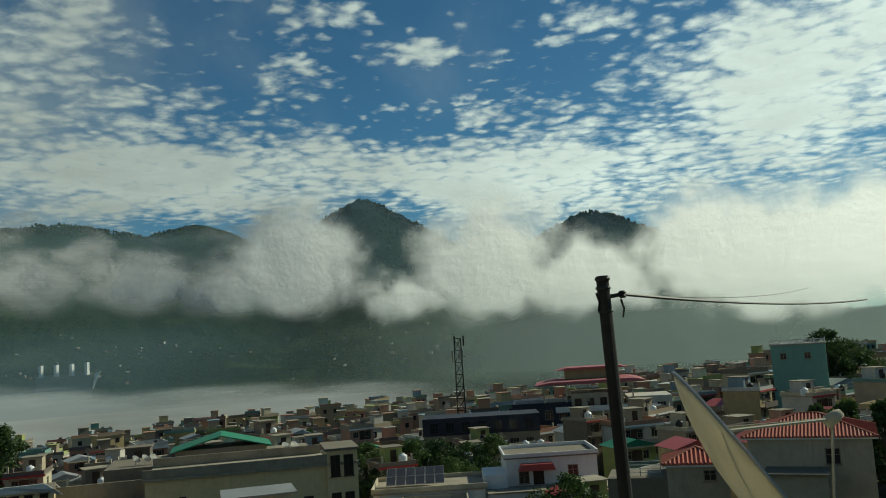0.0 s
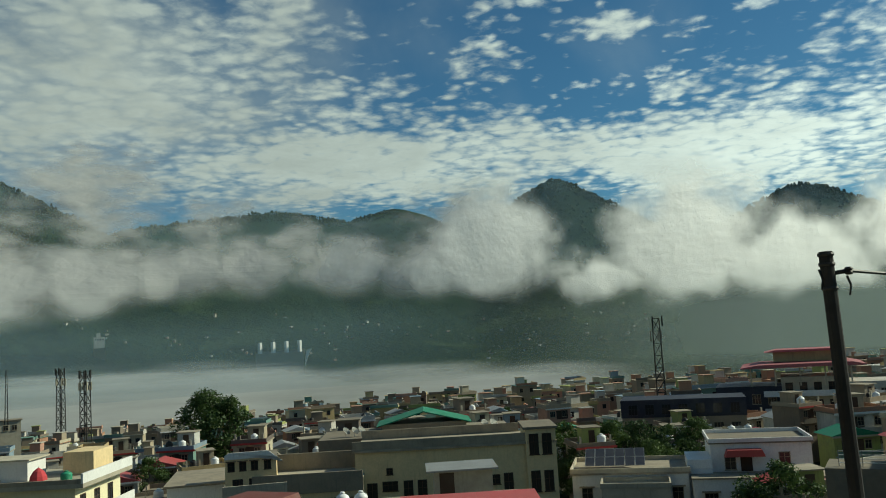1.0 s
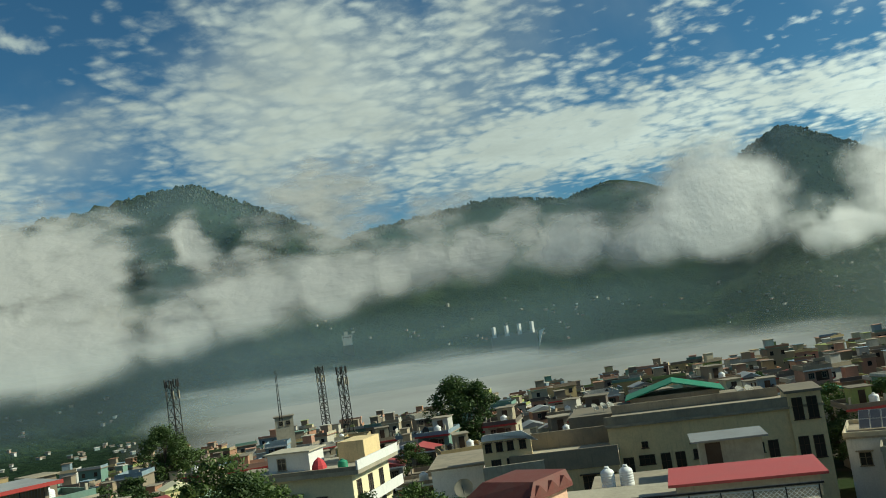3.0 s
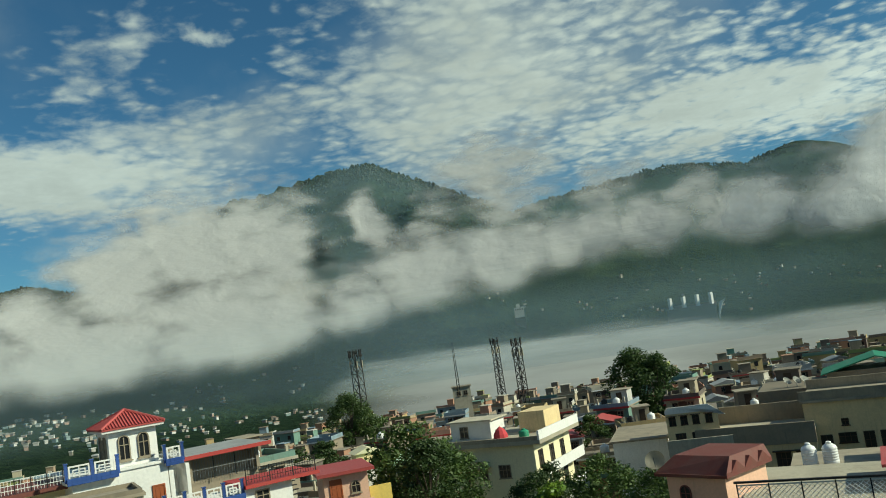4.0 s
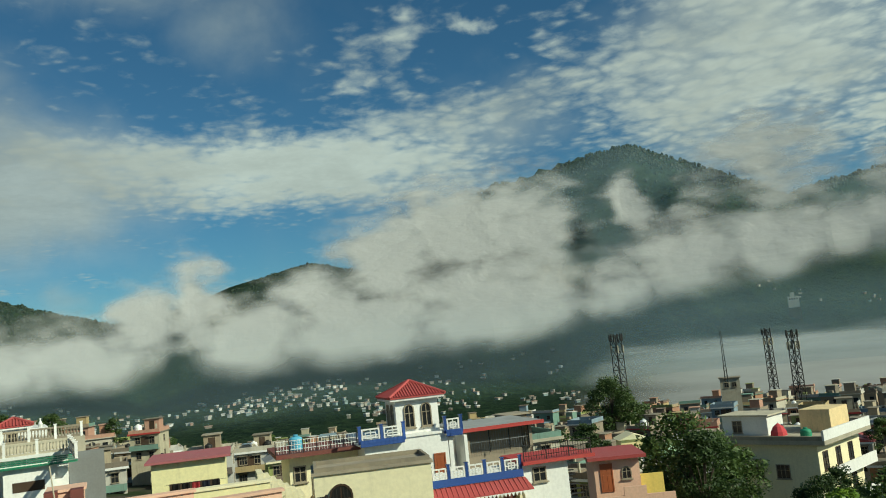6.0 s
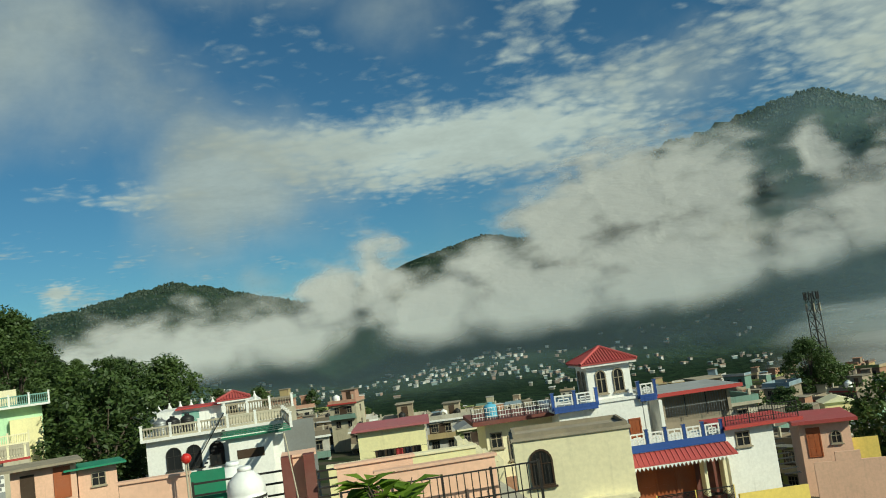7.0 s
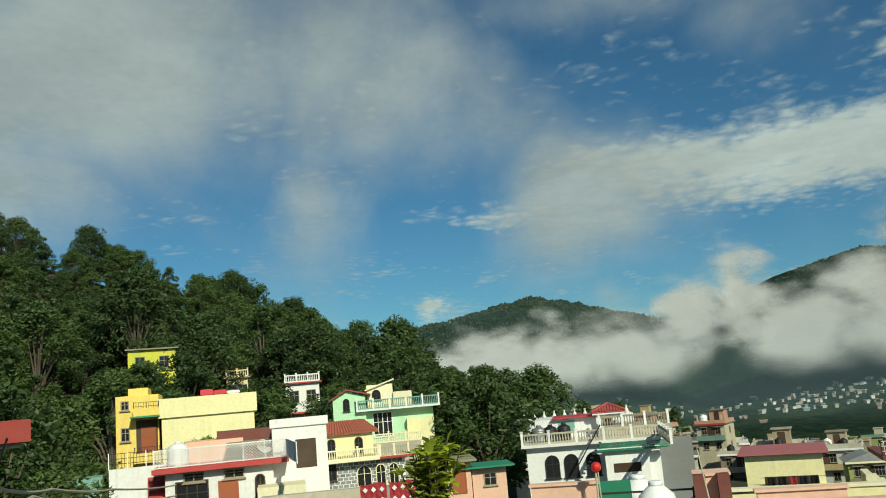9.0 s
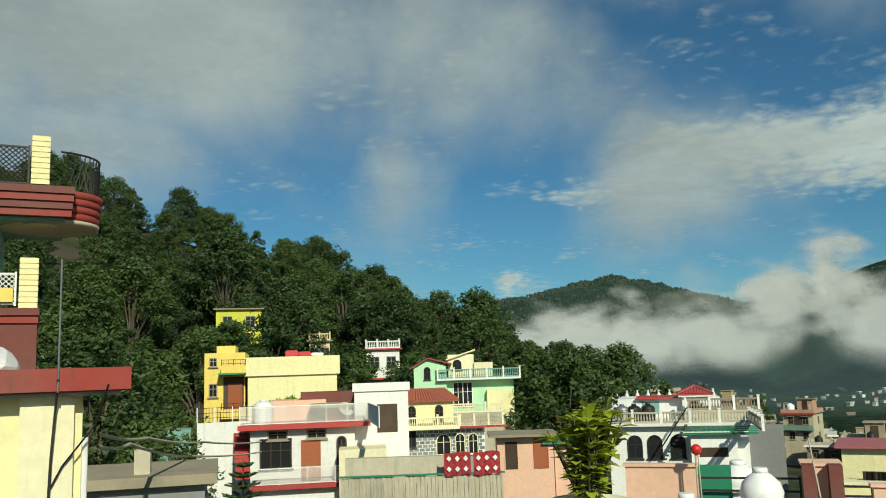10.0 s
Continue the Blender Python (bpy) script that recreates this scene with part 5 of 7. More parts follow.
def balustrade_house():
    t = house("balustrade_house", "white two-storey house with balustrades and a green tiled awning", -54.09, -2.68, -2.83, 84.5, "house", 0.86)
    wall_box(t, "wall", WHITE, (0, 9.0, 0, 8, -8, -0.65))
    wall_box(t, "roof_slab", WHITE, (-0.3, 9.3, -0.5, 8.2, -0.645, -0.45))
    rail(t, -0.2, 9.1, -0.35, -0.45, 0.75, "baluster", WHITE, PALECONC, "front", 1.85)
    rail(t, -8.0, 0.3, 9.15, -0.45, 0.75, "baluster", WHITE, PALECONC, "right", 2.0)
    for x in (1.7, 3.0, 4.5):
        window(t, x, -0.003, -2.7, 0.85, 1.4, "front", True, False, IRON)
    bm = bmesh.new()
    for i in range(16):
        for k in range(4):
            box(bm, 4.9 + 0.29 * i, 5.17 + 0.29 * i, -0.75 - 0.16 * k, -0.60 - 0.16 * k, -0.75 - 0.11 * k, -0.70 - 0.11 * k)
    box(bm, 4.85, 9.5, -1.3, -0.55, -1.15, -1.1)
    part("tiled_awning", bm, GREENTIN, t)
    wall_box(t, "bay", WHITE, (5.3, 8.2, -0.9, -0.003, -8, -1.155))
    # dark plate on the solid bay, for the gloom inside a garage
    wall_box(t, "garage_opening", DARKWOOD_AND_SHADE, (5.8, 7.6, -0.915, -0.903, -2.6, -2.0))
    bm = bmesh.new()
    for i in range(12):
        box(bm, 3.2 + 0.16 * i, 3.4 + 0.16 * i, -1.6, -0.9, -3.2 + 0.24 * i, -3.15 + 0.24 * i)
    tube(bm, (3.2, -1.6, -2.3), (5.2, -1.6, 0.6), 0.03), tube(bm, (3.2, -0.9, -2.3), (5.2, -0.9, 0.6), 0.03)
    part("iron_stair", bm, IRON, t)
    # upper set-back terraces
    wall_box(t, "upper_room", WHITE, (0.5, 5.0, 4.0, 8, -0.44, 1.0))
    wall_box(t, "teal_panel", TEAL, (2.2, 3.4, 3.98, 3.998, 0.0, 0.8))
    wall_box(t, "red_edge", REDTRIM, (1.8, 5.0, 3.6, 8.0, 1.003, 1.1))
    wall_box(t, "roof_room", WHITE, (5.0, 6.8, 3.4, 5.4, -0.44, 1.15))
    hip_roof(t, 5.0, 6.8, 3.4, 5.4, 1.3, 0.5, 0.3, REDTIN, 0.2)
    window(t, 5.8, 3.397, 0.1, 0.5, 0.7)
    rail(t, 5.2, 10.0, 2.6, 0.2, 0.8, "baluster", WHITE, CONCRETE, "front", 1.7)
    wall_box(t, "back_terrace", PALECONC, (5.1, 10.2, 2.5, 8.0, -2.0, 0.197))
    wall_box(t, "side_wall", BRICK, (9.05, 11.2, 0.5, 0.8, -8, -0.7))
    w = house("white_block", "long white block with small roof finials", -66, 1.0, -3.2, 86)
    wall_box(w, "wall", WHITE, (-4.5, 4.5, 0, 5, -8, 0.9))
    for i in range(12):
        bm = bmesh.new()
        lathe(bm, [(0.12, 0.9), (0.16, 1.1), (0.05, 1.35), (0.09, 1.5)], 8, (-4.2 + 0.75 * i, 0.15, 0))
        part("finial", bm, WHITE, w)
    for i, (x, z, k) in enumerate(((0.4, 0.5, 1), (1.1, 0.5, 1), (1.9, 1.2, 1))):
        water_tank(pose(-54.2, -2.0, -3.2 + 0.0, 0, 0, 84.5) @ pose(x - 0.3, 0.8 + z, -0.015), TANKBLACK if i else STEEL, 0.42, 0.95, "dark water tank behind a roof balustrade")


def mint_house():
    t = house("mint_green_house", "mint green house with a white balustraded terrace", -61.72, -15.74, 0.61, 99.0, "house", 0.67)
    wall_box(t, "gable_block", MINT, (0, 3.4, 0, 4, -7, -0.2))
    bm = bmesh.new()
    prism(bm, [(-0.4, -0.3), (1.5, 0.75), (1.5, 0.62), (-0.4, -0.45)], -0.4, 4.4), prism(bm, [(1.5, 0.75), (4.0, 0.1), (4.0, -0.05), (1.5, 0.62)], -0.4, 4.4)
    part("red_roof", bm, REDTIN, t)
    bm = bmesh.new()
    prism(bm, [(0, -0.2), (3.4, -0.2), (1.5, 0.6)], 0.0, 3.9)
    part("gable", bm, MINT, t)
    window(t, 1.4, -0.003, -1.5, 0.55, 1.2, "front", True, False, IRON)
    wall_box(t, "wall", MINT, (3.4, 10.5, 0.6, 7, -7, -1.5))
    wall_box(t, "terrace_slab", WHITE, (2.4, 11.2, -0.6, 7, -1.7, -1.5))
    rail(t, 2.5, 11.1, -0.45, -1.5, 0.95, "baluster", WHITE, TEAL, "front", 1.7)
    wall_box(t, "roof_room", CREAM, (3.6, 6.4, 2.0, 6.0, -1.5, 1.0))
    bm = bmesh.new()
    prism(bm, [(3.4, 0.55), (6.6, 1.55), (6.6, 1.4), (3.4, 0.4)], 1.7, 6.2)
    part("lean_roof", bm, CREAM, t)
    window(t, 4.6, 1.997, -0.6, 0.8, 1.0, "front", True, False, IRON)
    wall_box(t, "upper_parapet", CREAM, (6.4, 8.4, 1.6, 5.0, -1.49, 0.1))
    for x in (4.6, 5.6):
        window(t, x, 0.597, -4.4, 0.9, 2.4, "front", False, False, WHITE)
    wall_box(t, "yellow_bay", PALEYELLOW, (7.6, 10.4, -0.2, 0.597, -7, -2.8))
    wall_box(t, "lower_terrace", PALECONC, (2.0, 9.0, -3.5, -0.3, -7, -4.9))
    rail(t, 2.1, 9.0, -3.4, -4.9, 0.9, "baluster", CREAM, CREAM, "front", 1.7)


def red_gable_house():
    t = house("red_gabled_house", "cream house with a red tiled gable above grey stone walls", -51.79, -14.91, -1.44, 104.5, "house", 0.7)
    wall_box(t, "wall", PALEYELLOW, (0.3, 4.9, 0.3, 4.5, -2.3, -0.1))
    bm = bmesh.new()
    prism(bm, [(0.0, -0.15), (0.6, 0.75), (4.4, 0.75), (5.4, -0.15), (5.4, -0.25), (0.0, -0.25)], -0.1, 0.0)
    for v in bm.verts:
        if v.co.z > 0.5:
            v.co.y = 2.2
    box(bm, 0.6, 4.4, 2.1, 2.4, 0.70, 0.78)
    part("roof_edge", bm, TILE, t)
    bm = bmesh.new()
    for i in range(22):
        x0, x1 = 0.0 + 5.4 * i / 22, 0.6 + 3.8 * i / 22
        tube(bm, (x0 + 0.12, -0.1, -0.12), (x1 + 0.1, 2.2, 0.8), 0.12, 0.09, 6)
    part("roof_tiles", bm, TILE, t)
    for x, a in ((1.4, True), (3.7, True)):
        window(t, x, 0.297, -1.9, 0.55, 1.3, "front", a, False, DARKWOOD_AND_SHADE)
    window(t, 4.903, 1.6, -2.0, 0.6, 1.5, "right", True, False, DARKWOOD_AND_SHADE)
    wall_box(t, "balcony", CREAM, (0.0, 5.3, -0.7, 0.297, -2.5, -2.303))
    rail(t, 0.05, 5.2, -0.6, -2.3, 0.85, "baluster", CREAM, CREAM, "front", 1.6)
    wall_box(t, "ground_floor", BRICK, (0.4, 7.5, 0.4, 4.5, -7, -2.51))
    stones = []
    g = random.Random(4)
    first = None
    for row in range(7):
        x = 0.42 + (0.2 if row % 2 else 0)
        while x < 7.1:
            if first is None:
                bm = bmesh.new()
                box(bm, 0, 0.40, -0.03, 0.0, 0, 0.24)
                first = part("stone_block", bm, BRICK, t)
                first.matrix_basis = pose(x, 0.399, -4.6 + 0.29 * row)
            else:
                share("stone_block", first, t, pose(x, 0.399, -4.6 + 0.29 * row))
            x += 0.46
    wall_box(t, "mortar", WHITE, (0.4, 7.5, 0.385, 0.398, -4.7, -2.55))
    for x, w in ((4.0, 1.1), (5.4, 0.7), (6.5, 0.7)):
        window(t, x, 0.36, -4.6, w, 1.6, "front", True, False, CREAM)
    window(t, 1.3, 0.36, -3.9, 0.7, 1.2, "front", False, False, DARKWOOD_AND_SHADE)
    wall_box(t, "terrace", CREAM, (5.3, 9.2, -0.2, 4.0, -2.5, -2.303))
    rail(t, 5.4, 9.0, -0.1, -2.3, 0.8, "baluster", CREAM, PALECONC, "front", 1.4)
    wall_box(t, "red_edge", REDTRIM, (5.3, 9.3, -0.3, -0.203, -2.5, -2.32))


def yellow_house():
    t = house("yellow_house", "bright yellow house with a blank side wall and balconies", -54.9, -25.26, 1.41, 110.0, "house", 0.92)
    wall_box(t, "wall", YELLOW, (0, 6.2, 0, 7, -7, -0.1))
    wall_box(t, "side_wall_paint", PALEYELLOW, (0.02, 6.18, -0.02, -0.003, -7, -0.12))
    wall_box(t, "roof_band", PALEYELLOW, (-0.2, 6.4, -0.2, 7.1, -1.3, 0.0))
    wall_box(t, "front_block", YELLOW, (-3.0, -0.203, 0.8, 7, -7, 0.4))
    wall_box(t, "stair_top", YELLOW, (-2.2, -0.9, 1.2, 5, 0.403, 0.9))
    for z in (-4.0, -1.0):
        wall_box(t, "balcony", YELLOW, (-1.8, -0.1, -0.3, 0.797, z - 0.15, z), (-1.8, -0.1, -0.3, -0.2, z, z + 0.5))
        rail(t, -1.75, -0.15, -0.25, z + 0.1, 0.8, "bars", IRON, IRON, "front", 0.8)
    # shade of a balcony recess, painted as a dark sheet on the block
    wall_box(t, "recess", DARKWOOD_AND_SHADE, (-1.7, -0.3, 0.78, 0.797, -3.8, -1.3))
    wall_box(t, "awning", GREENTIN, (-2.0, -0.1, -0.35, 0.79, -1.14, -1.02))
    window(t, -2.4, 0.797, -2.6, 0.45, 0.8)
    window(t, -2.4, 0.797, -0.5, 0.4, 0.5)
    door(t, -0.9, 0.775, -3.85, 0.8, 2.0)
    q = house("bedding", "red and white bedding airing on a roof parapet", -54.9, -25.26, 1.41, 110.0, "bedding", 0.92)
    for i, (x, c) in enumerate(((2.6, REDCLOTH), (3.5, REDCLOTH), (4.4, WHITECLOTH))):
        bm = bmesh.new()
        box(bm, x, x + 0.88, -0.1, 0.4, 0.003, 0.42 - 0.1 * i)
        bmesh.ops.bevel(bm, geom=bm.edges[:], offset=0.05, segments=2, affect="EDGES")
        part("quilt", bm, c, q)


def white_house():
    t = house("white_house", "white two-storey house with red slab edges and lattice railings", -44.45, -21.51, -2.3, 109.0)
    wall_box(t, "wall", WHITE, (0.6, 6.0, 0.6, 6, -7.5, -0.25))
    wall_box(t, "roof_slab", REDTRIM, (0, 6.8, 0, 6.4, -0.245, 0.0))
    rail(t, 0.1, 6.7, 0.1, 0.0, 0.95, "lattice", WHITE, WHITE, "front", 1.1, 3, 0.16)
    rail(t, -6.0, -0.1, 6.7, 0.0, 0.95, "lattice", WHITE, WHITE, "right", 1.2, 3, 0.16)
    wall_box(t, "roof_room", PEACH, (1.5, 4.6, 3.5, 6.2, 0.003, 1.1))
    wall_box(t, "brown_room", BROWNRED, (3.2, 6.4, 4.2, 6.3, 0.003, 1.5))
    door(t, 3.7, 0.597, -2.95, 0.85, 2.0)
    window(t, 1.9, 0.597, -2.2, 1.5, 1.4, "front", False, False, DARKWOOD_AND_SHADE)
    for x in (2.0, 4.0):
        window(t, x, 0.597, -0.75, 0.9, 0.35)
    window(t, 5.3, 0.597, -2.4, 0.4, 1.6, "front", True, False, DARKWOOD_AND_SHADE)
    for y in (1.6, 3.2):
        window(t, 6.003, y, -2.4, 0.5, 1.6, "right", True, False, DARKWOOD_AND_SHADE)
    wall_box(t, "balcony", REDTRIM, (0.6, 6.4, -0.5, 0.597, -3.2, -2.98))
    rail(t, 0.7, 6.3, -0.4, -2.98, 0.85, "lattice", WHITE, WHITE, "front", 1.4, 3, 0.16)
    wall_box(t, "ground_front", WHITE, (0.6, 6.0, 0.0, 0.597, -7.5, -3.21))
    water_tank(pose(-44.45, -21.51, -2.295, 0, 0, 109) @ pose(1.2, 2.2, 0), TANKWHITE, 0.55, 1.15)
    dish_antenna(pose(-44.45, -21.51, -2.295, 0, 0, 109) @ pose(5.6, 1.8, 0, 0, 0, 25), 0.42, WHITE, "white satellite dish on a house terrace")
    n = house("tall_white_house", "narrow white house front with a dark doorway", -47.6, -16.2, -0.6, 105.0)
    wall_box(n, "wall", WHITE, (0, 2.9, 0, 5, -7, -0.2))
    wall_box(n, "parapet", WHITE, (-0.1, 3.0, -0.1, 0.1, -0.197, 0.25))
    # dark sheet on the solid wall as the shade within the entrance
    wall_box(n, "doorway", DARKWOOD_AND_SHADE, (1.2, 2.3, -0.012, -0.003, -2.4, -0.9))
    wall_box(n, "brown_annex", BROWNRED, (-1.6, -0.003, 0.6, 4, -7, -1.0))
    wall_box(n, "annex_roof", CONCRETE, (-2.4, 0.0, 0.3, 4.2, -0.997, -0.8))
    wall_box(n, "front_annex", CREAM, (-0.8, 1.6, -2.6, -0.2, -7, -3.0))
    window(n, 0.2, -2.603, -4.6, 0.8, 1.0)


def low_sheds():
    t = house("low_brown_house", "low brown house with a flat overhanging concrete roof", -40.71, -7.97, -2.72, 98.0, "house", 0.62)
    wall_box(t, "wall", PEACH, (0.2, 4.2, 0.5, 4, -5, -0.15))
    wall_box(t, "roof", CONCRETE, (-0.4, 4.6, -0.3, 4.4, -0.147, 0.02))
    door(t, 3.3, 0.497, -2.4, 0.9, 2.0)
    door(t, 1.2, 0.497, -2.4, 0.7, 1.8, "front", DARKWOOD_AND_SHADE)
    wall_box(t, "annex", PEACH, (4.3, 6.8, 0.9, 4, -5, -0.75))
    wall_box(t, "annex_roof", GREENTIN, (3.4, 7.4, 0.2, 4.3, -0.747, -0.62))
    window(t, 5.6, 0.897, -2.0, 0.8, 0.8)
    f = house("corrugated_fence", "corrugated pale sheet fence with timber posts", -29.89, -11.83, -3.14, 100.0, "fence")
    first = None
    for i in range(15):
        if first is None:
            bm = bmesh.new()
            for k in range(5):
                box(bm, 0.068 * k, 0.068 * k + 0.066, -0.015 if k % 2 else -0.05, 0.0, -1.6, 0.0)
            first = part("sheet", bm, PALECONC, f)
            first.matrix_basis = pose(0.35 * i, 0, 0)
        else:
            share("sheet", first, f, pose(0.35 * i, 0, rnd.uniform(-0.03, 0.03)))
    wall_box(f, "top_rail", GREENTIN, (-0.05, 5.3, -0.09, 0.04, 0.02, 0.07))
    wall_box(f, "ledge", PALECONC, (0.1, 3.4, 0.6, 1.0, -2.0, 0.55))
    for k, (x, c) in enumerate(((3.35, REDCLOTH), (4.3, REDCLOTH))):
        q = house("hanging_cloth", "red and white patterned cloth hung over a fence", -29.89, -11.83, -3.14, 100.0, "cloth")
        bm = bmesh.new()
        vs = [[bm.verts.new((x + 0.86 * a / 7, -0.12 - 0.03 * math.sin(a * 2.1 + z), 0.72 - 0.72 * z / 5 - 0.03 * math.sin(a))) for a in range(8)] for z in range(6)]
        for z in range(5):
            for a in range(7):
                bm.faces.new((vs[z][a], vs[z][a + 1], vs[z + 1][a + 1], vs[z + 1][a]))
        bmesh.ops.solidify(bm, geom=bm.faces[:], thickness=0.02)
        part("cloth", bm, c, q)
        for i in range(3):
            for j in range(2):
                bm = bmesh.new()
                cx, cz = x + 0.16 + 0.27 * i, 0.2 + 0.33 * j
                prism(bm, [(cx, cz - 0.09), (cx + 0.08, cz), (cx, cz + 0.09), (cx - 0.08, cz)], -0.175, -0.165)
                part("motif", bm, WHITECLOTH, q)
    c = house("concrete_roof", "flat weathered concrete roof with a square post", -23.09, -12.95, -2.01, 114.0, "roof")
    wall_box(c, "slab", CONCRETE, (-6.5, 0.0, 0.0, 4.0, -0.35, -0.1))
    wall_box(c, "wall", BRICK, (-6.3, -0.3, 0.3, 3.8, -6.0, -0.355))
    wall_box(c, "post", PALECONC, (-2.0, -1.62, 0.6, 1.0, -0.097, 0.5))
    h = house("yard_stairs_house", "white and mint garden wall with red steps", -46.0, -25.0, -2.6, 116.0)
    wall_box(h, "garden_wall", WHITE, (0.5, 4.2, 0, 0.25, -4, 0.4))
    wall_box(h, "mint_wall", TEAL, (-2.4, 0.2, 0.3, 2.0, -4, 0.1))
    for i in range(9):
        wall_box(h, "red_step", REDTRIM, (2.4, 3.4, -2.4 + 0.3 * i, -2.1 + 0.3 * i, -2.4 + 0.2 * i, -1.8 + 0.2 * i))
    rail(h, 0.5, 4.2, 0.1, 0.4, 0.8, "bars", WHITE, IRON, "front", 0.9)


def forest_houses():
    for az, r, z, w, mat, lab in ((114.3, 102, 7.7, 5, LIME, "lime yellow house half hidden among forest trees"), (105.3, 96, 2.6, 3.6, WHITE, "white house with red floor bands among forest trees"), (109.2, 105, 4.0, 2.4, OLDCREAM, "small cream house half hidden among trees")):
        x, y = polar(az, r)
        t = house("forest_house", lab, x, y, z, az)
        wall_box(t, "wall", mat, (-w / 2, w / 2, 0, 5, -9, 0))
        wall_box(t, "roof", REDTRIM if mat is WHITE else ROOFTOP, (-w / 2 - 0.3, w / 2 + 0.3, -0.4, 5.2, 0.003, 0.15))
        if mat is not LIME:
            rail(t, -w / 2, w / 2, -0.3, 0.15, 0.8, "baluster", mat, mat, "front", 1.4)
        for k in (-1, 1):
            window(t, k * w / 4, -0.003, -2.0, 0.9, 1.2)
        if mat is WHITE:
            wall_box(t, "floor_band", REDTRIM, (-w / 2 - 0.2, w / 2 + 0.2, -0.9, -0.003, -3.2, -3.0))
            wall_box(t, "floor_railing", WHITE, (-w / 2 - 0.2, w / 2 + 0.2, -0.9, -0.8, -2.997, -2.3))


def left_buildings():
    # tall house with lipped balconies
    t = house("balcony_house", "tall house with brown-red lipped balconies and yellow ribbed pillars", -22.78, -17.56, 6.58, 124.7)
    s = 0.0161
    for z, d in ((-1.25, 0.0), (-4.45, -0.75)):
        for k in range(4):
            wall_box(t, "fascia_band", WORNRED if k % 2 else BROWNRED, (-6, 0.62 - 0.02 * k + d, -0.1 - 0.06 * (3 - k), 3.5, z - 0.28 * (k + 1) * 0.7, z - 0.28 * k * 0.7 - 0.01))
        wall_box(t, "soffit", TEAL if z > -2 else PALECONC, (-6, 0.4 + d, 0.1, 3.5, z - 0.88, z - 0.795))
    bm = bmesh.new()
    for k in range(4):
        lathe(bm, [(1.35 - 0.03 * k, -1.25 - 0.196 * (k + 1)), (1.35 - 0.03 * k + 0.02, -1.25 - 0.196 * k - 0.01)], 28, (0.05, 1.5, 0))
    part("round_fascia", bm, WORNRED, t)
    bm = bmesh.new()
    lathe(bm, [(1.25, -2.15), (1.28, -2.04)], 28, (0.05, 1.5, 0)), lathe(bm, [(0.42, -2.2), (0.45, -2.151)], 20, (-0.2, 0.7, 0))
    part("round_soffit", bm, PALECONC, t)
    for i in range(9):
        for x0, z0 in ((-0.44, -1.2), (-0.62, -4.45)):
            bm = bmesh.new()
            box(bm, x0, x0 + 0.44, -0.12, 1.0, z0 + 0.145 * i, z0 + 0.145 * i + 0.125)
            part("pillar_course", bm, PALEYELLOW, t)
    wall_box(t, "pillar_core", YELLOW, (-0.42, -0.04, -0.1, 0.98, -1.2, 0.1), (-0.6, -0.22, -0.1, 0.98, -4.45, -3.15))
    rail(t, -5.0, -0.5, -0.05, -1.25, 1.05, "lattice", IRON, IRON, "front", 1.5, 3, 0.14)
    bm = bmesh.new()
    for i in range(15):
        a0, a1 = radians(-80 + 8 * i), radians(-72 + 8 * i)
        p = lambda a, z: (0.05 + 1.25 * math.cos(a), 1.5 + 1.25 * math.sin(a), z)
        tube(bm, p(a0, -0.2), p(a1, -0.2), 0.03, None, 5, False)
        tube(bm, p(a0, -1.2), p(a1 + 0.14, -0.2), 0.013, None, 4, False), tube(bm, p(a0 + 0.14, -0.2), p(a1, -1.2), 0.013, None, 4, False)
    part("round_railing", bm, IRON, t)
    rail(t, -5.0, -0.7, -0.05, -4.4, 0.85, "lattice", WHITE, WHITE, "front", 1.5, 3, 0.14)
    wall_box(t, "wall", TEAL, (-6, -1.15, 1.4, 4, -4.44, -2.16))
    wall_box(t, "lower_wall", PALECONC, (-6, -0.9, 1.0, 4, -14, -5.34))
    window(t, -1.9, 1.397, -4.1, 0.9, 1.6, "front", False, False, WHITE)
    wall_box(t, "yellow_cloth", YELLOW, (-3.0, -0.75, -0.16, -0.1, -4.3, -3.95))
    for k in range(5):
        a = radians(72 * k)
        bm = bmesh.new()
        tube(bm, (-2 + 0.4 * math.cos(a), 0.4, -1.2), (-2 + 0.6 * math.cos(a), 0.4 + 0.2 * math.sin(a), -0.5), 0.05, 0.02)
        part("potted_stem", bm, LEAF, t)
    # yellow wall with a red slab in front
    y = house("slab_roof_house", "yellow rendered house corner under a worn red roof slab", -15.2, -10.85, 0.07, 119.7 + 6)
    wall_box(y, "roof_slab", BROWNRED, (-4.2, 0.0, 0.0, 3.0, 0.0, 0.34))
    wall_box(y, "slab_edge_paint", WORNRED, (-4.23, 0.03, -0.03, -0.003, 0.02, 0.36), (0.003, 0.03, 0.0, 3.0, 0.02, 0.36))
    wall_box(y, "soffit", PALECONC, (-4.1, -0.1, 0.1, 2.9, -0.06, -0.003))
    wall_box(y, "wall", PALEYELLOW, (-4.2, -0.62, 0.5, 3.0, -5, -0.063))
    wall_box(y, "corner_pier", CREAM, (-1.5, -0.75, 0.3, 0.497, -5, -0.063))
    bm = bmesh.new()
    pts = [(-1.0, -0.06, 0.2), (-1.02, 0.2, -0.3), (-1.06, 0.22, -1.0), (-1.1, 0.24, -2.5)]
    for a, b in zip(pts, pts[1:]):
        tube(bm, a, b, 0.02, None, 6)
    pts = [(-0.3, -0.06, 0.1), (-0.45, 0.2, -0.5), (-0.9, 0.26, -1.1), (-1.05, 0.26, -1.4)]
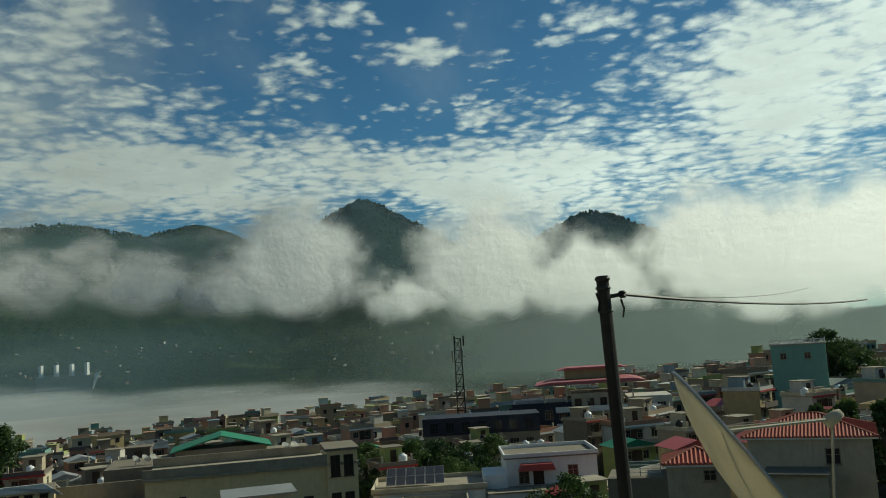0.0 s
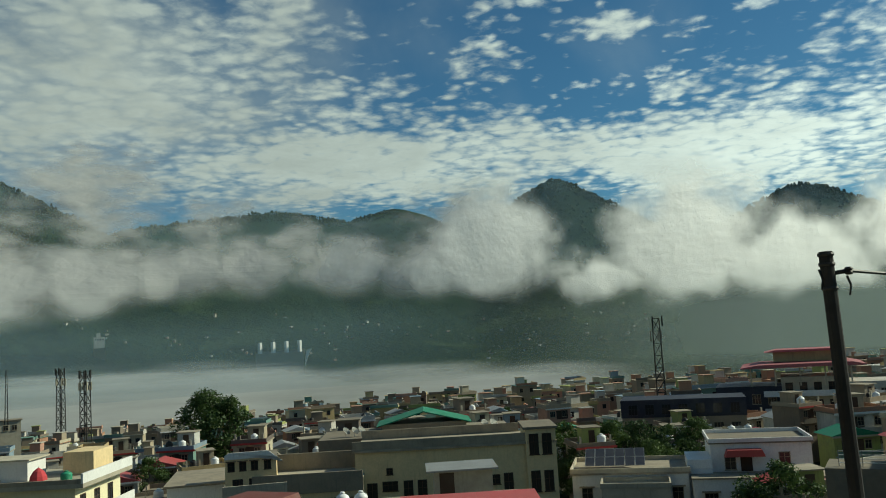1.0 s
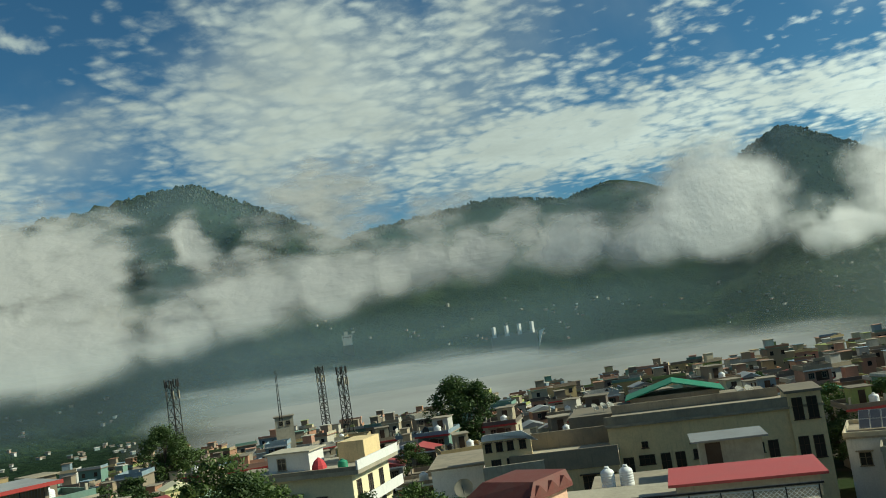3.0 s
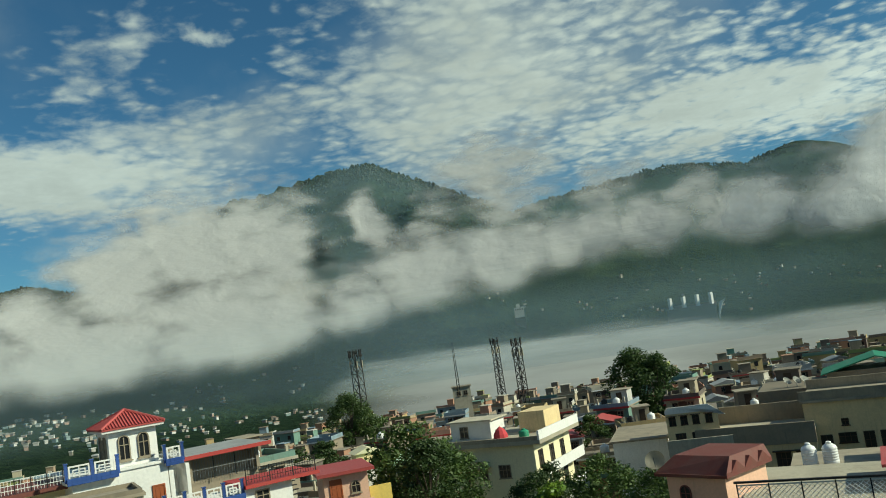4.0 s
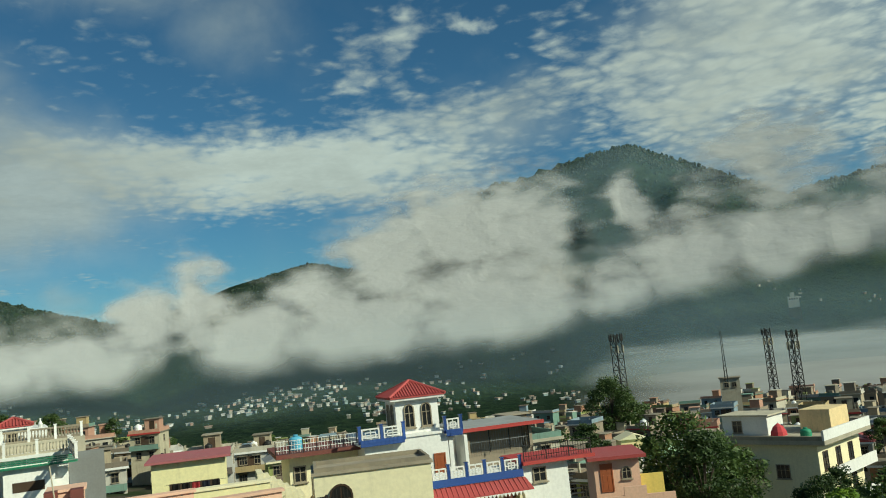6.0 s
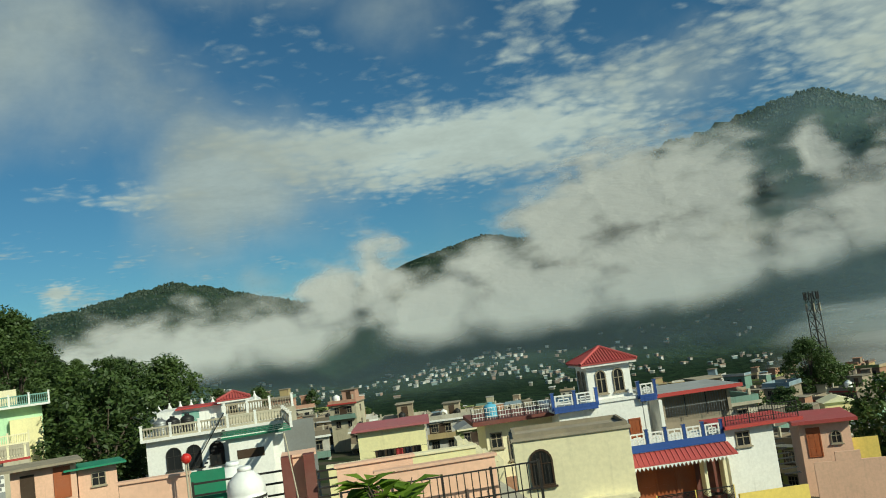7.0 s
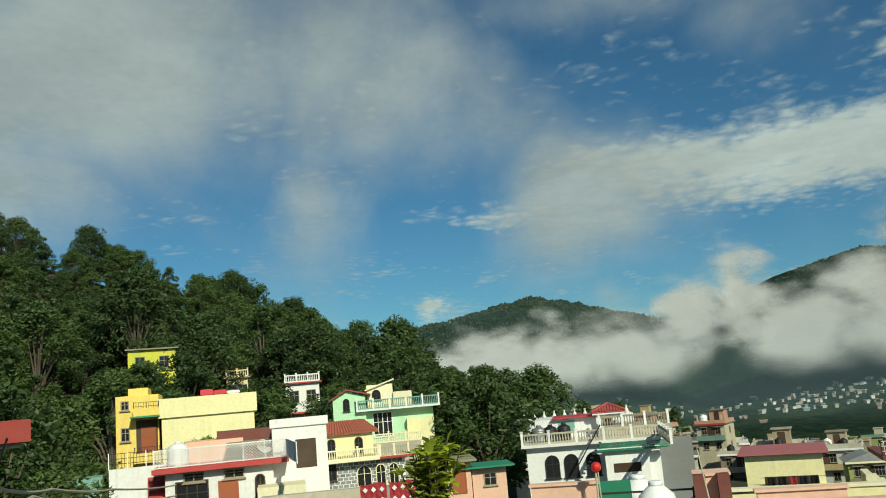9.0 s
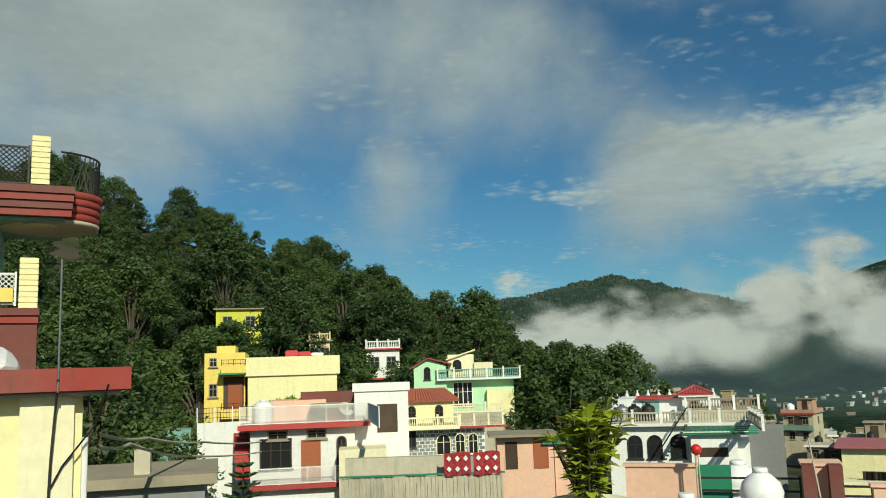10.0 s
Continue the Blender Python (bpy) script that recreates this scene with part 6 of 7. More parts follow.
    for a, b in zip(pts, pts[1:]):
        tube(bm, a, b, 0.016, None, 6)
    part("cables", bm, IRON, y)
    bm = bmesh.new()
    tube(bm, (-0.58, 0.45, -5), (-0.58, 0.45, -0.7), 0.05)
    part("drain_pipe", bm, WHITE, y)
    bm = bmesh.new()
    tube(bm, (-1.0, -0.05, 0.0), (-1.0, -0.05, 2.0), 0.015)
    part("iron_rod", bm, STEEL, y)
    m = pose(-15.2, -10.85, 0.07, 0, 0, 125.7)
    b = thing("sheet_bundle", m @ pose(-2.2, 1.2, 0.34), "white and blue plastic sheeting heaped on a roof slab", "sheeting")
    for x, c, w, h in ((0.0, WHITECLOTH, 1.5, 0.42), (-1.2, BLUETARP, 0.9, 0.26)):
        bm = bmesh.new()
        bmesh.ops.create_icosphere(bm, subdivisions=3, radius=0.5)
        for v in bm.verts:
            n = noise.noise(v.co * 3.1)
            v.co = Vector((v.co.x * w + x, v.co.y * 1.2, max(0, v.co.z + 0.12) * h * 1.6)) * (1 + 0.18 * n)
        part("sheet", bm, c, b)


def slack_cables():
    for pts in ([(-15.83, -11.74, -0.62), (-20.6, -13.48, -1.05), (-28.38, -15.81, -1.77), (-38.39, -17.85, -2.6)], [(-15.83, -11.74, -0.82), (-19.56, -13.29, -1.09), (-26.37, -15.38, -2.01), (-38.38, -17.85, -3.03)]):
        t = thing("slack_cable", pose(*pts[0]), "pale slack cable sagging between two houses", "cable")
        bm = bmesh.new()
        for p, q in zip(pts, pts[1:]):
            d = [Vector(p).lerp(Vector(q), i / 6) - Vector(pts[0]) - Vector((0, 0, 0.25 * (i / 6) * (1 - i / 6))) for i in range(7)]
            for u, v in zip(d, d[1:]):
                tube(bm, u, v, 0.035, None, 6, False)
        part("cable", bm, PALECONC, t)


def terrace_front():
    """Peach roof terrace with railings, tanks and a red globe lamp."""
    t = house("peach_terrace", "peach rendered terrace walls with dark iron railings", -22.15, -2.59, -2.31, 80.0, "terrace")
    wall_box(t, "floor", PALECONC, (-1.5, 8.5, -3.0, 2.5, -1.6, -1.35))
    wall_box(t, "under_storey", PEACH, (-1.4, 8.4, -2.9, 2.4, -8, -1.61))
    for x0, x1, y0, y1, z in ((-0.6, 0.9, 0.3, 0.5, 0.28), (3.05, 3.75, 0.2, 1.0, 0.32), (4.2, 5.9, -0.8, -0.6, 0.05), (1.2, 2.2, -1.6, -1.4, -0.42), (5.0, 7.6, -1.6, -1.4, -0.1), (-1.4, 0.3, -2.6, -2.4, -0.55)):
        wall_box(t, "wall", PEACH, (x0, x1, y0, y1, -1.347, z))
        wall_box(t, "coping", PEACH, (x0 - 0.05, x1 + 0.05, y0 - 0.05, y1 + 0.05, z + 0.003, z + 0.06))
    wall_box(t, "red_wall", BROWNRED, (3.0, 3.25, -0.2, 0.197, -1.347, 0.38), (3.5, 3.75, -0.2, 0.197, -1.347, 0.38))
    rail(t, 0.9, 3.0, 0.9, -1.35, 1.35, "pipes", IRON, IRON, "front", 1.0, 5)
    rail(t, -1.4, 4.2, -2.2, -1.35, 0.95, "pipes", IRON, IRON, "front", 1.3, 3)
    rail(t, 4.2, 8.4, -2.2, -1.35, 1.1, "bars", IRON, IRON, "front", 1.2, 2)
    rail(t, 3.75, 5.0, 0.9, -1.35, 1.2, "pipes", IRON, IRON, "front", 0.7, 6)
    wall_box(t, "green_screen", GREENTIN, (0.6, 1.6, 1.4, 1.45, -1.347, 0.2))
    M = pose(-22.15, -2.59, -2.31, 0, 0, 80.0)
    water_tank(M @ pose(2.2, -0.35, -1.345), TANKWHITE, 0.43, 1.6, "tall white water tank with a black printed band", True)
    water_tank(M @ pose(0.75, -0.9, -1.345), TANKWHITE, 0.46, 1.15, "white water tank with a creased plastic cover")
    water_tank(M @ pose(1.75, 1.9, -1.345), TANKWHITE, 0.5, 1.5, "white water tank behind iron railings")
    q = thing("globe_lamp", M @ pose(0.95, -0.2, -1.345), "red globe lamp on a thin pale post", "lamp")
    bm = bmesh.new()
    tube(bm, (0, 0, 0), (0, 0, 1.95), 0.022), tube(bm, (0.08, 0, 0), (0.05, 0, 1.95), 0.014)
    part("post", bm, PALECONC, q)
    bm = bmesh.new()
    bmesh.ops.create_uvsphere(bm, u_segments=18, v_segments=12, radius=0.115)
    o = part("globe", bm, LAMPRED, q)
    o.matrix_basis = pose(0.02, 0, 2.04)
    bm = bmesh.new()
    tube(bm, (0, 0, 0), (-0.25, 0.1, 2.3), 0.016)
    o = part("lean_pole", bm, PALECONC, t)
    o.matrix_basis = pose(3.4, -0.6, -1.347)


def bushy_plant(m, seed, name, label, stems, height, leaf, mat, pot=None):
    t = thing(name, m, label, "plant")
    g = np.random.default_rng(seed)
    v, f = [], []
    for i in range(stems):
        bm = bmesh.new()
        a, lean = g.uniform(0, 6.28), g.uniform(0.03, 0.17)
        hh = height * g.uniform(0.55, 1.0)
        top = (lean * math.cos(a) * 1.1, lean * math.sin(a) * 1.1, hh)
        tube(bm, (0.04 * math.cos(a), 0.04 * math.sin(a), 0), top, 0.008, 0.003, 5)
        part("stem", bm, BARK, t)
        for k in range(int(hh / (0.016 if leaf < 0.1 else 0.024))):
            u = g.uniform(0.1, 1.0)
            p = Vector((top[0] * u, top[1] * u, hh * u))
            d = Vector((g.normal(), g.normal(), g.uniform(-0.3, 0.6))).normalized()
            s = d.cross(Vector((0, 0, 1))).normalized() * leaf * 0.3
            n = len(v)
            L = leaf * g.uniform(0.6, 1.2)
            mid = p + d * L * 0.5 + Vector((0, 0, L * 0.12))
            v += [tuple(p), tuple(mid + s), tuple(p + d * L), tuple(mid - s), tuple(mid - Vector((0, 0, L * 0.07)))]
            f += [(n, n + 1, n + 4), (n + 1, n + 2, n + 4), (n + 2, n + 3, n + 4), (n + 3, n, n + 4)]
    me = bpy.data.meshes.new("leaves")
    me.from_pydata(v, [], f)
    me.materials.append(mat)
    o = new("leaves", me)
    o.parent = t
    if pot:
        bm = bmesh.new()
        lathe(bm, [(pot * 0.6, -pot * 1.3), (pot * 0.92, -0.05), (pot * 1.05, -0.05), (pot * 1.05, 0.0), (pot * 0.95, 0.005), (pot * 0.9, -0.03)], 28)
        part("pot", bm, CREAM, t)
    return t


def near_plants():
    bushy_plant(pose(-7.23, -3.92, -0.42), 3, "potted_plant", "yellow-green leafy plant in a round cream pot", 38, 0.46, 0.095, LEAFYELLOW, 0.2)
    p = house("parapet_pier", "rendered parapet pier of the near roof", -7.23, -3.92, -0.68, 90, "pier")
    wall_box(p, "pier", CREAM, (-0.25, 0.25, -0.25, 0.25, -0.92, -0.003))
    bushy_plant(pose(-6.32, -1.17, -0.72), 5, "garden_plant", "plant with large glossy green leaves on the near roof", 7, 0.34, 0.2, LEAFBRIGHT, 0.16)
    p = house("parapet_pier", "rendered parapet pier of the near roof", -6.32, -1.17, -0.94, 80, "pier")
    wall_box(p, "pier", CREAM, (-0.2, 0.2, -0.2, 0.2, -0.66, -0.003))
    h = house("near_house", "plain rendered house whose flat roof the path crosses", 0, 0, -1.6, 0)
    wall_box(h, "roof", ROOFTOP, (-7.6, 2.6, -8, 3, -0.2, 0.0))
    wall_box(h, "wall", CREAM, (-7.4, 2.4, -7.8, 2.8, -9, -0.203))
    # small pine
    t = thing("small_pine", pose(-26.1, -13.54, -5.2), "young dark green pine with whorled branches", "tree")
    bm = bmesh.new()
    tube(bm, (0, 0, -4), (0, 0, 3.1), 0.06, 0.015)
    part("trunk", bm, BARK, t)
    g = np.random.default_rng(2)
    v, f = [], []
    for k in range(10):
        z, L = 0.2 + 0.3 * k, 1.25 - 0.11 * k
        for j in range(8):
            a = 6.283 * j / 8 + k * 0.4
            d, s = Vector((math.cos(a), math.sin(a), 0.28)), Vector((-math.sin(a), math.cos(a), 0))
            for i in range(26):
                p = Vector((0, 0, z)) + d * L * (i + 2) / 28
                q = (s * (1 if i % 2 else -1) + d * 0.8 + Vector((0, 0, g.uniform(-.2, .5)))).normalized() * 0.22 * (1.1 - 0.6 * i / 26)
                n = len(v)
                w = d.cross(q).normalized() * 0.025
                v += [tuple(p - w), tuple(p + w), tuple(p + q)]
                f.append((n, n + 1, n + 2))
    me = bpy.data.meshes.new("needles")
    me.from_pydata(v, [], f)
    me.materials.append(LEAF)
    o = new("needles", me)
    o.parent = t


# ---- the older town below ----


def long_building():
    t = house("long_old_building", "long two-storey old cream building with stained parapets", -9.96, 85.38, -9.52, 13.0)
    wall_box(t, "wall", OLDCREAM, (-20.0, 0, 0, 9, -9, -1.6))
    wall_box(t, "roof", ROOFTOP, (-20.2, 0.2, -0.3, 9.2, -1.597, -1.35))
    wall_box(t, "parapet", CONCRETE, (-20.2, -2.905, -0.2, 0.0, -1.347, -0.5), (-20.2, -2.905, 8.8, 9.0, -1.347, -0.4))
    wall_box(t, "end_block", OLDCREAM, (-2.9, 0.1, -0.3, 6, -9, -0.2))
    wall_box(t, "end_roof", ROOFTOP, (-3.1, 0.3, -0.5, 6.2, -0.197, 0.05))
    for x in (-2.1, -0.8):
        window(t, x, -0.303, -2.6, 0.8, 1.9, "front", False, False, DARKWOOD_AND_SHADE)
        window(t, x, -0.303, -6.2, 0.8, 1.9, "front", False, False, DARKWOOD_AND_SHADE)
    for x, z, w, h in ((-18.4, -6.4, 0.9, 1.7), (-16.6, -5.4, 1.4, 0.8), (-14.8, -6.4, 0.8, 1.8), (-13.4, -6.4, 0.8, 1.8), (-11.4, -5.3, 1.4, 0.8), (-9.0, -6.5, 1.8, 2.0), (-6.4, -5.3, 1.4, 0.8), (-4.8, -6.4, 0.8, 2.0),
                       (-16.6, -3.8, 0.5, 0.5), (-12.0, -3.8, 0.5, 0.5), (-8.4, -3.7, 0.5, 0.5), (-6.8, -3.7, 0.5, 0.5), (-10.2, -3.8, 0.5, 0.5)):
        window(t, x, -0.003, z, w, h, "front", False, False, DARKWOOD_AND_SHADE)
    s = house("stained_terrace_building", "lower building with a blackened parapet and terrace roof", -28.75, 81.31, -12.33, 15.0)
    wall_box(s, "wall", OLDCREAM, (-10.5, 0, -2.5, 6, -7, -0.9))
    wall_box(s, "terrace", PALECONC, (-10.6, 0.1, -2.6, 6, -0.897, -0.75))
    wall_box(s, "front_parapet", CONCRETE, (-10.6, 0.1, -2.7, -2.45, -2.0, -0.1))
    wall_box(s, "rear_parapet", CONCRETE, (-10.4, 0.1, 4.0, 4.25, -0.747, 1.0))
    for x in (-8.5, -6.0, -3.0, -1.2):
        window(s, x, -2.503, -4.2, 1.2, 1.4, "front", False, True, DARKWOOD_AND_SHADE)
    w = house("white_stepped_house", "pale grey house with a slanting stair parapet", -40.62, 75.07, -10.27, 24.0, "house", 0.65)
    wall_box(w, "wall", OLDCREAM, (0, 7.5, 0, 7, -8, -0.6))
    for x in (0.9, 2.6, 4.3, 6.2):
        window(w, x, -0.003, -2.3, 0.9, 1.2, "front", False, True, DARKWOOD_AND_SHADE)
    bm = bmesh.new()
    prism(bm, [(0, -0.6), (7.6, -0.6), (7.6, -1.2), (8.6, -1.4), (6.3, 0.35), (0.6, 0.35), (0.0, 0.0)], -0.15, 0.05)
    part("stair_parapet", bm, WHITE, w)
    wall_box(w, "roof", ROOFTOP, (-0.1, 7.6, 0.06, 7.1, -0.597, -0.45))
    for x in (1.8, 4.2):
        window(w, x, -0.003, -5.6, 1.4, 2.0, "front", False, False, DARKWOOD_AND_SHADE)
    wall_box(w, "yard_wall", PALECONC, (0.0, 9.0, -6.0, -5.7, -10, -3.6))
    g = house("green_shed", "shed with a green pitched sheet roof and roof dishes", -26.5, 97.0, -9.6, 15.0)
    wall_box(g, "wall", PLASTER, (-5, 5, 0, 6, -8, -0.4))
    bm = bmesh.new()
    prism(bm, [(-5.6, -0.5), (0, 1.0), (5.6, -0.5), (5.6, -0.62), (0, 0.86), (-5.6, -0.62)], -0.6, 6.6)
    part("sheet_roof", bm, GREENTIN, g)
    for x in (-9.0, -8.0, -7.2, 7.0, 8.0):
        dish_antenna(pose(-26.5, 97, -10.9, 0, 0, 15) @ pose(x, -2, 0, 0, 0, 140), 0.5, WHITE, "white satellite dish above the town roofs")
    wall_box(g, "deck", ROOFTOP, (-12, -5.1, -4, 6, -8, -1.3))
    wall_box(g, "deck", ROOFTOP, (5.1, 10, -4, 6, -8, -1.3))


def solar_house():
    t = house("solar_house", "white flat-roofed house with a solar array and red awning", -8.65, 87.39, -14.57, 0.5, "house", 0.95)
    wall_box(t, "wall", WHITE, (0, 12, 0, 8, -8, -0.2))
    wall_box(t, "roof", ROOFTOP, (-0.2, 12.2, -0.2, 8.2, -0.197, 0.0))
    parapet(t, -0.2, 12.2, -0.2, 8.2, 0.003, 0.45, 0.16, PALECONC)
    wall_box(t, "front_block", PALECONC, (3.2, 10.0, -4.0, -0.21, -8, -0.9))
    parapet(t, 3.1, 10.1, -4.1, -0.21, -0.897, 0.5, 0.16, PALECONC)
    wall_box(t, "upper_block", WHITE, (14.5, 24.5, 2.0, 10, -8, 2.4))
    wall_box(t, "upper_roof", ROOFTOP, (14.3, 24.7, 1.8, 10.2, 2.403, 2.55))
    parapet(t, 14.3, 24.7, 1.8, 10.2, 2.553, 0.4, 0.16, WHITE)
    wall_box(t, "link", WHITE, (12.0, 14.497, 1.0, 7, -8, 1.0))
    wall_box(t, "lower_wing", WHITE, (12.3, 25.5, -1.5, 1.797, -8, -0.6))
    wall_box(t, "wing_roof", ROOFTOP, (12.2, 25.7, -1.7, 1.79, -0.597, -0.45))
    bm = bmesh.new()
    prism(bm, [(15.8, 1.2), (19.8, 1.2), (19.5, 1.9), (16.1, 1.9)], 0.6, 1.99)
    part("awning", bm, REDTIN, t)
    door(t, 18.0, 1.997, -0.44, 1.0, 2.0, "front", DARKWOOD_AND_SHADE)
    window(t, 16.4, 1.997, -0.2, 1.0, 1.2), window(t, 21.8, 1.997, 0.2, 1.0, 1.2)
    for x in (14, 17, 20, 23):
        window(t, x, -1.503, -3.2, 1.2, 1.2, "front", False, True)
    for x in (1.5, 8.0, 10.8):
        window(t, x, -0.003, -2.8, 1.0, 1.2, "front", False, True)
    a = thing("solar_array", pose(-8.65, 87.39, -14.57, 0, 0, 0.5) @ pose(1.2, 2.0, 0.35, 24), "tilted array of dark blue solar panels on a roof", "solar panels")
    for i in range(6):
        for k in range(2):
            bm = bmesh.new()
            box(bm, 1.02 * i, 1.02 * i + 0.98, 1.65 * k, 1.65 * k + 1.6, 0, 0.04)
            p = part("panel", bm, DARKBLUE, a)
            bm = bmesh.new()
            hoop(bm, [(1.02 * i - 0.0, 1.65 * k), (1.02 * i + 0.98, 1.65 * k), (1.02 * i + 0.98, 1.65 * k + 1.6), (1.02 * i, 1.65 * k + 1.6)],
                 [(1.02 * i + 0.05, 1.65 * k + 0.05), (1.02 * i + 0.93, 1.65 * k + 0.05), (1.02 * i + 0.93, 1.65 * k + 1.55), (1.02 * i + 0.05, 1.65 * k + 1.55)], -0.045, 0.0)
            for v in bm.verts:
                v.co = Vector((v.co.x, v.co.z, -v.co.y))
            part("frame", bm, STEEL, p)
    for x in (0.2, 5.8):
        bm = bmesh.new()
        tube(bm, (x, 3.1, 0), (x, 2.6, -1.6), 0.03)
        part("leg", bm, STEEL, a)


def hotel_block():
    t = house("pink_roofed_block", "four-storey block with balconies under pink-red sheet roofs", 15.8, 157.0, -8.9, -8.0)
    wall_box(t, "wall", PALECONC, (6, 15.5, 1.5, 12, -14, -1.6))
    for k in range(3):
        z = -4.6 - 3.0 * k
        wall_box(t, "balcony", WHITE, (3.0, 16, -0.2, 1.497, z - 0.2, z), (3.0, 16, -0.2, -0.05, z, z + 0.8))
        for i in range(4):
            window(t, 7.2 + 2.3 * i, 1.497, z + 0.3, 1.1, 1.7, "front", False, False, DARKWOOD_AND_SHADE)
    wall_box(t, "left_block", DARKBLUE, (-5, 5.99, 1.0, 12, -14, -3.0))
    for i in range(4):
        window(t, -3.5 + 2.6 * i, 0.997, -6.0, 1.3, 1.6), window(t, -3.5 + 2.6 * i, 0.997, -9.4, 1.3, 1.6)
    bm = bmesh.new()
    prism(bm, [(-0.5, 0.3), (2.5, 0.75), (17.5, 0.85), (19.5, 0.4), (19.5, 0.25), (-0.5, 0.15)], -1.2, 13)
    part("sheet_roof", bm, PINKTIN, t)
    for x in (1, 5, 9, 13, 17):
        wall_box(t, "roof_post", PALECONC, (x, x + 0.25, 0, 0.25, -3, 0.25))
    wall_box(t, "roof_storey", PLASTER, (5, 15, 6, 12, 0.86, 2.6))
    bm = bmesh.new()
    prism(bm, [(3.5, 2.6), (5.5, 3.0), (15.5, 3.0), (17, 2.6)], 5.2, 13)
    part("upper_sheet_roof", bm, PINKTIN, t)
    wall_box(t, "right_block", PLASTER, (16.2, 24, 0.5, 10, -14, -2.6))
    for i in range(3):
        window(t, 17.5 + 2.3 * i, 0.497, -5.0, 1.4, 1.2), window(t, 17.5 + 2.3 * i, 0.497, -8.2, 1.4, 1.2)
    b = house("dark_blue_block", "low block with a dark blue painted upper band", -4.1, 140.0, -12.0, -2.0)
    wall_box(b, "wall", PLASTER, (-1, 18, 0, 8, -8, -2.8))
    wall_box(b, "blue_band", DARKBLUE, (-1.1, 18.1, -0.1, 8, -2.797, 0))
    for i in range(7):
        window(b, 0.8 + 2.6 * i, -0.003, -5.4, 1.4, 1.6), window(b, 0.8 + 2.6 * i, -0.103, -2.3, 1.3, 1.5, "front", False, False, DARKBLUE)


def tiled_houses():
    t = house("tiled_hip_house", "grey rendered house with a red clay tiled hip roof", 17.83, 52.49, -6.77, -25.0, "house", 0.72)
    wall_box(t, "wall", PALECONC, (0, 9.5, 0, 8, -8, -0.2))
    hip_roof(t, 0, 9.5, 0, 8, 0.0, 1.5, 0.5, TILE, 0.28)
    window(t, 6.5, -0.003, -2.2, 1.0, 1.2)
    wall_box(t, "annex", PALECONC, (1.5, 6.0, -3.5, -0.003, -8, -2.6))
    wall_box(t, "annex_roof", ROOFTOP, (1.3, 6.2, -3.8, -0.004, -2.597, -2.45))
    r = house("rendered_house", "plain rendered flat house beside a tiled roof", 22.4, 40.0, -7.2, -27.0)
    wall_box(r, "wall", PLASTER, (0, 8, 0, 6, -6, 0.1))
    wall_box(r, "roof", ROOFTOP, (-0.2, 8.2, -0.2, 6.2, 0.103, 0.25))
    window(r, 0.8, -0.003, -1.8, 0.7, 1.4, "front", False, False, DARKWOOD_AND_SHADE)
    s = house("small_tiled_house", "small cream house with a clay tiled hip roof", 14.2, 58.5, -9.0, -15.0)
    wall_box(s, "wall", PALECONC, (0, 4.0, 0, 4, -7, -0.2))
    hip_roof(s, 0, 4.0, 0, 4, 0.0, 0.8, 0.3, TILE, 0.28)
    window(s, 2.8, -0.003, -1.1, 0.7, 0.6)
    rail(s, -3.2, -0.4, 1.0, -0.9, 1.0, "pipes", STEEL, WHITE, "front", 1.2, 4)
    wall_box(s, "terrace", ROOFTOP, (-4, -0.003, 0, 4, -7, -0.9))
    q = house("turquoise_house", "turquoise house standing above the other roofs", 62.0, 150.0, -5.6, -24.0)
    wall_box(q, "wall", TEAL, (-5, 4, 0, 8, -14, 1.6))
    wall_box(q, "roof", ROOFTOP, (-5.2, 4.2, -0.2, 8.2, 1.603, 1.8))
    rail(q, -5, 4, -0.1, 1.8, 0.8, "baluster", WHITE, WHITE, "front", 1.8)
    window(q, -3.0, -0.003, -0.8, 0.9, 1.0), window(q, 1.0, -0.003, -0.8, 0.9, 1.0)


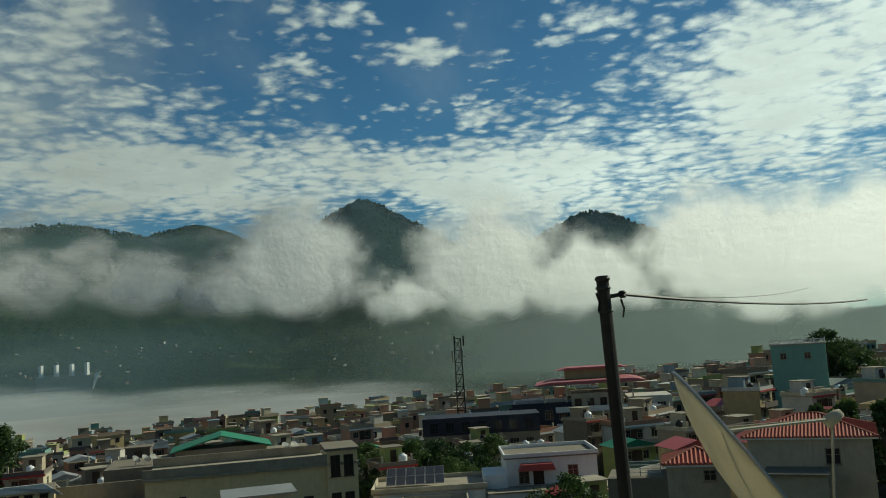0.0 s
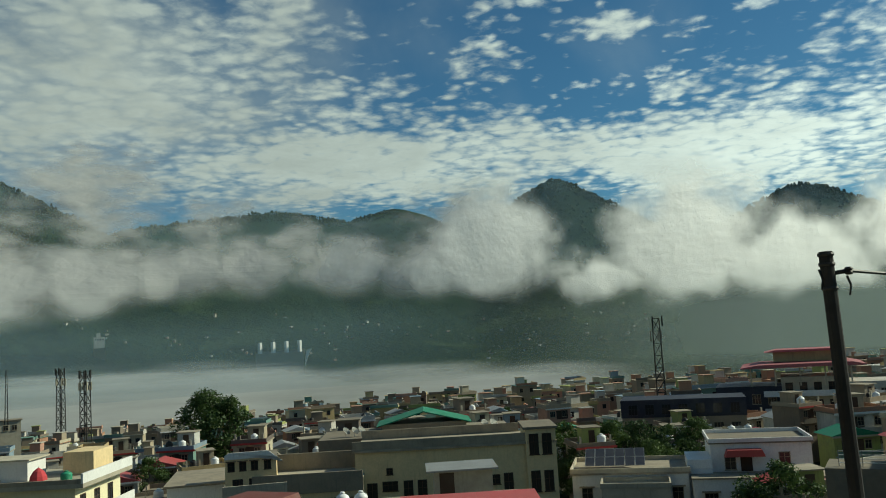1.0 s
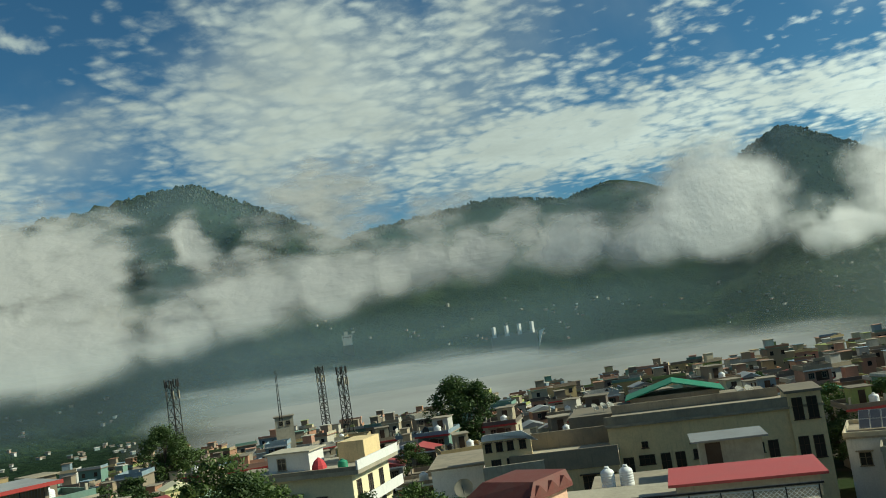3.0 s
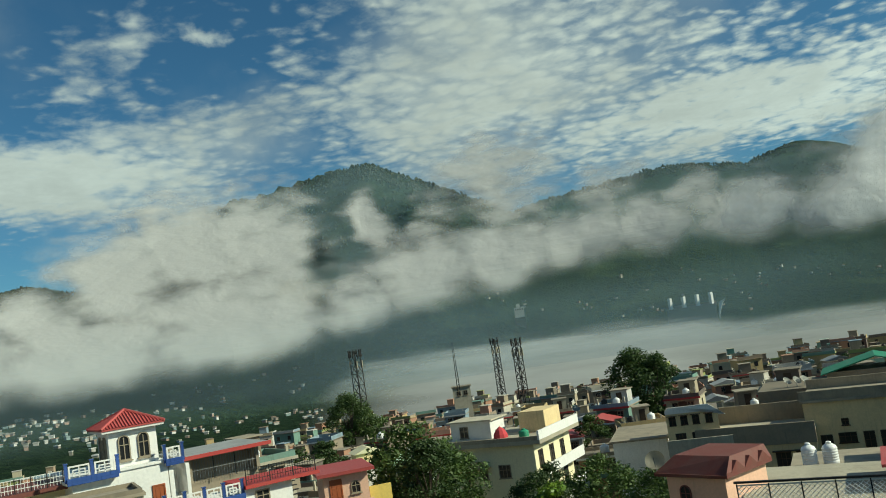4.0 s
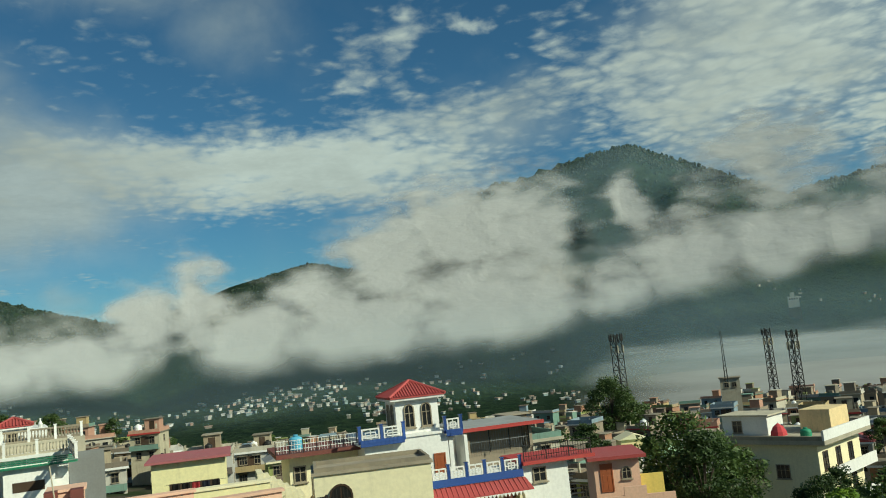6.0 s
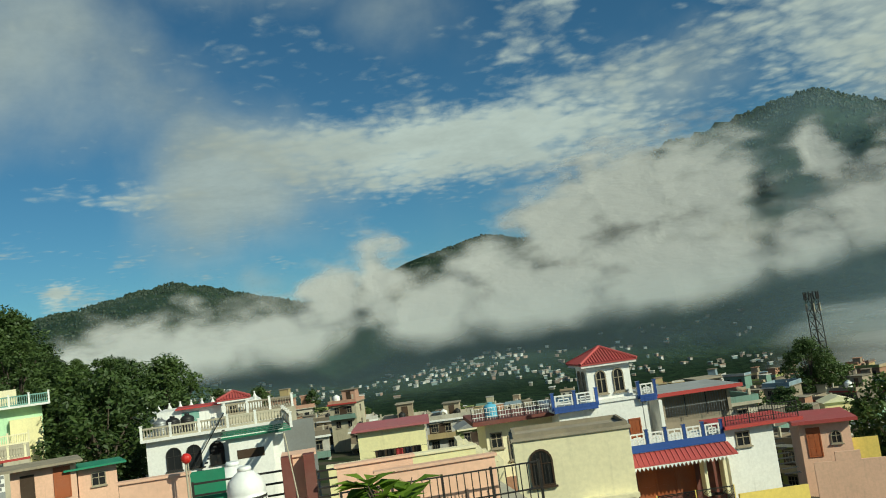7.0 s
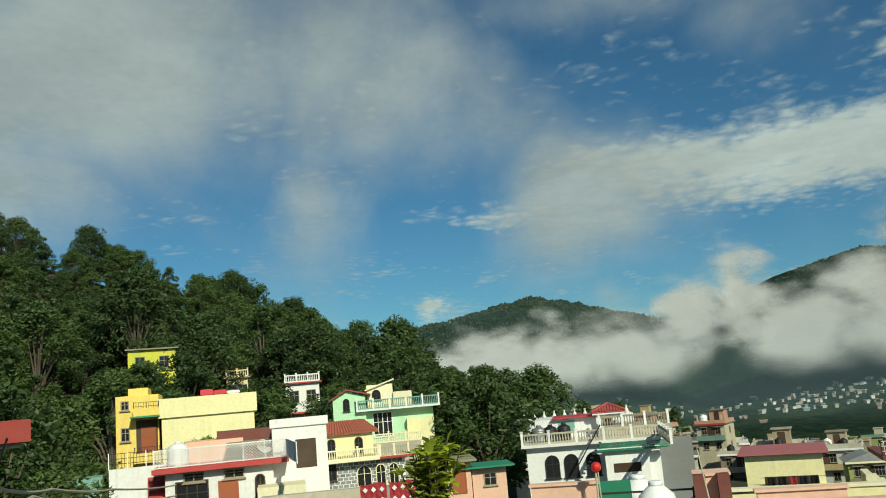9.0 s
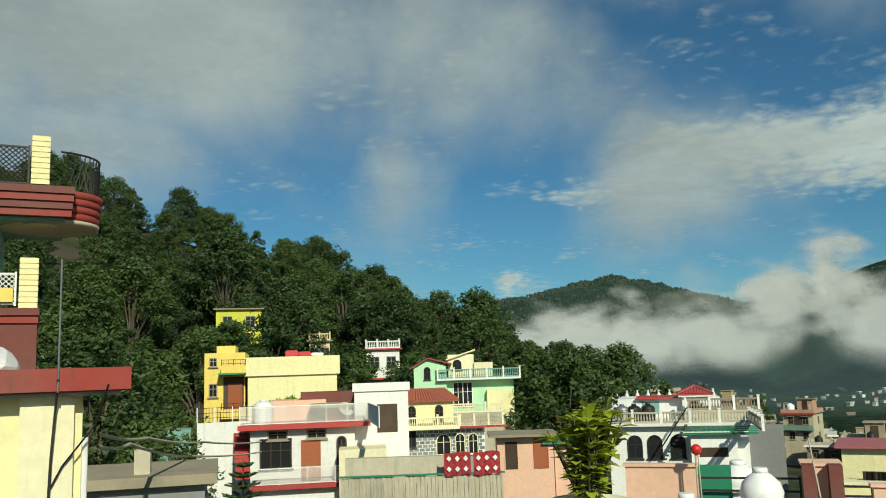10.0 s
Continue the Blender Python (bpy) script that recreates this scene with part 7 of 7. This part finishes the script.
def corner_building():
    t = house("balcony_corner_building", "three-storey corner building with long white balconies", -59.93, 62.31, -10.21, 12.0, "house", 0.95)
    wall_box(t, "wall", CREAM, (0, 11.5, 0, 10, -12, -1.0))
    wall_box(t, "roof_slab", PALECONC, (-0.6, 12.6, -0.8, 10.5, -0.997, -0.6))
    wall_box(t, "side_parapet", WHITE, (12.4, 12.6, -0.8, 10.5, -0.597, 0.3))
    wall_box(t, "front_parapet", CONCRETE, (-0.6, 12.4, -0.8, -0.6, -0.597, -0.2))
    for k in range(3):
        z = -3.9 - 2.9 * k
        wall_box(t, "side_balcony", WHITE, (11.503, 12.9, -0.8, 10.2, z - 0.2, z), (12.75, 12.9, -0.8, 10.2, z, z + 0.85))
        for i in range(3):
            window(t, 11.503, 1.5 + 3.0 * i, z + 0.4, 1.0, 1.6, "right", False, False, DARKWOOD_AND_SHADE)
    wall_box(t, "front_balcony", CONCRETE, (1.0, 6.5, -1.0, -0.003, -3.1, -2.95), (1.0, 6.5, -1.0, -0.9, -2.947, -2.3))
    for x in (2.2, 3.8):
        door(t, x, -0.003, -4.6, 0.9, 2.0, "front", BROWNRED)
    window(t, 8.0, -0.003, -4.2, 1.2, 1.2), window(t, 5.6, -0.003, -4.2, 0.8, 1.2)
    wall_box(t, "roof_room", WHITE, (1.0, 5.8, 2.5, 6.0, -0.597, 1.3))
    wall_box(t, "roof_room_cover", PALECONC, (0.7, 6.1, 2.2, 6.3, 1.303, 1.45))
    window(t, 2.6, 2.497, -0.3, 0.9, 1.1)
    wall_box(t, "rear_room", OLDCREAM, (8.0, 11.0, 5.0, 9.5, -0.597, 1.6))
    u = thing("red_umbrella", pose(-59.93, 62.31, -10.78, 0, 0, 12) @ pose(6.9, 1.6, 0), "half-open red cloth umbrella on a flat roof", "umbrella")
    bm = bmesh.new()
    lathe(bm, [(0.75, 0.15), (0.7, 0.5), (0.45, 0.95), (0.05, 1.25)], 10)
    part("canopy", bm, REDCLOTH, u)
    bm = bmesh.new()
    tube(bm, (0, 0, 0), (0, 0, 1.35), 0.02)
    part("stick", bm, STEEL, u)
    water_tank(pose(-59.93, 62.31, -10.78, 0, 0, 12) @ pose(9.5, 1.4, 0), GREENTIN, 0.5, 0.8, "green plastic water tank on a flat roof")
    n = house("long_balcony_building", "white building with stacked balconies along a lane", -47.5, 76.0, -12.6, 24.0)
    wall_box(n, "wall", WHITE, (0, 5.5, 0, 10, -11, -0.8))
    wall_box(n, "roof", ROOFTOP, (-0.3, 6.2, -0.4, 10.3, -0.797, -0.6))
    for k in range(2):
        z = -3.4 - 2.9 * k
        wall_box(n, "balcony", WHITE, (5.503, 6.6, -0.4, 10, z - 0.2, z), (6.45, 6.6, -0.4, 10, z, z + 0.8))
        for i in range(4):
            window(n, 5.503, 1.2 + 2.4 * i, z + 0.4, 0.9, 1.6, "right", False, False, DARKWOOD_AND_SHADE)
    g = house("green_railed_house", "white house with a long mint green parapet edge", -66.34, 56.9, -11.94, 60.0, "house", 0.65)
    wall_box(g, "wall", WHITE, (0, 12, 0, 7, -9, -0.6))
    wall_box(g, "parapet_band", MINT, (-0.3, 12.4, -0.5, 7.2, -0.597, 0.1))
    rail(g, -0.2, 12.2, -0.35, 0.1, 0.8, "bars", WHITE, WHITE, "front", 1.5, 2)
    wall_box(g, "shed", OLDCREAM, (1.5, 5.5, 3.0, 6.5, 0.103, 2.0))
    bm = bmesh.new()
    prism(bm, [(1.1, 1.9), (3.5, 2.8), (5.9, 1.9)], 2.6, 7)
    part("shed_roof", bm, CREAM, g)
    for i in range(4):
        window(g, 1.5 + 3 * i, -0.003, -2.6, 1.0, 1.3)
    o = house("orange_house", "orange house with a flat red roof edge", -40.72, 31.64, -6.94, 56.0, "house", 0.78)
    wall_box(o, "wall", PEACH, (0, 3.4, 0, 5, -6, -0.2))
    wall_box(o, "roof", REDTIN, (-0.5, 3.9, -0.6, 5.3, -0.197, 0.05))
    door(o, 0.9, -0.003, -2.6, 0.8, 2.0)
    window(o, 2.4, -0.003, -1.7, 0.6, 0.8, "front", True)
    wall_box(o, "yellow_wall", YELLOW, (3.5, 5.2, 0.5, 0.7, -6, -1.6))
    wall_box(o, "stepped_parapet", PEACH, (0.2, 5.2, -3.2, -3.0, -6, -2.4), (1.6, 3.2, -3.2, -3.0, -2.397, -1.8))


def brown_gable_house():
    t = house("brown_roofed_house", "peach house with a dark red roof and zigzag gables", -20.28, 34.09, -7.08, -10.0, "house", 0.7)
    wall_box(t, "wall", PEACH, (0.3, 4.6, 0.3, 5.0, -5, -0.55))
    bm = bmesh.new()
    prism(bm, [(-0.3, -0.75), (-0.3, -0.55), (0.5, 0.35), (4.6, 0.35), (5.0, -0.45), (5.0, -0.75)], 0.0, 5.2)
    for v in bm.verts:
        if v.co.y < 1 and v.co.z > 0:
            v.co.y = 1.2
    part("roof", bm, BROWNRED, t)
    wall_box(t, "eave_edge", BROWNRED, (-0.35, 5.05, -0.08, -0.003, -0.78, -0.58))
    for i in range(3):
        bm = bmesh.new()
        y = 0.5 + 1.5 * i
        v = [bm.verts.new(q) for q in ((5.02, y, -0.5), (5.02, y + 1.5, -0.5), (5.02, y + 0.75, 0.12), (4.3, y, -0.5), (4.3, y + 1.5, -0.5), (4.3, y + 0.75, 0.12))]
        for f in ((0, 1, 2), (5, 4, 3), (0, 3, 4, 1), (1, 4, 5, 2), (2, 5, 3, 0)):
            bm.faces.new([v[k] for k in f])
        part("gable", bm, BROWNRED, t)
    window(t, 1.6, 0.297, -2.6, 0.7, 1.2, "front", True, False, BROWNRED)
    dish_antenna(pose(-20.28, 34.09, -7.08, 0, 0, -10) @ pose(-0.15, 0.05, -0.45, 0, 0, 30), 0.45, DISHGREY, "grey satellite dish at a roof corner")
    r = house("railed_terrace", "dark railed roof terrace with white lattice panels", -13.8, 33.2, -8.0, 14.0, "terrace")
    wall_box(r, "floor", PALECONC, (-2.5, 9, 0, 8, -5, -0.6))
    rail(r, -2.4, 8.8, 0.1, -0.6, 0.9, "lattice", IRON, WHITE, "front", 1.25, 3, 0.2)
    wall_box(r, "top_rail", IRON, (-2.5, 9, 0.03, 0.17, 0.36, 0.44))
    wall_box(r, "red_shed_roof", REDTIN, (3.0, 9.5, 2.0, 6.0, 0.3, 0.42))
    wall_box(r, "shed", PALECONC, (3.3, 9.2, 2.3, 5.8, -0.597, 0.297))
    k = house("roof_hut", "small grey roof hut with a sheet cover and dark door", -12.0, 45.0, -7.6, 16.0, "hut")
    wall_box(k, "wall", PALECONC, (0, 3.2, 0, 2.5, -6, 0.3))
    wall_box(k, "cover", GREYTIN, (-0.4, 3.5, -0.4, 2.8, 0.303, 0.4))
    wall_box(k, "doorway", DARKWOOD_AND_SHADE, (0.3, 1.1, -0.012, -0.003, -1.6, 0.2))
    wall_box(k, "roof_floor", ROOFTOP, (-6, 5, -1.2, 4, -6, -1.62))
    for x in (-5.0, -4.0):
        water_tank(pose(-12, 45, -9.22, 0, 0, 16) @ pose(x, 0.2, 0), TANKWHITE, 0.38, 1.05, "weathered white ribbed water tank on a roof")


# ---- masts, pole, dish, dam ----


def lattice_tower(name, x, y, z0, z1, w0, w1, label, antennas=3, mat=None):
    t = thing(name, pose(x, y, z0), label, "tower", "lattice towers")
    h, mat = z1 - z0, mat or STEEL
    n = max(5, int(h / (w0 * 1.2)))
    P = lambda i, k: Vector(((w0 + (w1 - w0) * k / n) * (0.5 if i in (1, 2) else -0.5), (w0 + (w1 - w0) * k / n) * (0.5 if i > 1 else -0.5), h * k / n))
    for i in range(4):
        bm = bmesh.new()
        tube(bm, P(i, 0) - Vector((0, 0, 14)), P(i, n), 0.15, 0.12, 5)
        part("leg", bm, mat, t)
    for i in range(4):
        bm = bmesh.new()
        for k in range(n):
            j = (i + 1) % 4
            tube(bm, P(i, k), P(j, k + 1), 0.075, None, 4, False), tube(bm, P(j, k), P(i, k + 1), 0.075, None, 4, False), tube(bm, P(i, k + 1), P(j, k + 1), 0.075, None, 4, False)
        tagged(part("bracing", bm, mat, t), kind="stuff")
    for q in range(antennas):
        for lev in range(2):
            a = 6.283 * (q + 0.4 * lev) / antennas
            bm = bmesh.new()
            box(bm, -0.16, 0.16, -0.1, 0.1, -1.1, 1.1, pose((w1 * 0.7 + 0.3) * math.cos(a), (w1 * 0.7 + 0.3) * math.sin(a), h - 0.6 - lev * 3.2))
            part("antenna", bm, PALECONC if lev else mat, t)
    return t


def masts():
    lattice_tower("mobile_tower", 1.9, 190, -17.5, 1.2, 2.0, 1.5, "tall steel lattice mobile tower among houses", 3, IRON)
    lattice_tower("mobile_tower", -178.3, 228.5, -22.5, -3.5, 2.2, 1.6, "dark lattice mobile tower hung with antennas", 5, IRON)
    lattice_tower("mobile_tower", -148.9, 200.6, -21.0, -4.1, 2.2, 1.8, "dark lattice mobile tower hung with antennas", 6, IRON)
    lattice_tower("mobile_tower", -180.6, 165.7, -20.0, -0.6, 2.6, 2.2, "stout lattice mobile tower hung with antennas", 6, IRON)
    t = thing("radio_mast", pose(-137.5, 158.5, -12.8), "thin paired radio masts on a roof", "mast")
    for x in (-0.4, 0.4):
        bm = bmesh.new()
        tube(bm, (x, 0, -1), (x * 0.4, 0, 11), 0.12, 0.05, 6)
        part("pole", bm, IRON, t)
    bm = bmesh.new()
    for k in range(7):
        tube(bm, (-0.4 + 0.035 * k, 0, 1.2 * k), (0.4 - 0.035 * k, 0, 1.2 * k + 0.8), 0.04, None, 4)
    part("ladder", bm, IRON, t)
    h = house("mast_house", "small grey roof house below the radio masts", -137.5, 159.5, -13.0, 41)
    wall_box(h, "wall", PALECONC, (-2.2, 2.2, 0, 4, -9, 0))
    wall_box(h, "roof", ROOFTOP, (-2.5, 2.5, -0.3, 4.3, 0.003, 0.2))
    window(h, -0.8, -0.003, -2.0, 0.9, 1.0)
    window(h, 0.9, -0.003, -2.0, 0.9, 1.0)


def near_pole():
    t = thing("utility_pole", pose(1.76, 9.0, -9.7), "dark leaning utility pole with insulators and ties", "pole")
    base, top = Vector((0.10, -0.3, 0)), Vector((-0.05, 0.14, 10.33))
    bm = bmesh.new()
    tube(bm, base, top, 0.085, 0.068, 12)
    part("shaft", bm, POLE, t)
    bm = bmesh.new()
    for z in (9.95, 10.2, 10.3):
        p = base.lerp(top, z / 10.33)
        lathe(bm, [(0.078, -0.018), (0.085, 0), (0.078, 0.018)], 12, p)
    part("band", bm, IRON, t)
    bm = bmesh.new()
    p = base.lerp(top, 10.1 / 10.33)
    tube(bm, p, p + Vector((0.2, 0, 0.02)), 0.022), lathe(bm, [(0.03, -0.04), (0.045, -0.02), (0.025, 0), (0.045, 0.02), (0.03, 0.04)], 10, p + Vector((0.2, 0, 0.02)))
    part("insulator", bm, IRON, t)
    bm = bmesh.new()
    for dx, dz in ((-0.09, 0.05), (0.17, -0.03)):
        q = p + Vector((dx, -0.03, dz))
        tube(bm, q, q + Vector((0.03, 0, -0.1)), 0.012), tube(bm, q + Vector((0.03, 0, -0.1)), q + Vector((0.01, 0, -0.2)), 0.01)
    part("wire_tie", bm, IRON, t)
    for k, (end, sag, r) in enumerate((((7.5, 9.6, 10.10), 0.10, 0.018), ((7.5, 12.5, 10.55), 0.12, 0.005))):
        bm = bmesh.new()
        a, b = p + Vector((0.2, 0, 0.02)), Vector(end)
        pts = [a.lerp(b, i / 20) - Vector((0, 0, sag * 4 * (i / 20) * (1 - i / 20))) for i in range(21)]
        for u, v in zip(pts, pts[1:]):
            tube(bm, u, v, r, None, 6, False)
        part("cable", bm, IRON, t)


def large_dish():
    """The big dish seen nearly edge on."""
    t = thing("large_satellite_dish", pose(2.16, 6.79, -1.295), "large beige satellite dish seen nearly edge on", "satellite dish")
    r = 1.0
    axis = Vector((0.82, -0.13, 0.56)).normalized()
    q = axis.to_track_quat("Z", "Y").to_matrix().to_4x4()
    bm = bmesh.new()
    n, k, rings = 48, 8, [[bm.verts.new((0, 0, 0))]]
    for j in range(1, k + 1):
        rr = r * j / k
        rings.append([bm.verts.new((rr * math.cos(6.28318 * i / n), rr * math.sin(6.28318 * i / n), 0.22 * rr * rr)) for i in range(n)])
    for i in range(n):
        bm.faces.new((rings[0][0], rings[1][i], rings[1][(i + 1) % n]))
        for j in range(1, k):
            bm.faces.new((rings[j][i], rings[j + 1][i], rings[j + 1][(i + 1) % n], rings[j][(i + 1) % n]))
    for fc in bm.faces:
        fc.smooth = True
    bmesh.ops.solidify(bm, geom=bm.faces[:], thickness=0.015)
    o = part("reflector", bm, DISHGREY, t)
    o.matrix_basis = q
    bm = bmesh.new()
    for i in range(n):
        a, b = 6.28318 * i / n, 6.28318 * (i + 1) / n
        tube(bm, (r * math.cos(a), r * math.sin(a), 0.22), (r * math.cos(b), r * math.sin(b), 0.22), 0.016, None, 6, False)
    o = part("rim", bm, STEEL, t)
    o.matrix_basis = q
    f = (0, 0, 0.95)
    for a in (0.4, 2.5, 4.6):
        bm = bmesh.new()
        tube(bm, (0.9 * r * math.cos(a), 0.9 * r * math.sin(a), 0.2), f, 0.012, None, 6)
        o = part("feed_strut", bm, PALECONC, t)
        o.matrix_basis = q
    bm = bmesh.new()
    lathe(bm, [(0.03, 0.88), (0.05, 0.9), (0.05, 0.98), (0.03, 1.04)], 14)
    o = part("feed_horn", bm, PALECONC, t)
    o.matrix_basis = q
    bm = bmesh.new()
    tube(bm, (-0.15, 0.06, -1.2), (-0.12, 0.05, -0.1), 0.05, None, 10)
    part("mount", bm, STEEL, t)
    p = house("dish_plinth", "concrete plinth carrying the large dish", 2.02, 6.84, -2.49, 0, "plinth")
    wall_box(p, "plinth", CONCRETE, (-0.25, 0.25, -0.25, 0.25, -7.5, 0))


def dam():
    t = thing("river_barrage", pose(-491, 1073, 0, 0, 0, 24.6) @ Matrix.Scale(0.788, 4), "concrete barrage with four pale gate piers in mist", "dam")
    wall_box(t, "weir", CONCRETE, (-40, 42, 0, 12, -75, -12))
    for i in range(4):
        x = -32 + 22.6 * i
        bm = bmesh.new()
        box(bm, -2.6, 2.6, -2.6, 2.6, -12, 7 + 1.0 * (i == 3), pose(x, 0, 0, 0, 0, 45))
        part("pier", bm, WHITE, t)
    wall_box(t, "bridge", CONCRETE, (-40, 44, 3.1, 6, -10, -8))
    bm = bmesh.new()
    for i in range(5):
        tube(bm, (44 + 2 * i, 0, -36 + 6 * i), (48 + 2.2 * i, 0, -10 + 0.5 * i), 1.1, None, 5)
    part("spillway", bm, WHITE, t)
    x, y = polar(35.7, 1400)
    b = house("hill_building", "white stepped public building on the far slope", x, y, 26, 36)
    wall_box(b, "wall", WHITE, (-8, 8, 0, 9, -14, 3))
    wall_box(b, "tower", WHITE, (-4, 2, 0.5, 7, 3.003, 9))
    wall_box(b, "podium", SOIL, (-9, 9, -1, 12, -70, -14.003))
    for i in range(4):
        window(b, -5.5 + 3.6 * i, -0.003, -2, 1.6, 2.4)


turret_house()
awning_terrace()
cream_house()
pink_house()
balustrade_house()
mint_house()
red_gable_house()
yellow_house()
white_house()
low_sheds()
forest_houses()
left_buildings()
slack_cables()
terrace_front()
near_plants()
long_building()
solar_house()
hotel_block()
tiled_houses()
corner_building()
brown_gable_house()
masts()
near_pole()
large_dish()
dam()
